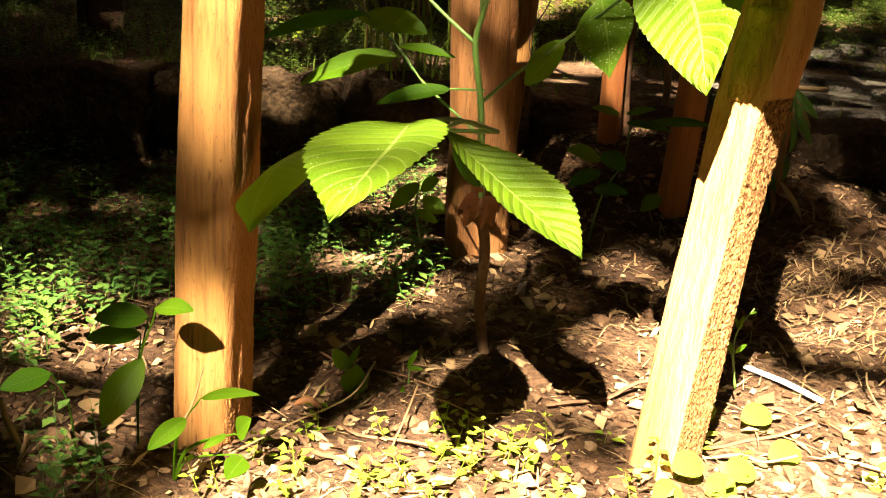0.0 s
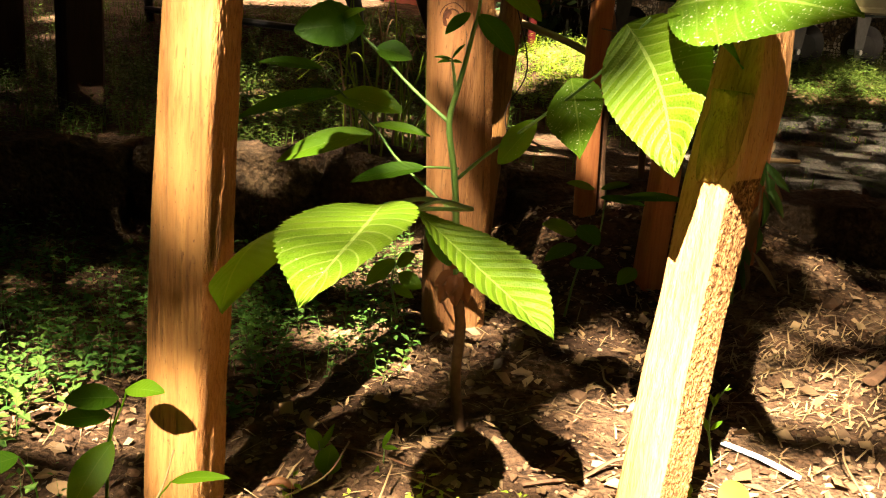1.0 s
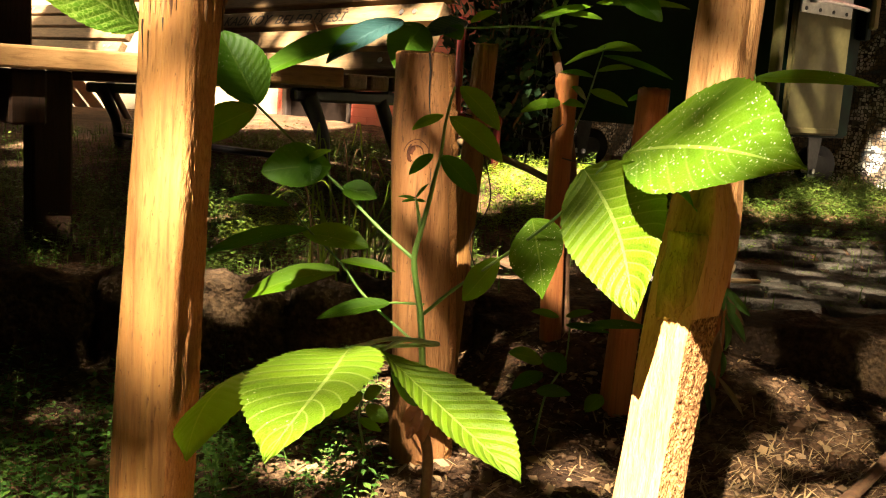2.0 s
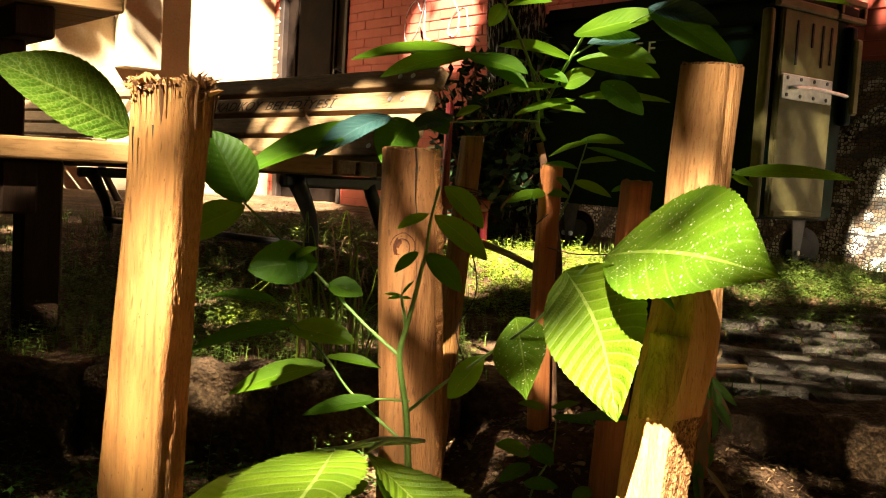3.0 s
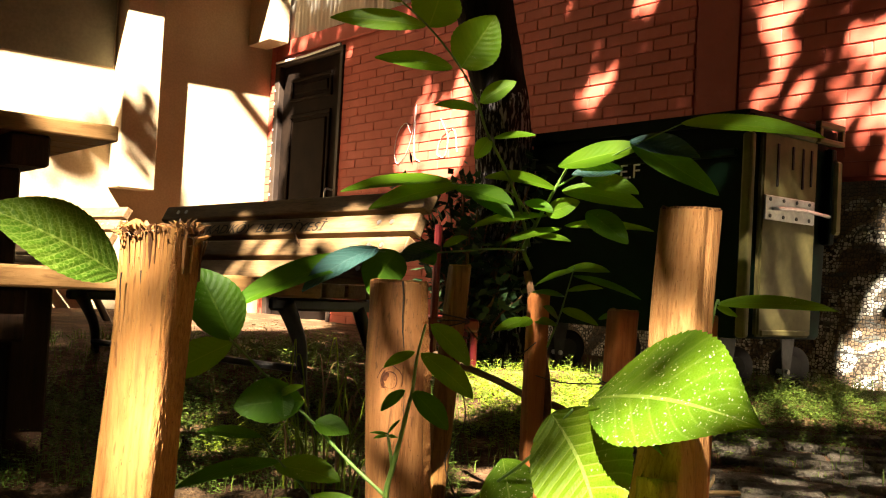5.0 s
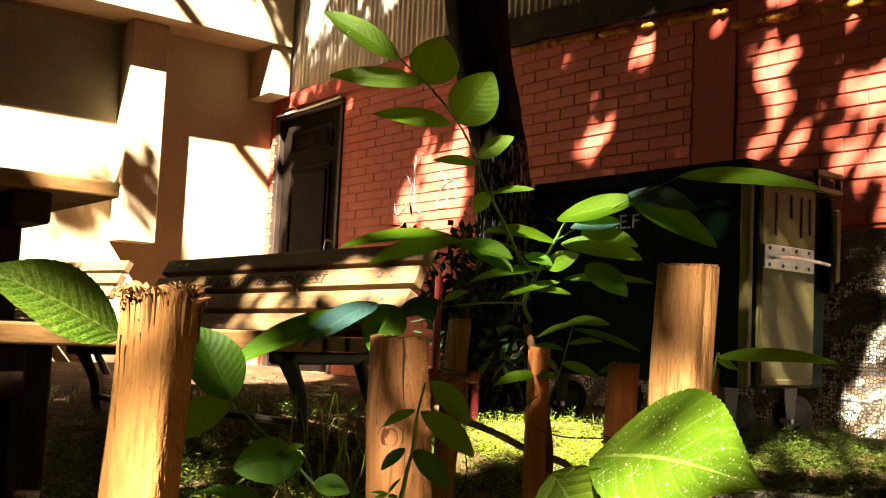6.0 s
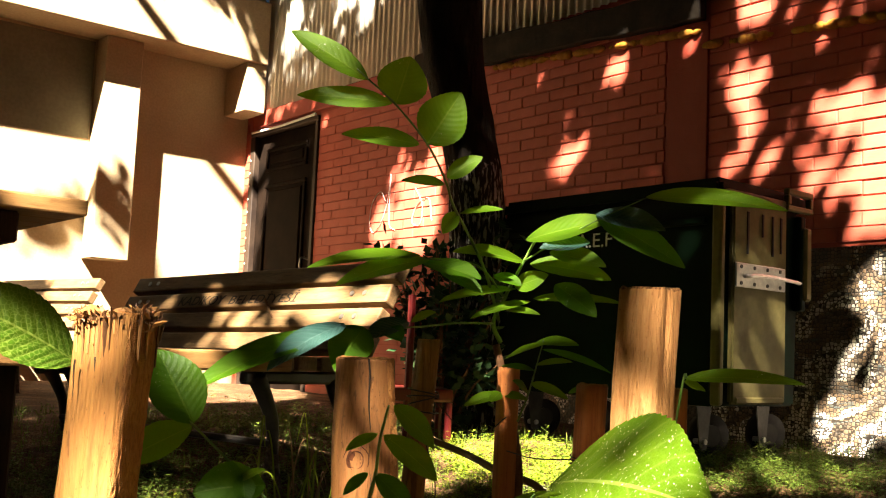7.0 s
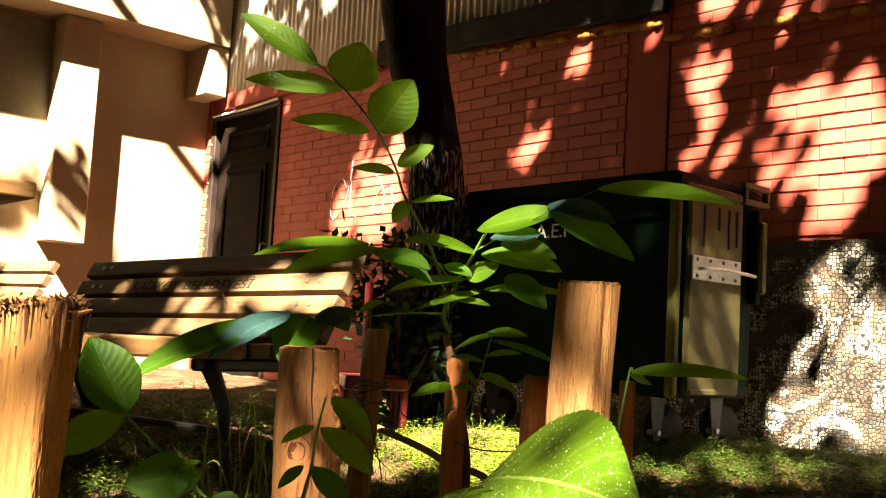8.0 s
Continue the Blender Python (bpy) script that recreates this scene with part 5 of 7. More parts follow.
sapling = thing("walnut_sapling", pose(0.075, 1.06, 0.0), "young green sapling with large toothed pinnate leaves", "sapling", "saplings in the bed")
stem(sapling, ((0.082, 1.050, -0.008), (0.071, 1.055, 0.060), (0.072, 1.060, 0.127), (0.064, 1.060, 0.167)), 0.0065, 0.006, M_TWIG, "woody_stem")
stem(sapling, ((0.064, 1.060, 0.163), (0.060, 1.060, 0.231), (0.054, 1.060, 0.294), (0.044, 1.060, 0.352), (0.050, 1.060, 0.388), (0.056, 1.060, 0.417), (0.062, 1.060, 0.449), (0.066, 1.060, 0.468), (0.069, 1.055, 0.505), (0.076, 1.050, 0.541)), 0.0042, 0.0013, M_STEM, "stem")
# the large drooping leaf nearest the lens
stem(sapling, ((0.075, 1.058, 0.262), (0.024, 0.901, 0.306), (-0.013, 0.802, 0.322)), 0.0026, 0.0018, M_STEM, "petiole")
stem(sapling, ((0.075, 1.058, 0.262), (0.036, 0.922, 0.300), (0.012, 0.843, 0.310)), 0.0026, 0.0018, M_STEM, "petiole")
stem(sapling, ((0.075, 1.058, 0.262), (-0.026, 0.938, 0.283), (-0.111, 0.875, 0.275)), 0.0026, 0.0018, M_STEM, "petiole")
leaf(sapling, (-0.013, 0.802, 0.322), (-0.058, 0.580, 0.312), (0.064, 0.050), (-0.171, -0.086, 0.982), M_LEAFBIG, 0.157, 0.209, "leaf_blade", 1.124, power=1.062, curl=0.008, droop=0.021, bend=0.056)
leaf(sapling, (0.012, 0.843, 0.310), (0.125, 0.711, 0.254), (0.033, 0.045), (0.197, -0.383, 0.902), M_LEAFBIG, -0.032, 0.118, "leaf_blade", 1.121, power=0.927, curl=-0.170, droop=0.055, bend=0.008)
leaf(sapling, (-0.111, 0.875, 0.275), (-0.141, 0.785, 0.223), (0.045, 0.059), (-0.556, -0.187, 0.810), M_LEAF, 0.230, -0.050, "leaf_blade", 0.938, power=1.168, curl=0.092, droop=-0.032, bend=-0.023)
leaf(sapling, (0.021, 0.830, 0.297), (0.048, 0.860, 0.256), 0.026, (0.822, -0.557, 0.121), M_LEAFSHADE, 0.12, 0.25, "leaflet")
# the leaf stalk that reaches to the leaning stake
stem(sapling, ((0.058, 1.060, 0.295), (0.084, 1.020, 0.330), (0.123, 0.970, 0.373), (0.163, 0.880, 0.430), (0.193, 0.830, 0.484)), 0.0022, 0.0013, M_STEM, "petiole")
leaf(sapling, (0.127, 0.980, 0.374), (0.094, 1.000, 0.324), 0.031, (-0.550, -0.834, 0.035), M_LEAF, 0.12, 0.25, "leaflet")
leaf(sapling, (0.150, 0.938, 0.421), (0.158, 0.846, 0.353), (0.033, 0.029), (-0.566, -0.547, 0.617), M_LEAFWIDE, -0.005, -0.006, "leaf_blade", 0.597, power=1.155, curl=-0.007, droop=-0.140, bend=-0.002)
leaf(sapling, (0.178, 0.849, 0.477), (0.197, 0.739, 0.376), (0.050, 0.061), (-0.739, -0.501, 0.451), M_LEAFBIG, -0.043, 0.126, "leaf_blade", 0.748, power=0.893, curl=-0.049, droop=0.090, bend=0.069)
leaf(sapling, (0.209, 0.841, 0.492), (0.294, 0.650, 0.488), (0.056, 0.071), (-0.510, -0.657, 0.556), M_LEAFWIDE, 0.177, 0.034, "leaf_blade", 0.825, power=1.179, curl=-0.104, droop=-0.099, bend=0.030)
leaf(sapling, (0.237, 0.800, 0.475), (0.273, 0.830, 0.449), 0.040, (0.721, -0.316, 0.617), M_LEAFSHADE, 0.12, 0.25, "leaflet")
# young leaves at the tip of the shoot
leaf(sapling, (0.081, 1.050, 0.541), (0.126, 1.055, 0.498), 0.034, (0.404, -0.800, 0.45), M_LEAF, 0.15, 0.2, "leaflet", jag=0.07)
leaf(sapling, (0.072, 1.050, 0.510), (0.129, 1.030, 0.466), 0.036, (0.25, -0.80, 0.55), M_LEAF, 0.15, 0.2, "leaflet", jag=0.08)
leaf(sapling, (0.066, 1.050, 0.511), (0.033, 1.030, 0.494), 0.015, (-0.15, -0.787, 0.616), M_LEAF, 0.15, 0.2, "leaflet")
leaf(sapling, (0.066, 1.060, 0.468), (0.106, 1.050, 0.429), 0.032, (0.437, -0.85, 0.35), M_LEAFSHADE, 0.15, 0.2, "leaflet", jag=0.06)
leaf(sapling, (0.058, 1.060, 0.469), (0.033, 1.050, 0.446), 0.015, (-0.159, -0.866, 0.474), M_LEAFSHADE, 0.15, 0.2, "leaflet")
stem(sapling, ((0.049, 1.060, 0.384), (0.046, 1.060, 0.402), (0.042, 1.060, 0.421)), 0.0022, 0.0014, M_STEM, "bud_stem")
leaf(sapling, (0.042, 1.060, 0.421), (0.023, 1.055, 0.422), 0.005, (0.232, -0.657, 0.717), M_LEAFSHADE, 0.15, 0.2, "bud_leaf")
leaf(sapling, (0.042, 1.060, 0.419), (0.027, 1.050, 0.417), 0.005, (0.232, -0.657, 0.717), M_LEAFSHADE, 0.15, 0.2, "bud_leaf")
leaf(sapling, (0.042, 1.060, 0.421), (0.055, 1.060, 0.437), 0.005, (-0.4, -0.773, 0.5), M_LEAFSHADE, 0.15, 0.2, "bud_leaf")
leaf(sapling, (0.042, 1.060, 0.419), (0.053, 1.055, 0.418), 0.005, (-0.072, -0.773, 0.631), M_LEAFSHADE, 0.15, 0.2, "bud_leaf")
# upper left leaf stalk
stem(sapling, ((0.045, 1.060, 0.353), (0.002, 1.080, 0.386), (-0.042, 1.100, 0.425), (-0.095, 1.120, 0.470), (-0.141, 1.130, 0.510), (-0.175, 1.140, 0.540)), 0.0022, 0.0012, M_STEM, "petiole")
leaf(sapling, (-0.137, 1.130, 0.508), (-0.186, 1.150, 0.588), 0.074, (0.283, -0.890, 0.359), M_LEAFSHADE, 0.14, 0.2, "leaflet")
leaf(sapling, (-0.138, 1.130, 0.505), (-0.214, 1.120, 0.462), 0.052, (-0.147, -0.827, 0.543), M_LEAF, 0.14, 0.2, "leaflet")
leaf(sapling, (-0.052, 1.110, 0.446), (-0.128, 1.100, 0.436), 0.062, (-0.139, -0.854, 0.501), M_LEAFSHADE, 0.14, 0.2, "leaflet")
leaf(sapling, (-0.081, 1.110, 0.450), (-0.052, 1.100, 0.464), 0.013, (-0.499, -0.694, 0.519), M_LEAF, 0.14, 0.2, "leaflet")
leaf(sapling, (-0.078, 1.110, 0.456), (-0.071, 1.090, 0.427), 0.027, (0.079, -0.812, 0.578), M_LEAFSHADE, 0.14, 0.2, "leaflet")
leaf(sapling, (-0.039, 1.100, 0.424), (0.001, 1.090, 0.415), 0.032, (-0.021, -0.723, 0.691), M_LEAFSHADE, 0.14, 0.2, "leaflet")
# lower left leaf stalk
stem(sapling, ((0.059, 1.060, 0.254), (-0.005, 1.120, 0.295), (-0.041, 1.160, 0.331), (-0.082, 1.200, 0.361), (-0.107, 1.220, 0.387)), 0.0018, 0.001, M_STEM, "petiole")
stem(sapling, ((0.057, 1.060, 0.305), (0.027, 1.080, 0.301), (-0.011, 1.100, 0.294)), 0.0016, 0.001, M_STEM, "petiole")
leaf(sapling, (-0.082, 1.200, 0.361), (-0.208, 1.220, 0.319), 0.032, (-0.342, -0.566, 0.750), M_LEAFSHADE, 0.12, 0.25, "leaflet")
leaf(sapling, (-0.107, 1.220, 0.386), (-0.188, 1.240, 0.386), 0.023, (-0.133, -0.552, 0.823), M_LEAFSHADE, 0.12, 0.25, "leaflet")
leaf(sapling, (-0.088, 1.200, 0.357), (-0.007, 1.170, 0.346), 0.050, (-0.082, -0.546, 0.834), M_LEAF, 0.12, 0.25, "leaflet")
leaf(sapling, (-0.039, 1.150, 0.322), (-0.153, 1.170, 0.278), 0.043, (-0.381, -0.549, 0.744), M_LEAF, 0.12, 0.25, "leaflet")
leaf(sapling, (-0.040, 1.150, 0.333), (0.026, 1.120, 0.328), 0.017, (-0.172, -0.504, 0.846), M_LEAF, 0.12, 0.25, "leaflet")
leaf(sapling, (0.021, 1.080, 0.300), (-0.061, 1.100, 0.274), 0.027, (-0.378, -0.511, 0.772), M_LEAFSHADE, 0.12, 0.25, "leaflet")
leaf(sapling, (0.062, 1.060, 0.185), (0.046, 1.030, 0.161), 0.025, (0.099, -0.656, 0.749), M_BROWN, 0.35, 0.9, "dry_leaf")
leaf(sapling, (0.062, 1.050, 0.189), (0.063, 1.030, 0.158), 0.022, (-0.054, -0.841, 0.538), M_BROWN, 0.35, 0.9, "dry_leaf")
leaf(sapling, (0.061, 1.060, 0.188), (0.077, 1.040, 0.160), 0.024, (-0.086, -0.833, 0.547), M_BROWN, 0.35, 0.9, "dry_leaf")
leaf(sapling, (0.062, 1.060, 0.186), (0.039, 1.040, 0.177), 0.019, (0.291, -0.671, 0.682), M_BROWN, 0.35, 0.9, "dry_leaf")
leaf(sapling, (0.063, 1.060, 0.185), (0.083, 1.050, 0.174), 0.018, (-0.124, -0.839, 0.530), M_BROWN, 0.35, 0.9, "dry_leaf")
leaf(sapling, (0.061, 1.060, 0.189), (0.053, 1.050, 0.202), 0.013, (0.627, -0.745, -0.228), M_BROWN, 0.35, 0.9, "dry_leaf")
tall = thing("walnut_sapling", pose(0.30, 1.77, 0.10), "taller sapling tied to a reddish stake, spreading pinnate leaves", "sapling", "saplings in the bed")
stem(tall, ((0.364, 1.780, 0.045), (0.346, 1.780, 0.223), (0.344, 1.770, 0.393), (0.324, 1.765, 0.494), (0.305, 1.765, 0.575), (0.294, 1.765, 0.615)), 0.0085, 0.0065, M_TWIG, "woody_stem")
stem(tall, ((0.302, 1.765, 0.619), (0.287, 1.760, 0.653), (0.304, 1.750, 0.699), (0.335, 1.740, 0.766), (0.354, 1.740, 0.803)), 0.0048, 0.0022, M_STEM, "stem")
# the tall leaf above
stem(tall, ((0.296, 1.760, 0.659), (0.266, 1.720, 0.735), (0.228, 1.660, 0.791), (0.192, 1.620, 0.841), (0.174, 1.600, 0.881), (0.139, 1.580, 0.936), (0.085, 1.560, 0.991), (0.041, 1.550, 1.025), (0.021, 1.550, 1.042)), 0.003, 0.0011, M_STEM, "petiole")
leaf(tall, (0.039, 1.550, 1.025), (-0.087, 1.560, 1.100), 0.053, (0.119, -0.938, 0.326), M_LEAF, 0.1, 0.18, "leaflet")
leaf(tall, (0.080, 1.560, 0.992), (-0.073, 1.570, 0.998), 0.047, (-0.045, -0.913, 0.405), M_LEAF, 0.1, 0.18, "leaflet")
leaf(tall, (0.085, 1.560, 0.991), (0.106, 1.550, 1.068), 0.092, (-0.072, -0.991, -0.111), M_LEAF, 0.1, 0.18, "leaflet")
leaf(tall, (0.141, 1.580, 0.934), (0.192, 1.570, 1.020), 0.092, (-0.115, -0.992, -0.052), M_LEAF, 0.1, 0.18, "leaflet")
leaf(tall, (0.128, 1.580, 0.932), (0.001, 1.600, 0.945), 0.046, (-0.077, -0.839, 0.538), M_LEAF, 0.1, 0.18, "leaflet")
leaf(tall, (0.177, 1.600, 0.883), (0.234, 1.590, 0.920), 0.039, (-0.346, -0.888, 0.304), M_LEAF, 0.1, 0.18, "leaflet")
leaf(tall, (0.174, 1.600, 0.872), (0.102, 1.610, 0.876), 0.034, (-0.054, -0.679, 0.732), M_LEAF, 0.1, 0.18, "leaflet")
leaf(tall, (0.205, 1.630, 0.830), (0.276, 1.620, 0.839), 0.028, (-0.186, -0.572, 0.799), M_LEAF, 0.1, 0.18, "leaflet")
leaf(tall, (0.201, 1.630, 0.831), (0.178, 1.640, 0.795), 0.033, (-0.439, -0.898, 0.037), M_LEAF, 0.1, 0.18, "leaflet")
# flat leaves half way up
stem(tall, ((0.304, 1.750, 0.699), (0.245, 1.700, 0.750), (0.142, 1.640, 0.752)), 0.0022, 0.001, M_STEM, "petiole")
leaf(tall, (0.143, 1.660, 0.759), (-0.043, 1.620, 0.725), 0.069, (-0.074, -0.422, 0.904), M_LEAF, 0.1, 0.2, "leaflet")
leaf(tall, (0.160, 1.670, 0.754), (0.005, 1.600, 0.697), 0.061, (-0.038, -0.584, 0.811), M_LEAF, 0.1, 0.2, "leaflet")
leaf(tall, (0.149, 1.670, 0.749), (0.241, 1.600, 0.718), 0.062, (-0.119, -0.524, 0.843), M_LEAFSHADE, 0.1, 0.2, "leaflet")
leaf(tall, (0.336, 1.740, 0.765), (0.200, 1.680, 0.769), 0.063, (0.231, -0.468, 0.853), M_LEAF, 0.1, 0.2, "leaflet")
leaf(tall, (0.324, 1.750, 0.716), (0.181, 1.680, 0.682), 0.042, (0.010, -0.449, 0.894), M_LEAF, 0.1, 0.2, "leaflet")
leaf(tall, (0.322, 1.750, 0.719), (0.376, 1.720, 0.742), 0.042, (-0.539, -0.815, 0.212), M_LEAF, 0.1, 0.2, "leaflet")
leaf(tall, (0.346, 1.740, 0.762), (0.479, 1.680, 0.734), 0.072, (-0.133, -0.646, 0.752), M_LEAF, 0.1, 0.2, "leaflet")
leaf(tall, (0.389, 1.720, 0.725), (0.450, 1.660, 0.669), 0.058, (-0.241, -0.782, 0.575), M_LEAFSHADE, 0.1, 0.2, "leaflet")
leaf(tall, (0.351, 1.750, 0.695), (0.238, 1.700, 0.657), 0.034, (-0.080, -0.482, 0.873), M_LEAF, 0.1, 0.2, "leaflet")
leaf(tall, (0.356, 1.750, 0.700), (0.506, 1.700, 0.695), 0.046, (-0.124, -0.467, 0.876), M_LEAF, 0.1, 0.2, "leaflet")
leaf(tall, (0.278, 1.720, 0.736), (0.326, 1.700, 0.718), 0.041, (0.036, -0.623, 0.781), M_LEAFSHADE, 0.1, 0.2, "leaflet")
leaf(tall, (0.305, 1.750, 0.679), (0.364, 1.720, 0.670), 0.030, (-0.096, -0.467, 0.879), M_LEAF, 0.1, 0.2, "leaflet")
leaf(tall, (0.180, 1.680, 0.737), (0.249, 1.640, 0.699), 0.046, (0.055, -0.640, 0.766), M_LEAFSHADE, 0.1, 0.2, "leaflet")
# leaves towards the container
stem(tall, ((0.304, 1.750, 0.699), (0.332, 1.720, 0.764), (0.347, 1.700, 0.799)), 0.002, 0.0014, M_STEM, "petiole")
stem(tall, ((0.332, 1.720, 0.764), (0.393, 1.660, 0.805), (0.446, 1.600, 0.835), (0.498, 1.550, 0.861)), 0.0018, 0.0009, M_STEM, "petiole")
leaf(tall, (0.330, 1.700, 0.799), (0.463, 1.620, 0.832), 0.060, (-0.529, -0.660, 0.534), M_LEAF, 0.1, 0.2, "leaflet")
leaf(tall, (0.434, 1.620, 0.840), (0.566, 1.550, 0.750), 0.065, (-0.110, -0.857, 0.503), M_LEAFSHADE, 0.1, 0.2, "leaflet")
leaf(tall, (0.433, 1.615, 0.839), (0.536, 1.560, 0.810), 0.078, (-0.097, -0.599, 0.795), M_LEAFSHEEN, 0.1, 0.2, "leaflet")
leaf(tall, (0.430, 1.640, 0.794), (0.346, 1.660, 0.781), 0.059, (-0.254, -0.543, 0.801), M_LEAFSHEEN, 0.1, 0.2, "leaflet")
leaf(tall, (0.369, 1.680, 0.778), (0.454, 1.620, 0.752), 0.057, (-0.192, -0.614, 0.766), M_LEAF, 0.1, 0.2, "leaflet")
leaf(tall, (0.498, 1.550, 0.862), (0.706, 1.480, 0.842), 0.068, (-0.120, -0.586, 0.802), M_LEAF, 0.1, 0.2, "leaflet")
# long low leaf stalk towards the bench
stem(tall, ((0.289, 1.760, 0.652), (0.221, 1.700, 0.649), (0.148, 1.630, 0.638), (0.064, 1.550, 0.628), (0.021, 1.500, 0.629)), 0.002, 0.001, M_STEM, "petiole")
leaf(tall, (0.022, 1.500, 0.624), (-0.178, 1.340, 0.530), 0.067, (-0.002, -0.502, 0.865), M_LEAFSHADE, 0.12, 0.25, "leaflet")
leaf(tall, (0.023, 1.490, 0.634), (-0.079, 1.380, 0.562), 0.054, (0.022, -0.557, 0.830), M_LEAFSHEEN, 0.12, 0.25, "leaflet")
leaf(tall, (0.053, 1.530, 0.631), (0.014, 1.450, 0.562), 0.076, (0.195, -0.693, 0.694), M_LEAFSHADE, 0.12, 0.25, "leaflet")
leaf(tall, (0.124, 1.600, 0.645), (0.056, 1.530, 0.612), 0.049, (0.113, -0.513, 0.851), M_LEAFSHEEN, 0.12, 0.25, "leaflet")
leaf(tall, (0.091, 1.570, 0.632), (0.113, 1.530, 0.612), 0.037, (-0.246, -0.541, 0.804), M_LEAFSHADE, 0.12, 0.25, "leaflet")
leaf(tall, (0.130, 1.610, 0.644), (0.170, 1.600, 0.662), 0.024, (-0.445, -0.602, 0.663), M_LEAF, 0.12, 0.25, "leaflet")
# side shoot low on the stem
stem(tall, ((0.334, 1.740, 0.482), (0.348, 1.720, 0.533), (0.357, 1.700, 0.583), (0.366, 1.690, 0.627)), 0.002, 0.001, M_STEM, "side_shoot")
leaf(tall, (0.355, 1.700, 0.622), (0.421, 1.660, 0.619), 0.037, (-0.255, -0.468, 0.846), M_LEAF, 0.12, 0.2, "leaflet")
leaf(tall, (0.308, 1.740, 0.591), (0.375, 1.700, 0.621), 0.032, (-0.520, -0.274, 0.809), M_LEAF, 0.12, 0.2, "leaflet")
leaf(tall, (0.366, 1.700, 0.610), (0.472, 1.640, 0.575), 0.023, (-0.054, -0.580, 0.813), M_LEAFSHADE, 0.12, 0.2, "leaflet")
leaf(tall, (0.353, 1.700, 0.573), (0.295, 1.700, 0.578), 0.025, (0.074, -0.470, 0.880), M_LEAFSHADE, 0.12, 0.2, "leaflet")
leaf(tall, (0.350, 1.710, 0.551), (0.408, 1.670, 0.527), 0.026, (-0.157, -0.666, 0.729), M_LEAF, 0.12, 0.2, "leaflet")
leaf(tall, (0.357, 1.700, 0.583), (0.413, 1.670, 0.590), 0.027, (-0.310, -0.362, 0.879), M_LEAF, 0.12, 0.2, "leaflet")
leaf(tall, (0.301, 1.750, 0.529), (0.235, 1.720, 0.506), 0.029, (0.022, -0.638, 0.769), M_LEAF, 0.12, 0.2, "leaflet")
leaf(tall, (0.301, 1.740, 0.532), (0.280, 1.710, 0.516), 0.025, (0.208, -0.572, 0.793), M_LEAF, 0.12, 0.2, "leaflet")
leaf(tall, (0.308, 1.750, 0.529), (0.347, 1.720, 0.521), 0.022, (-0.276, -0.572, 0.772), M_LEAF, 0.12, 0.2, "leaflet")
leaf(tall, (0.348, 1.720, 0.533), (0.316, 1.700, 0.554), 0.027, (0.667, -0.510, 0.543), M_LEAFSHADE, 0.12, 0.2, "leaflet")
leaf(tall, (0.414, 1.700, 0.537), (0.448, 1.680, 0.549), 0.017, (-0.538, -0.529, 0.657), M_LEAFSHADE, 0.12, 0.2, "leaflet")
edge = thing("walnut_sapling", pose(-0.21, 1.0, 0.0), "half-hidden sapling with one broad veined leaf behind a stake", "sapling", "saplings in the bed")
stem(edge, ((-0.216, 1.000, 0.051), (-0.208, 0.990, 0.387), (-0.206, 0.970, 0.560), (-0.224, 0.955, 0.576)), 0.003, 0.0016, M_STEM, "stem")
leaf(edge, (-0.224, 0.955, 0.576), (-0.336, 0.900, 0.632), 0.088, (0.605, -0.639, 0.475), M_LEAFNET, 0.14, 0.2, "leaf_blade")
leaf(edge, (-0.225, 0.960, 0.586), (-0.182, 0.970, 0.597), 0.028, (-0.062, -0.596, 0.801), M_LEAFSHADE, 0.1, 0.2, "leaflet")
right = thing("walnut_sapling", pose(0.47, 1.36, 0.02), "slight sapling behind the leaning stake", "sapling", "saplings in the bed")
stem(right, ((0.478, 1.360, 0.075), (0.464, 1.360, 0.291), (0.499, 1.360, 0.559), (0.508, 1.360, 0.576)), 0.003, 0.0012, M_STEM, "stem")
leaf(right, (0.504, 1.360, 0.577), (0.653, 1.300, 0.576), 0.041, (-0.200, -0.516, 0.833), M_LEAF, 0.08, 0.2, "leaflet")
leaf(right, (0.503, 1.360, 0.572), (0.534, 1.360, 0.560), 0.024, (0.292, -0.589, 0.753), M_LEAF, 0.1, 0.2, "leaflet")
leaf(right, (0.462, 1.360, 0.307), (0.419, 1.330, 0.290), 0.021, (-0.055, -0.419, 0.907), M_LEAFSHADE, 0.1, 0.2, "leaflet")
low = thing("seedling", pose(0.02, 1.25, 0.0), "low dark-leaved seedling in the shade of the bed", "seedling", "seedlings in the bed")
stem(low, ((-0.000, 1.250, 0.063), (-0.010, 1.250, 0.109), (-0.007, 1.250, 0.140)), 0.002, 0.001, M_STEM, "stem")
leaf(low, (-0.007, 1.250, 0.144), (-0.043, 1.230, 0.112), 0.026, (-0.107, -0.788, 0.607), M_LEAF, 0.1, 0.15, "leaflet")
leaf(low, (-0.005, 1.250, 0.136), (0.019, 1.240, 0.154), 0.023, (-0.613, -0.654, 0.443), M_LEAF, 0.1, 0.15, "leaflet")
leaf(low, (-0.002, 1.250, 0.125), (0.029, 1.240, 0.109), 0.027, (0.107, -0.749, 0.654), M_LEAF, 0.1, 0.15, "leaflet")
leaf(low, (-0.010, 1.250, 0.108), (0.020, 1.240, 0.095), 0.016, (0.051, -0.719, 0.693), M_LEAF, 0.1, 0.15, "leaflet")
low2 = thing("seedling", pose(0.32, 1.42, 0.0), "spreading dark-leaved seedling under the tall sapling", "seedling", "seedlings in the bed")
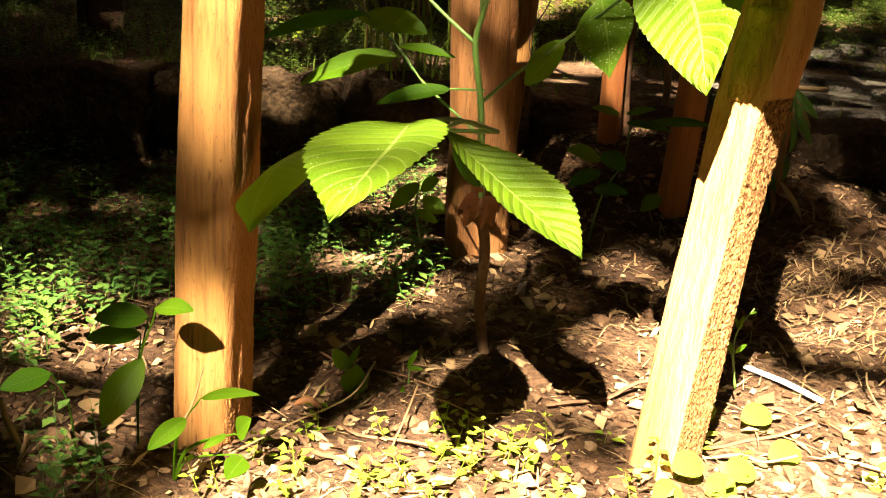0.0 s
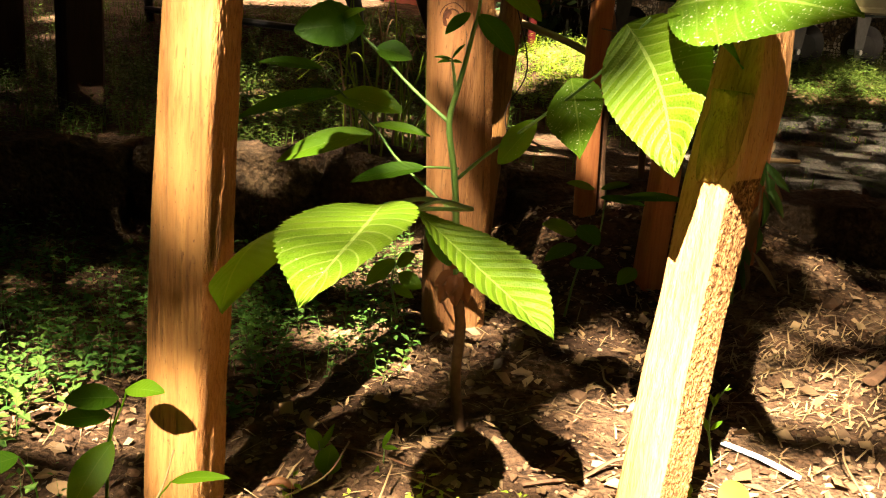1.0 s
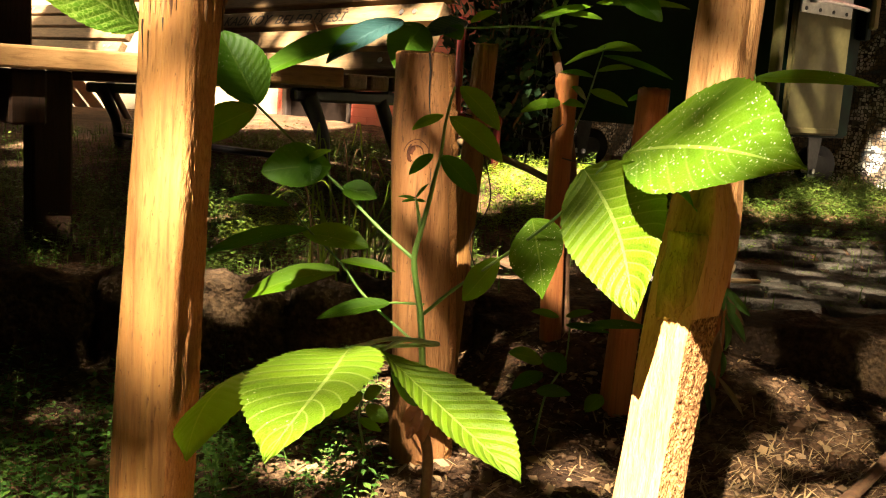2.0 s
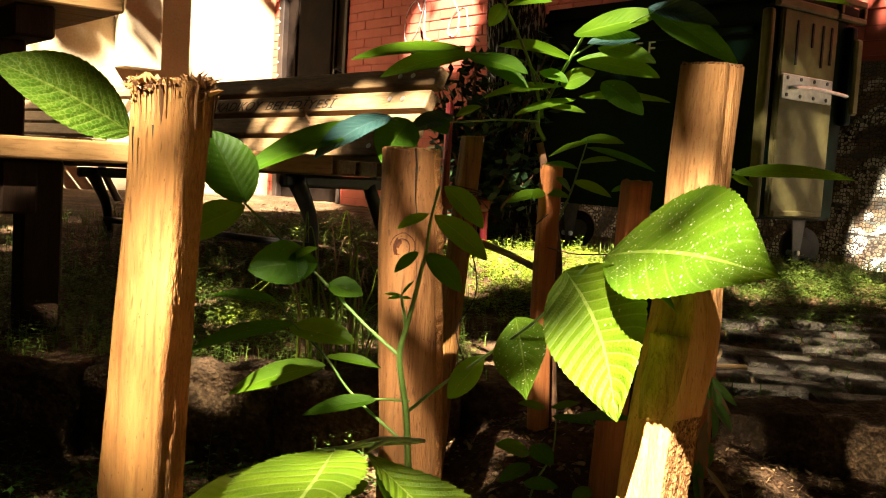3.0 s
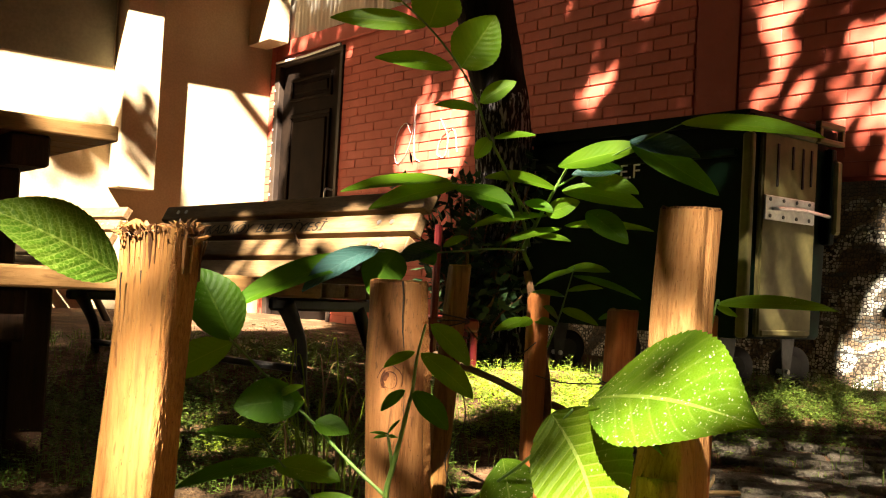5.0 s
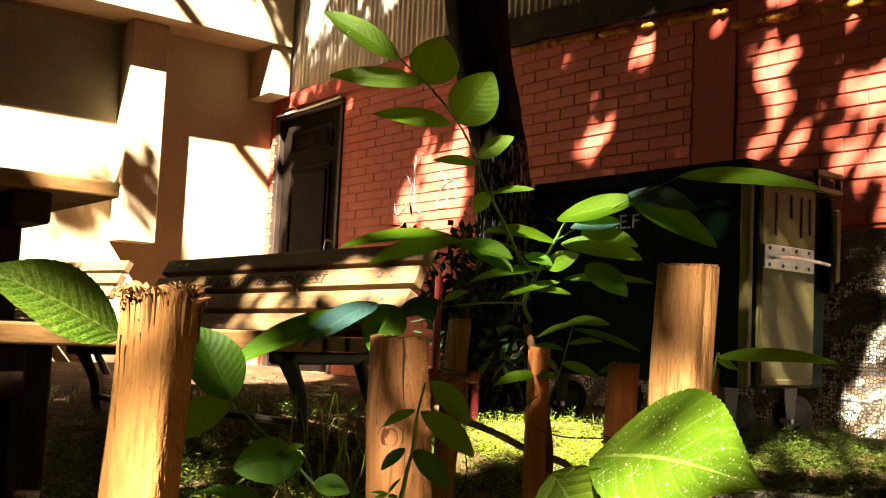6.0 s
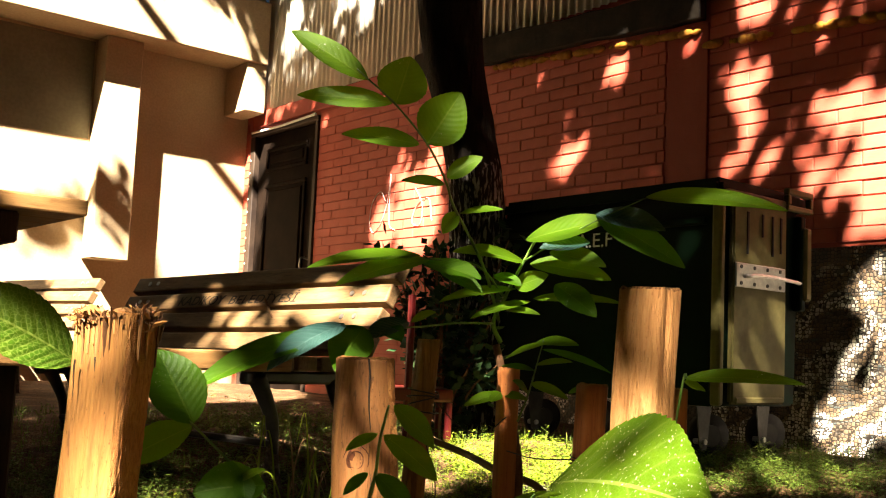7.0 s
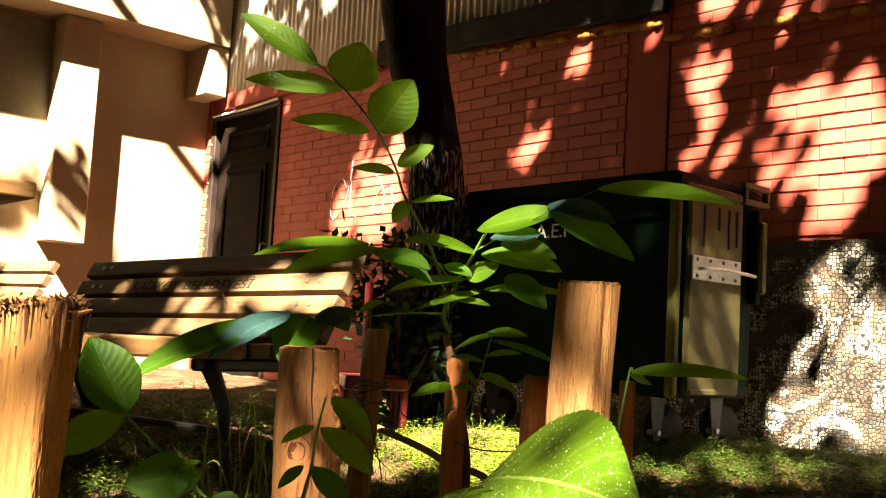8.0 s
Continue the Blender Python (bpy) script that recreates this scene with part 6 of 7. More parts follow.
stem(low2, ((0.248, 1.420, 0.008), (0.263, 1.420, 0.097), (0.288, 1.420, 0.150), (0.291, 1.420, 0.219)), 0.002, 0.001, M_STEM, "stem")
leaf(low2, (0.255, 1.420, 0.149), (0.200, 1.400, 0.165), 0.035, (0.410, -0.502, 0.761), M_LEAF, 0.1, 0.15, "leaflet")
leaf(low2, (0.258, 1.420, 0.162), (0.282, 1.380, 0.144), 0.037, (-0.185, -0.484, 0.855), M_LEAFSHADE, 0.1, 0.15, "leaflet")
leaf(low2, (0.274, 1.420, 0.218), (0.229, 1.400, 0.228), 0.019, (0.374, -0.487, 0.789), M_LEAF, 0.1, 0.15, "leaflet")
leaf(low2, (0.284, 1.420, 0.206), (0.342, 1.380, 0.206), 0.017, (-0.334, -0.491, 0.805), M_LEAFSHADE, 0.1, 0.15, "leaflet")
leaf(low2, (0.301, 1.420, 0.203), (0.388, 1.340, 0.225), 0.021, (-0.519, -0.349, 0.780), M_LEAFSHADE, 0.1, 0.15, "leaflet")
leaf(low2, (0.283, 1.420, 0.219), (0.320, 1.400, 0.232), 0.016, (-0.512, -0.471, 0.718), M_LEAF, 0.1, 0.15, "leaflet")
leaf(low2, (0.256, 1.420, 0.132), (0.206, 1.380, 0.116), 0.029, (0.089, -0.462, 0.882), M_LEAFSHADE, 0.1, 0.15, "leaflet")
leaf(low2, (0.348, 1.420, 0.101), (0.320, 1.400, 0.080), 0.030, (-0.160, -0.598, 0.786), M_LEAF, 0.1, 0.15, "leaflet")
leaf(low2, (0.249, 1.420, 0.105), (0.293, 1.380, 0.111), 0.029, (-0.434, -0.348, 0.831), M_LEAFSHADE, 0.1, 0.15, "leaflet")
front = thing("seedling", pose(-0.06, 0.93, 0.0), "small pale seedling in front of the shaded soil", "seedling", "seedlings in the bed")
stem(front, ((-0.063, 0.930, -0.018), (-0.065, 0.930, 0.008), (-0.071, 0.930, 0.040)), 0.0014, 0.0008, M_STEM, "stem")
leaf(front, (-0.069, 0.930, 0.031), (-0.083, 0.930, 0.054), 0.018, (0.362, -0.908, 0.213), M_LEAF, 0.1, 0.15, "leaflet")
leaf(front, (-0.062, 0.930, 0.002), (-0.057, 0.920, 0.043), 0.031, (-0.073, -0.971, -0.227), M_LEAF, 0.1, 0.15, "leaflet")
leaf(front, (-0.069, 0.930, 0.031), (-0.056, 0.940, 0.056), 0.008, (-0.068, -0.914, 0.400), M_LEAF, 0.1, 0.15, "leaflet")
leaf(front, (-0.065, 0.930, 0.008), (-0.044, 0.920, 0.031), 0.010, (-0.576, -0.794, 0.194), M_LEAF, 0.1, 0.15, "leaflet")
stem(front, ((-0.004, 0.950, -0.005), (-0.004, 0.950, 0.028)), 0.001, 0.0006, M_STEM, "stem")
leaf(front, (-0.006, 0.950, 0.027), (0.010, 0.940, 0.031), 0.007, (-0.473, -0.418, 0.776), M_LEAF, 0.1, 0.1, "leaflet")
leaf(front, (-0.006, 0.950, 0.027), (0.004, 0.950, 0.049), 0.007, (-0.404, -0.897, 0.177), M_LEAF, 0.1, 0.1, "leaflet")
leaf(front, (-0.011, 0.930, -0.008), (-0.009, 0.930, 0.017), 0.008, (-0.100, -0.995, 0.009), M_LEAF, 0.1, 0.1, "leaflet")
def drooping_leaf(plant, root, base, tip, width, normal, mat, bulge=0.15):
    """A leaf on a thin arching stalk from the plant's root."""
    root, end = Vector(root), Vector(base)
    way = end - root
    stem(plant, (root, root + Vector((way.x * 0.25, way.y * 0.3, way.z * 0.6)), end - way * 0.12 + Vector((0, 0, 0.006)), end), 0.0011, 0.0006, mat, "petiole")
    leaf(plant, base, tip, width, normal, mat, bulge, 0.2, "leaflet")


weedL = thing("broadleaf_weed", pose(-0.26, 0.84, -0.02), "broad-leaved weed leaning on the foot of the stake", "weed", "weeds in the bed")
drooping_leaf(weedL, (-0.262, 0.850, -0.03), (-0.235, 0.830, 0.132), (-0.193, 0.800, 0.144), 0.022, (-0.473, -0.347, 0.810), M_LEAF)
drooping_leaf(weedL, (-0.262, 0.850, -0.03), (-0.251, 0.840, 0.075), (-0.278, 0.800, 0.025), 0.036, (0.079, -0.800, 0.594), M_LEAF)
drooping_leaf(weedL, (-0.262, 0.850, -0.03), (-0.248, 0.850, 0.114), (-0.291, 0.830, 0.117), 0.030, (0.315, -0.574, 0.756), M_LEAFSHADE)
drooping_leaf(weedL, (-0.262, 0.850, -0.03), (-0.255, 0.850, 0.096), (-0.300, 0.830, 0.097), 0.023, (0.264, -0.585, 0.766), M_LEAFSHADE)
drooping_leaf(weedL, (-0.215, 0.800, -0.03), (-0.197, 0.780, 0.050), (-0.220, 0.740, 0.040), 0.021, (0.277, -0.390, 0.878), M_LEAF)
drooping_leaf(weedL, (-0.215, 0.800, -0.03), (-0.186, 0.790, 0.065), (-0.129, 0.760, 0.088), 0.013, (-0.513, -0.419, 0.750), M_LEAF)
drooping_leaf(weedL, (-0.215, 0.800, -0.03), (-0.152, 0.780, 0.036), (-0.138, 0.770, 0.059), 0.024, (-0.763, -0.611, 0.212), M_LEAF)
drooping_leaf(weedL, (-0.215, 0.800, -0.03), (-0.162, 0.780, 0.035), (-0.178, 0.760, 0.032), 0.009, (0.301, -0.381, 0.874), M_LEAF)
drooping_leaf(weedL, (-0.215, 0.800, -0.03), (-0.143, 0.760, 0.026), (-0.152, 0.730, 0.022), 0.024, (0.242, -0.202, 0.949), M_LEAF)
drooping_leaf(weedL, (-0.320, 0.845, -0.03), (-0.333, 0.830, 0.060), (-0.368, 0.800, 0.056), 0.026, (0.342, -0.500, 0.796), M_LEAFSHADE)
stem(weedL, ((-0.212, 0.780, 0.026), (-0.192, 0.780, 0.062), (-0.181, 0.780, 0.101)), 0.0012, 0.0006, M_STRAW, "dry_stalk")
sprig = thing("flowering_weed", pose(0.345, 0.93, 0.02), "thin upright weed with tiny buds beside the leaning stake", "weed", "weeds in the bed")
stem(sprig, ((0.335, 0.930, 0.035), (0.326, 0.930, 0.080), (0.328, 0.930, 0.105), (0.340, 0.930, 0.127)), 0.0012, 0.0006, M_STEM, "stem")
stem(sprig, ((0.328, 0.930, 0.067), (0.320, 0.930, 0.086), (0.314, 0.925, 0.100)), 0.0008, 0.0005, M_STEM, "stem")
leaf(sprig, (0.327, 0.930, 0.076), (0.309, 0.920, 0.096), 0.010, (0.704, -0.643, 0.302), M_LEAF, 0.1, 0.1, "leaflet")
leaf(sprig, (0.327, 0.930, 0.102), (0.331, 0.930, 0.118), 0.006, (-0.538, -0.827, 0.163), M_LEAF, 0.1, 0.1, "leaflet")
leaf(sprig, (0.328, 0.930, 0.076), (0.339, 0.930, 0.087), 0.006, (-0.511, -0.660, 0.551), M_LEAF, 0.1, 0.1, "leaflet")
leaf(sprig, (0.317, 0.930, 0.092), (0.305, 0.920, 0.088), 0.005, (0.072, -0.422, 0.904), M_LEAF, 0.1, 0.1, "leaflet")
leaf(sprig, (0.335, 0.930, 0.121), (0.343, 0.930, 0.123), 0.004, (-0.218, -0.634, 0.742), M_LEAF, 0.1, 0.1, "leaflet")
leaf(sprig, (0.328, 0.930, 0.105), (0.321, 0.930, 0.116), 0.005, (0.248, -0.958, 0.147), M_LEAF, 0.1, 0.1, "leaflet")
# Round leaves in bright lime: the glare of full sun is in their colour.
stem(sprig, ((0.278, 0.850, 0.000), (0.283, 0.845, 0.057), (0.286, 0.842, 0.063)), 0.0011, 0.0008, M_STEM, "petiole")
leaf(sprig, (0.286, 0.842, 0.063), (0.257, 0.828, 0.059), 0.030, (-0.15, -0.55, 0.80), M_LIME, 0.12, 0.1, "round_leaf", 0.8, power=0.6)
stem(sprig, ((0.253, 0.780, 0.000), (0.257, 0.775, 0.039), (0.260, 0.772, 0.043)), 0.0011, 0.0008, M_STEM, "petiole")
leaf(sprig, (0.260, 0.772, 0.043), (0.232, 0.758, 0.039), 0.030, (-0.16, -0.55, 0.80), M_LIME, 0.12, 0.1, "round_leaf", 0.8, power=0.6)
stem(sprig, ((0.303, 0.790, 0.000), (0.308, 0.785, 0.031), (0.311, 0.782, 0.034)), 0.0011, 0.0008, M_STEM, "petiole")
leaf(sprig, (0.311, 0.782, 0.034), (0.281, 0.768, 0.030), 0.030, (-0.16, -0.55, 0.80), M_LIME, 0.12, 0.1, "round_leaf", 0.8, power=0.6)
stem(sprig, ((0.281, 0.770, 0.000), (0.286, 0.765, 0.025), (0.289, 0.762, 0.028)), 0.0011, 0.0008, M_STEM, "petiole")
leaf(sprig, (0.289, 0.762, 0.028), (0.260, 0.748, 0.024), 0.030, (-0.16, -0.55, 0.80), M_LIME, 0.12, 0.1, "round_leaf", 0.8, power=0.6)
stem(sprig, ((0.344, 0.880, 0.000), (0.350, 0.875, 0.038), (0.353, 0.872, 0.042)), 0.0011, 0.0008, M_STEM, "petiole")
leaf(sprig, (0.353, 0.872, 0.042), (0.321, 0.858, 0.038), 0.030, (-0.14, -0.55, 0.80), M_LIME, 0.12, 0.1, "round_leaf", 0.8, power=0.6)
stem(sprig, ((0.232, 0.760, 0.000), (0.236, 0.755, 0.023), (0.239, 0.752, 0.026)), 0.0011, 0.0008, M_STEM, "petiole")
leaf(sprig, (0.239, 0.752, 0.026), (0.213, 0.738, 0.022), 0.030, (-0.17, -0.55, 0.80), M_LIME, 0.12, 0.1, "round_leaf", 0.8, power=0.6)
stem(sprig, ((0.353, 0.820, 0.000), (0.358, 0.815, 0.034), (0.362, 0.812, 0.037)), 0.0011, 0.0008, M_STEM, "petiole")
leaf(sprig, (0.362, 0.812, 0.037), (0.330, 0.798, 0.033), 0.030, (-0.15, -0.55, 0.80), M_LIME, 0.12, 0.1, "round_leaf", 0.8, power=0.6)


# ---- litter, weeds and small things ----
def flat_mesh(name, verts, faces, mat, label, category):
    me = bpy.data.meshes.new(name)
    me.from_pydata(verts, [], faces)
    me.materials.append(mat)
    return tagged(new(name, me), label, category, kind="stuff")


def bed_point(rng, x0=-0.95, x1=1.25, y0=0.42, y1=1.88):
    x, y = rng.uniform(x0, x1), y0 + (y1 - y0) * rng.random() ** 1.3
    return x, min(y, kerb_line(x) - 0.01)


def build_litter():
    rng = random.Random(77)
    verts, faces = [], []
    for _ in range(24000):
        x, y = bed_point(rng)
        z = ground_z(x, y) + rng.uniform(0.0, 0.006)
        a = rng.uniform(0, math.tau)
        ln = rng.choice((0.003, 0.004, 0.006, 0.009, 0.014, 0.022)) * rng.uniform(0.7, 1.4)
        w = ln * rng.choice((0.08, 0.15, 0.3, 0.55, 0.7))
        d = Vector((math.cos(a), math.sin(a), rng.gauss(0, 0.3)))
        s = Vector((-math.sin(a), math.cos(a), rng.gauss(0, 0.35)))
        p = Vector((x, y, z))
        k = len(verts)
        verts += [p - d * ln / 2, p - s * w / 2 + Vector((0, 0, w * 0.3)), p + d * ln / 2, p + s * w / 2]
        faces += [(k, k + 1, k + 2), (k, k + 2, k + 3)]
    flat_mesh("leaf_litter", verts, faces, M_LITTER, "dry brown leaf crumbs and bark chips on soil", "litter")
    bm_v, bm_f = [], []
    ico = bmesh.new()
    bmesh.ops.create_icosphere(ico, subdivisions=1, radius=1.0)
    iv = [v.co.copy() for v in ico.verts]
    fi = [[v.index for v in f.verts] for f in ico.faces]
    ico.free()
    for _ in range(9000):
        x, y = bed_point(rng)
        r = rng.choice((0.0012, 0.0018, 0.0025, 0.0035, 0.005)) * rng.uniform(0.7, 1.4)
        if rng.random() < 0.012:
            r *= 2.2
        c = Vector((x, y, ground_z(x, y) + r * 0.25))
        k = len(bm_v)
        sq = Vector((rng.uniform(0.7, 1.4), rng.uniform(0.7, 1.4), rng.uniform(0.5, 0.9)))
        bm_v += [c + Vector((v.x * sq.x, v.y * sq.y, v.z * sq.z)) * r * rng.uniform(0.8, 1.2) for v in iv]
        bm_f += [[k + i for i in f] for f in fi]
    for _ in range(800):
        x, y = rng.uniform(-0.5, 1.1), rng.uniform(0.45, 0.98)
        if rng.random() < smooth(0.78, 0.98, y):
            continue
        r = rng.uniform(0.003, 0.0085)
        c = Vector((x, y, ground_z(x, y) + r * 0.2))
        k = len(bm_v)
        sq = Vector((rng.uniform(0.5, 1.7), rng.uniform(0.5, 1.7), rng.uniform(0.3, 0.8)))
        bm_v += [c + Vector((v.x * sq.x, v.y * sq.y, v.z * sq.z)) * r * rng.uniform(0.45, 1.45) for v in iv]
        bm_f += [[k + i for i in f] for f in fi]
    flat_mesh("soil_crumbs", bm_v, bm_f, M_CRUMB, "loose crumbs and clods of dry soil", "soil")


def build_straw():
    rng = random.Random(52)
    verts, faces = [], []
    for k in range(1500):
        if k < 900:
            x, y = rng.gauss(0.68, 0.17), rng.gauss(1.22, 0.17)
        else:
            x, y = bed_point(rng, -0.5, 1.0, 0.5, 1.5)
        ln, a = rng.uniform(0.012, 0.06), rng.gauss(0.75, 0.5) if k < 900 else rng.uniform(0, math.tau)
        d, w = Vector((math.cos(a), math.sin(a), 0)), rng.uniform(0.0005, 0.0014)
        s = Vector((-d.y, d.x, 0)) * w
        p, q = Vector((x, y, 0)) - d * ln / 2, Vector((x, y, 0)) + d * ln / 2
        p.z, q.z = ground_z(p.x, p.y) + rng.uniform(0.001, 0.006), ground_z(q.x, q.y) + rng.uniform(0.001, 0.012)
        m = (p + q) / 2 + Vector((0, 0, rng.uniform(0.0, 0.004)))
        i = len(verts)
        verts += [p - s, p + s, m + s, m - s, q]
        faces += [(i, i + 1, i + 2, i + 3), (i + 3, i + 2, i + 4)]
    flat_mesh("straw", verts, faces, M_STRAW, "loose pale straw and dry stalks strewn over the soil", "straw")


def crumb_material():
    m = Mat("dry soil crumb", 0.95, 0.15)
    c = m.ramp(m.island(), (0.0, (0.05, 0.025, 0.012)), (0.6, (0.14, 0.078, 0.04)), (1.0, (0.32, 0.21, 0.12)))
    return m.color(c).bump(m.noise(300, 3), 0.6, 0.001).m


M_CRUMB = crumb_material()


def sprout(rng, verts, faces, x, y, h, n, size, droop=0.3):
    """A small weed: bent stalk with leaves up its length."""
    z = ground_z(x, y) - 0.005
    lean = Vector((rng.gauss(0, 0.25), rng.gauss(0, 0.25), 1)).normalized()
    p0 = Vector((x, y, z))
    side = Vector((1, 0.3, 0)) * 0.0007
    k = len(verts)
    top = p0 + lean * h
    verts += [p0 - side, p0 + side, top]
    faces.append((k, k + 1, k + 2))
    a = rng.uniform(0, math.tau)
    for i in range(n):
        t = 0.2 + 0.8 * (i + rng.random()) / n
        a += 2.2 + rng.gauss(0, 0.3)
        p = p0 + lean * h * t
        s = size * rng.uniform(0.6, 1.25) * (1.15 - 0.5 * t)
        d = Vector((math.cos(a), math.sin(a), rng.uniform(-droop, 0.5))).normalized()
        w = d.cross(Vector((0, 0, 1))).normalized() * s * rng.uniform(0.22, 0.36)
        up = Vector((0, 0, s * 0.10))
        k = len(verts)
        q = p + d * s * 0.25
        verts += [q, q + d * s * 0.4 + w + up, q + d * s, q + d * s * 0.4 - w + up, q + d * s * 0.45]
        faces += [(k, k + 1, k + 4), (k + 1, k + 2, k + 4), (k + 2, k + 3, k + 4), (k + 3, k, k + 4)]


def grass_blade(rng, verts, faces, x, y, h, w):
    z = ground_z(x, y) - 0.004
    a = rng.uniform(0, math.tau)
    out = Vector((math.cos(a), math.sin(a), 0))
    s = Vector((-out.y, out.x, 0)) * w
    bend = rng.uniform(0.1, 0.7)
    k = len(verts)
    p = Vector((x, y, z))
    m = p + Vector((0, 0, h * 0.6)) + out * h * bend * 0.25
    t = p + Vector((0, 0, h * (1 - bend * 0.3))) + out * h * bend * 0.8
    verts += [p - s, p + s, m + s * 0.8, m - s * 0.8, t]
    faces += [(k, k + 1, k + 2, k + 3), (k + 3, k + 2, k + 4)]


def build_weeds():
    rng = random.Random(31)
    v, f = [], []
    for _ in range(640):
        x, y = rng.uniform(-0.75, -0.16), rng.uniform(0.72, 1.75)
        if noise.noise((x * 5, y * 5, 9)) < -0.12 or (abs(x + 0.19) < 0.07 and y < 0.95):
            continue
        sprout(rng, v, f, x, y, rng.uniform(0.03, 0.13), rng.randrange(7, 18), rng.uniform(0.010, 0.022))
    for _ in range(130):
        x, y = rng.uniform(-0.22, 0.02), rng.uniform(1.15, 1.75)
        sprout(rng, v, f, x, y, rng.uniform(0.03, 0.10), rng.randrange(6, 14), rng.uniform(0.010, 0.020))
    flat_mesh("weeds", v, f, M_HERB, "tangle of small green weeds in the bed", "weeds")
    v, f = [], []
    for _ in range(900):
        x, y = rng.gauss(0.64, 0.22), rng.gauss(3.25, 0.25)
        if y < kerb_line(x) + 0.14:
            continue
        sprout(rng, v, f, x, y, rng.uniform(0.02, 0.07), rng.randrange(6, 13), rng.uniform(0.012, 0.022))
    for _ in range(160):
        x, y = rng.gauss(-0.30, 0.10), rng.gauss(2.70, 0.16)
        if y < kerb_line(x) + 0.14:
            continue
        sprout(rng, v, f, x, y, rng.uniform(0.02, 0.08), rng.randrange(6, 13), rng.uniform(0.010, 0.020))
    flat_mesh("ground_cover", v, f, M_LIME, "bright yellow-green low ground cover behind the kerb", "weeds")
    v, f = [], []
    for _ in range(9000):
        x, y = rng.uniform(-1.9, 2.6), rng.uniform(1.95, 4.6)
        if y < kerb_line(x) + 0.13 or noise.noise((x * 2.5, y * 2.5, 3)) < -0.05 - 0.2 * smooth(2.9, 3.4, y):
            continue
        if x > 0.62 and y < 3.2 and rng.random() < 0.55:
            continue
        grass_blade(rng, v, f, x, y, rng.uniform(0.015, 0.07), rng.uniform(0.0008, 0.0018))
    for _ in range(2600):
        x, y = rng.gauss(1.45, 0.55), rng.gauss(3.25, 0.22)
        sprout(rng, v, f, x, y, rng.uniform(0.02, 0.08), rng.randrange(6, 12), rng.uniform(0.010, 0.022))
    for _ in range(500):
        x, y = rng.uniform(0.62, 1.9), rng.uniform(1.95, 3.1)
        sprout(rng, v, f, x, y, rng.uniform(0.01, 0.035), rng.randrange(5, 10), rng.uniform(0.006, 0.014))
    for _ in range(1300):
        x, y = rng.gauss(-0.35, 0.4), rng.gauss(3.9, 0.7)
        if y < kerb_line(x) + 0.14:
            continue
        sprout(rng, v, f, x, y, rng.uniform(0.02, 0.09), rng.randrange(6, 12), rng.uniform(0.012, 0.026))
    for _ in range(2600):
        x, y = rng.uniform(-1.4, 0.25), rng.uniform(2.02, 3.5)
        sprout(rng, v, f, x, y, rng.uniform(0.02, 0.10), rng.randrange(6, 12), rng.uniform(0.010, 0.020))
    flat_mesh("grass", v, f, M_GRASS, "thin shaded grass and weeds on the raised ground", "grass")
    v, f = [], []
    for _ in range(220):
        x, y = rng.uniform(-0.20, 0.75), rng.uniform(0.52, 0.86)
        sprout(rng, v, f, x, y, rng.uniform(0.015, 0.055), rng.randrange(4, 9), rng.uniform(0.008, 0.018))
    flat_mesh("bright_weeds", v, f, M_LIME, "pale sunlit seedlings in the foreground soil", "weeds")


M_GRASS = herb("shaded grass", (0.06, 0.11, 0.012), (0.14, 0.19, 0.03), 0.35)


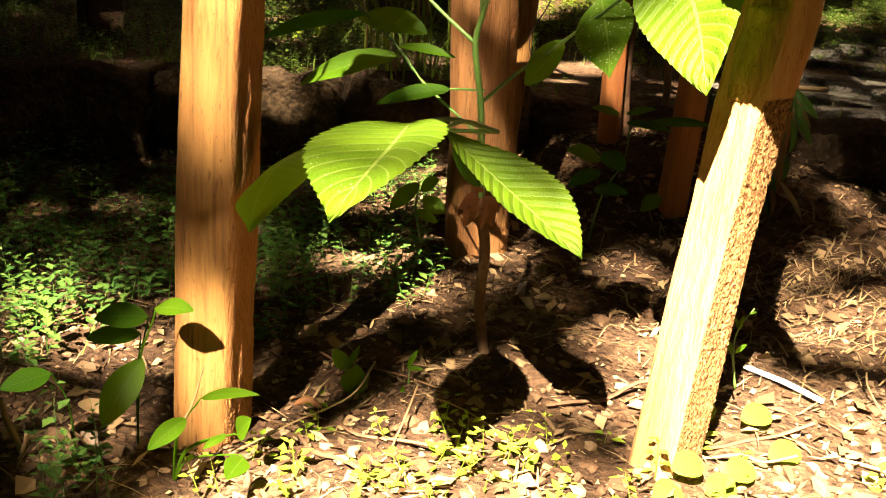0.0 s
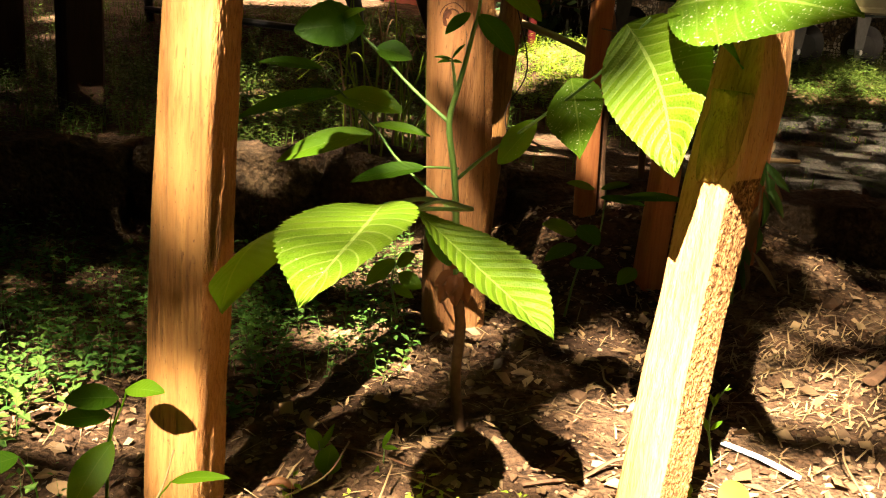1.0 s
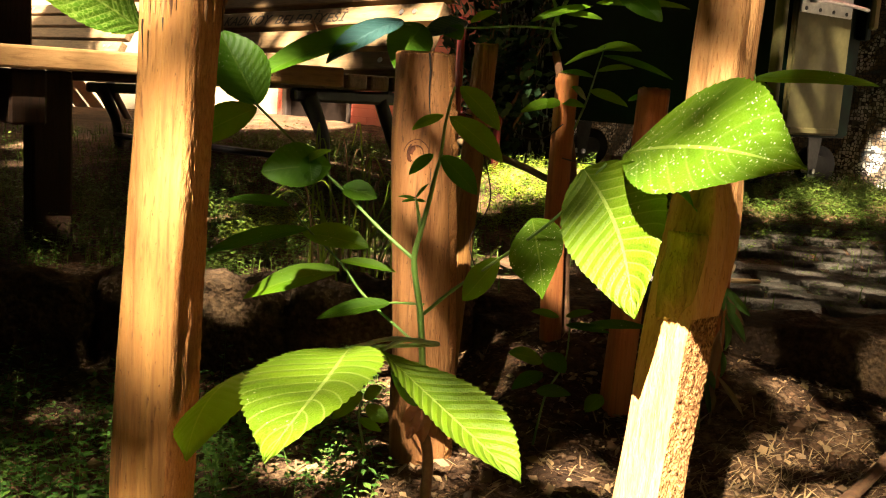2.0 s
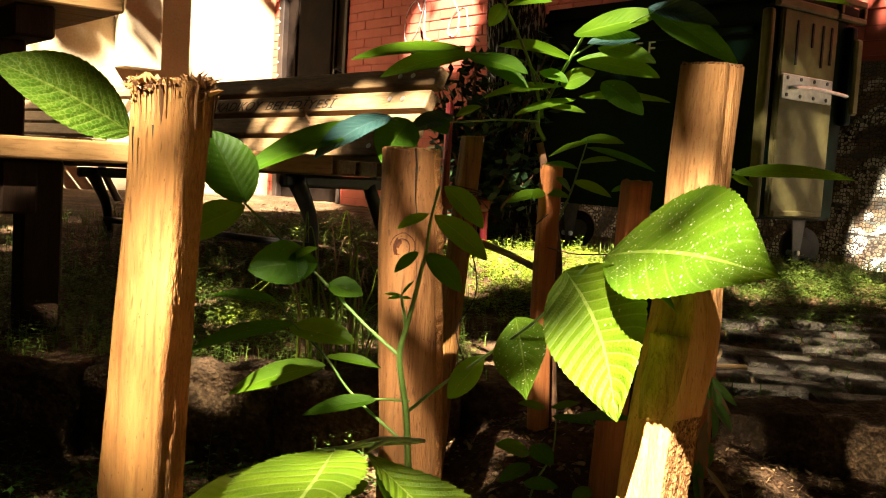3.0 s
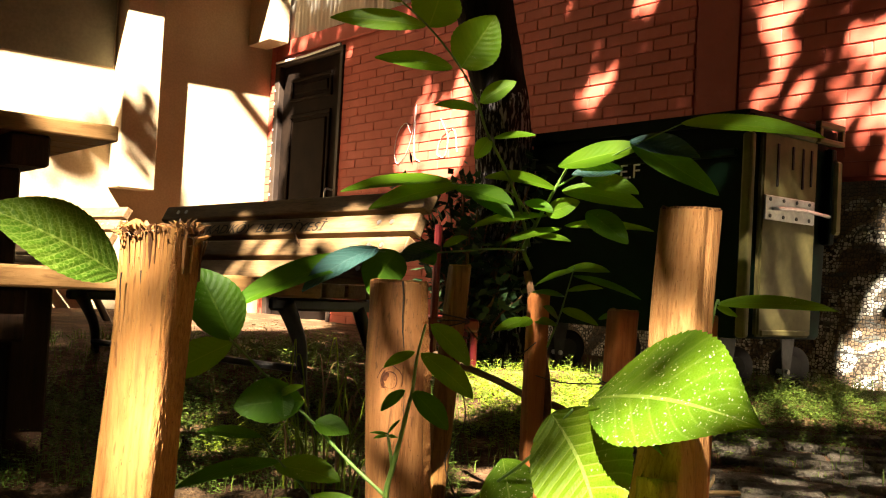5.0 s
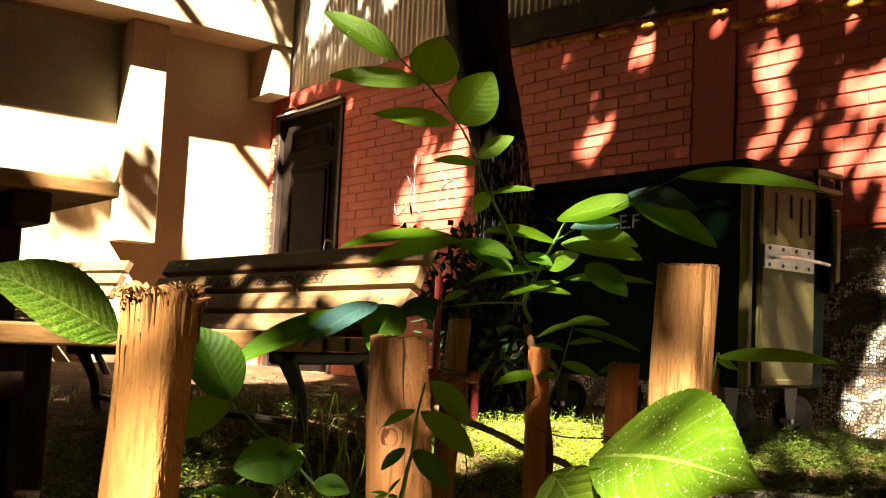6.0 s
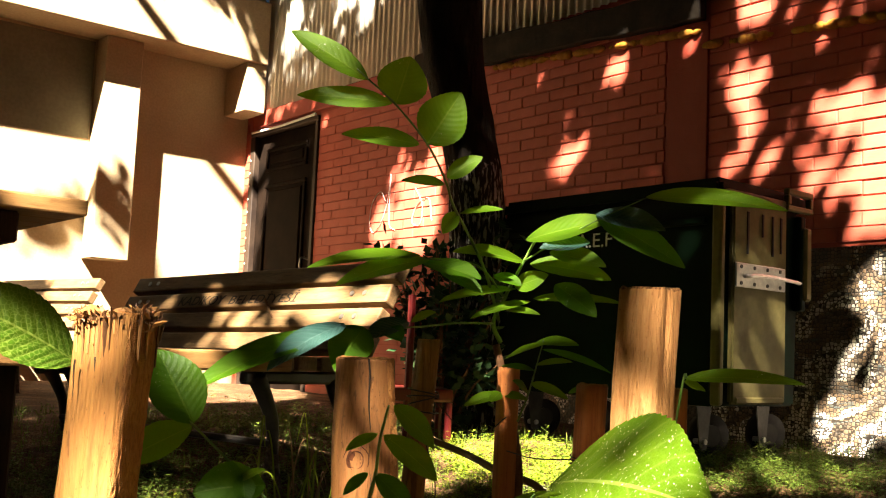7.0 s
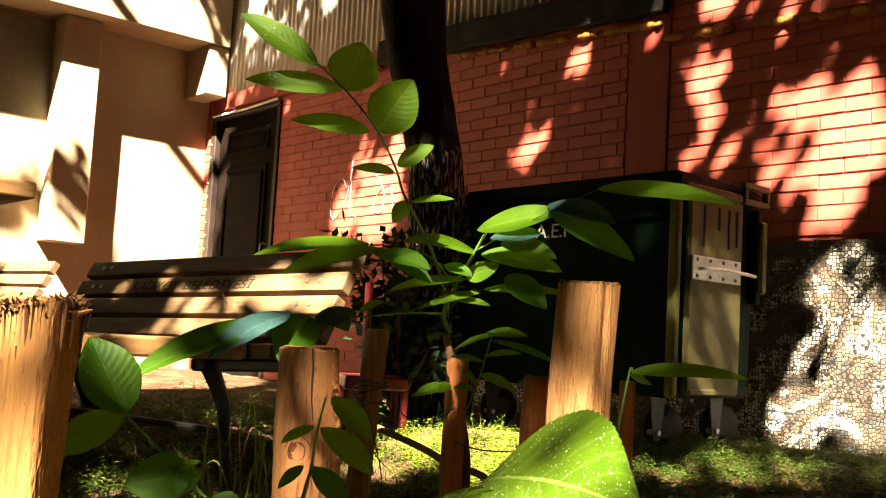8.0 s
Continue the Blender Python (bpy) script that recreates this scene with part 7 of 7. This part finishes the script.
def build_twigs():
    rng = random.Random(15)
    for k in range(46):
        x, y = bed_point(rng, -0.6, 1.0, 0.55, 1.5)
        ln, a = rng.uniform(0.03, 0.15), rng.uniform(0, math.tau)
        pts = []
        for i in range(5):
            t = i / 4 - 0.5
            px, py = x + math.cos(a) * ln * t + rng.gauss(0, ln * 0.03), y + math.sin(a) * ln * t + rng.gauss(0, ln * 0.03)
            pts.append(Vector((px, py, ground_z(px, py) + 0.003 + rng.uniform(0, 0.006) + max(0, t) * rng.uniform(0, 0.04))))
        o = pts[2].copy()
        tw = thing("twig", pose(*o), "dry straw-coloured twig lying on the soil", "twig", "twigs on the soil")
        part("stalk", tube([p - o for p in curve_points(pts, 3)], rng.uniform(0.0008, 0.0024), 5), M_STRAW if rng.random() < 0.6 else M_TWIG, tw)
    st = thing("stick", pose(0.400, 0.970, 0.022), "short peeled white stick on the soil", "stick")
    part("stick", tube([(-0.031, 0.037, 0.004), (0.0, 0.0, 0.006), (0.031, -0.036, 0.003)], 0.0030, 8), M_WHITE, st)
    br = thing("branch", pose(0.26, 2.02, 0.35), "bare grey fallen branch behind the stakes", "branch")
    part("branch", tube(curve_points([(-0.09, 0.20, 0.075), (-0.05, 0.08, 0.065), (0.02, -0.03, 0.045), (0.07, -0.12, 0.025), (0.14, -0.20, 0.0), (0.19, -0.10, -0.12), (0.22, 0.0, -0.24)], 5), 0.0075, 8), M_STRAW, br, "", True)
    fw = thing("fallen_branch", pose(0.78, 2.16, 0.14), "pale forked twig lying on the paving edge", "branch")
    part("limb", tube(curve_points([(-0.07, -0.02, 0.0), (0.0, 0.0, 0.012), (0.09, 0.03, 0.008)], 5), 0.006, 7), M_STRAW, fw)
    part("limb", tube(curve_points([(0.0, 0.0, 0.012), (0.03, 0.04, 0.03), (0.05, 0.09, 0.035)], 5), 0.004, 7), M_STRAW, fw)
    lg = thing("bark_strip", pose(0.72, 1.30, 0.03), "long weathered strip of bark on the mulch", "bark")
    part("strip", tube(curve_points([(-0.10, -0.10, 0.0), (0.0, 0.0, 0.015), (0.10, 0.11, 0.03)], 5), 0.010, 8, squash=0.5), M_TWIG, lg)


def build_dry_bits():
    """Single dry leaves, stalks and a pod on the soil, and a twig hung over the bench back."""
    def on_soil(p):
        return Vector((p[0], p[1], max(p[2], ground_z(p[0], p[1]) + 0.003)))

    for pts, r, label in ((((-0.164, 0.80, 0.003), (-0.11, 0.84, 0.018), (-0.06, 0.88, 0.028), (-0.039, 0.92, 0.047)), 0.0012, "long dry stalk arching over the soil"),
                          (((-0.017, 0.82, 0.004), (-0.004, 0.86, 0.022), (0.006, 0.90, 0.035)), 0.0010, "thin dry stalk standing out of the soil"),
                          (((-0.395, 0.86, 0.012), (-0.385, 0.845, 0.0), (-0.374, 0.84, -0.02), (-0.361, 0.82, -0.02), (-0.352, 0.815, 0.006)), 0.0030, "curled strip of dry bark on the soil")):
        o = on_soil(pts[0])
        st = thing("dry_stalk", pose(*o), label, "stalk")
        part("stalk", tube(curve_points([on_soil(p) - o for p in pts], 6), r, 6, squash=0.6), M_STRAW, st, "", True)
    pod = thing("seed_pod", pose(*on_soil((-0.104, 0.90, 0.0))), "small dry brown seed pod on the soil", "pod")
    line = [Vector((-0.014 + 0.0035 * k, 0.004 * math.sin(k * 0.5), 0.004 + 0.003 * math.sin(k * 0.4))) for k in range(9)]
    part("pod", tube(line, [0.0008 + 0.0042 * math.sin(math.pi * k / 8) ** 0.8 for k in range(9)], 10), M_BROWN, pod, "", True)
    dry = thing("fallen_leaf", pose(-0.342, 0.92, ground_z(-0.342, 0.92) + 0.004), "yellowed curled leaf lying among the weeds", "leaf")
    leaf(dry, (-0.342, 0.92, ground_z(-0.342, 0.92) + 0.012), (-0.306, 0.89, ground_z(-0.306, 0.89) + 0.008), 0.022, (0.2, -0.4, 0.9), M_STRAW, 0.3, 0.5, "blade")
    tw = thing("twig", pose(-0.269, 3.541, 0.751), "thin dry twig hanging over the bench back", "twig")
    part("stalk", tube(curve_points([(0, 0, 0), (0.030, -0.032, -0.059), (0.072, -0.077, -0.116)], 6), 0.004, 6), M_TWIG, tw, "", True)


build_dry_bits()


def build_tuft():
    rng = random.Random(8)
    g = thing("grass_tuft", pose(-0.06, 2.05, 0.12), "tuft of pale arching grass blades by the thick stake", "grass tuft")
    for k in range(30):
        a = rng.uniform(0, math.tau)
        o = Vector((rng.gauss(0, 0.05), rng.gauss(0, 0.05), 0))
        h, r = rng.uniform(0.12, 0.34), rng.uniform(0.02, 0.12)
        d = Vector((math.cos(a), math.sin(a), 0))
        pts = curve_points([o, o + Vector((0, 0, h * 0.6)) + d * r * 0.3, o + Vector((0, 0, h)) + d * r, o + Vector((0, 0, h * 0.82)) + d * r * 1.8], 5)
        n = len(pts)
        part("blade", tube(pts, [0.0022 * (1 - 0.8 * i / n) + 0.0003 for i in range(n)], 4), M_LIME if k % 3 else M_STRAW, g)


def build_wires():
    w = thing("binding_wire", pose(0.16, 1.74, 0.50), "dark rusty wire wound round a slim stake", "wire", "binding wires")
    o = Vector((0.0, 0.0, 0.0))
    pts = [Vector((0.006 + 0.028 * math.cos(a), 0.010 + 0.028 * math.sin(a), 0.018 * math.sin(a * 0.37) + 0.004 * a / 6)) for a in [i * 0.5 for i in range(52)]]
    part("coil", tube(pts, 0.0013, 5), M_WIRE, w)
    part("loose_end", tube(curve_points([(0.03, 0.0, 0.01), (0.07, -0.03, -0.03), (0.11, -0.05, -0.035), (0.15, -0.02, -0.01)], 6), 0.0012, 5), M_WIRE, w)
    part("loose_end", tube(curve_points([(0.0, -0.02, -0.02), (0.03, -0.05, -0.14), (0.0, -0.04, -0.22), (0.03, -0.03, -0.30)], 6), 0.0012, 5), M_WIRE, w)
    w = thing("binding_wire", pose(0.414, 1.538, 0.43), "dark rusty wire wound round a reddish stake", "wire", "binding wires")
    pts = [Vector((0.030 * math.cos(a), 0.030 * math.sin(a), 0.008 * math.sin(a * 0.6) + 0.001 * a)) for a in [i * 0.5 for i in range(40)]]
    part("coil", tube(pts, 0.0013, 5), M_WIRE, w)
    part("span", tube(curve_points([(-0.03, 0.0, 0.01), (-0.07, 0.10, 0.0), (-0.10, 0.22, 0.0)], 6), 0.0012, 5), M_WIRE, w)


def build_dry_weed():
    d = thing("withered_weed", pose(0.55, 1.52, 0.06), "withered hanging weed with curled papery leaves", "weed")
    part("stalk", tube(curve_points([(0, 0, -0.06), (0.005, 0, 0.12), (-0.005, 0, 0.24)], 5), 0.002, 5), M_STRAW, d)
    rng = random.Random(6)
    for k in range(16):
        z = 0.02 + 0.22 * rng.random()
        b = Vector((rng.gauss(0, 0.006), rng.gauss(0, 0.006), z))
        t = b + Vector((rng.gauss(0.01, 0.018), rng.gauss(-0.01, 0.015), -rng.uniform(0.03, 0.07)))
        part("dry_leaf", blade(b, t, rng.uniform(0.010, 0.022), (rng.gauss(0, 0.5), -1, 0.2), 0.3, 0.9, 300 + k), M_STRAW if k % 2 else M_HERB, d)


build_litter()
build_straw()
build_weeds()
build_twigs()
build_tuft()
build_wires()
build_dry_weed()
build_bricks()
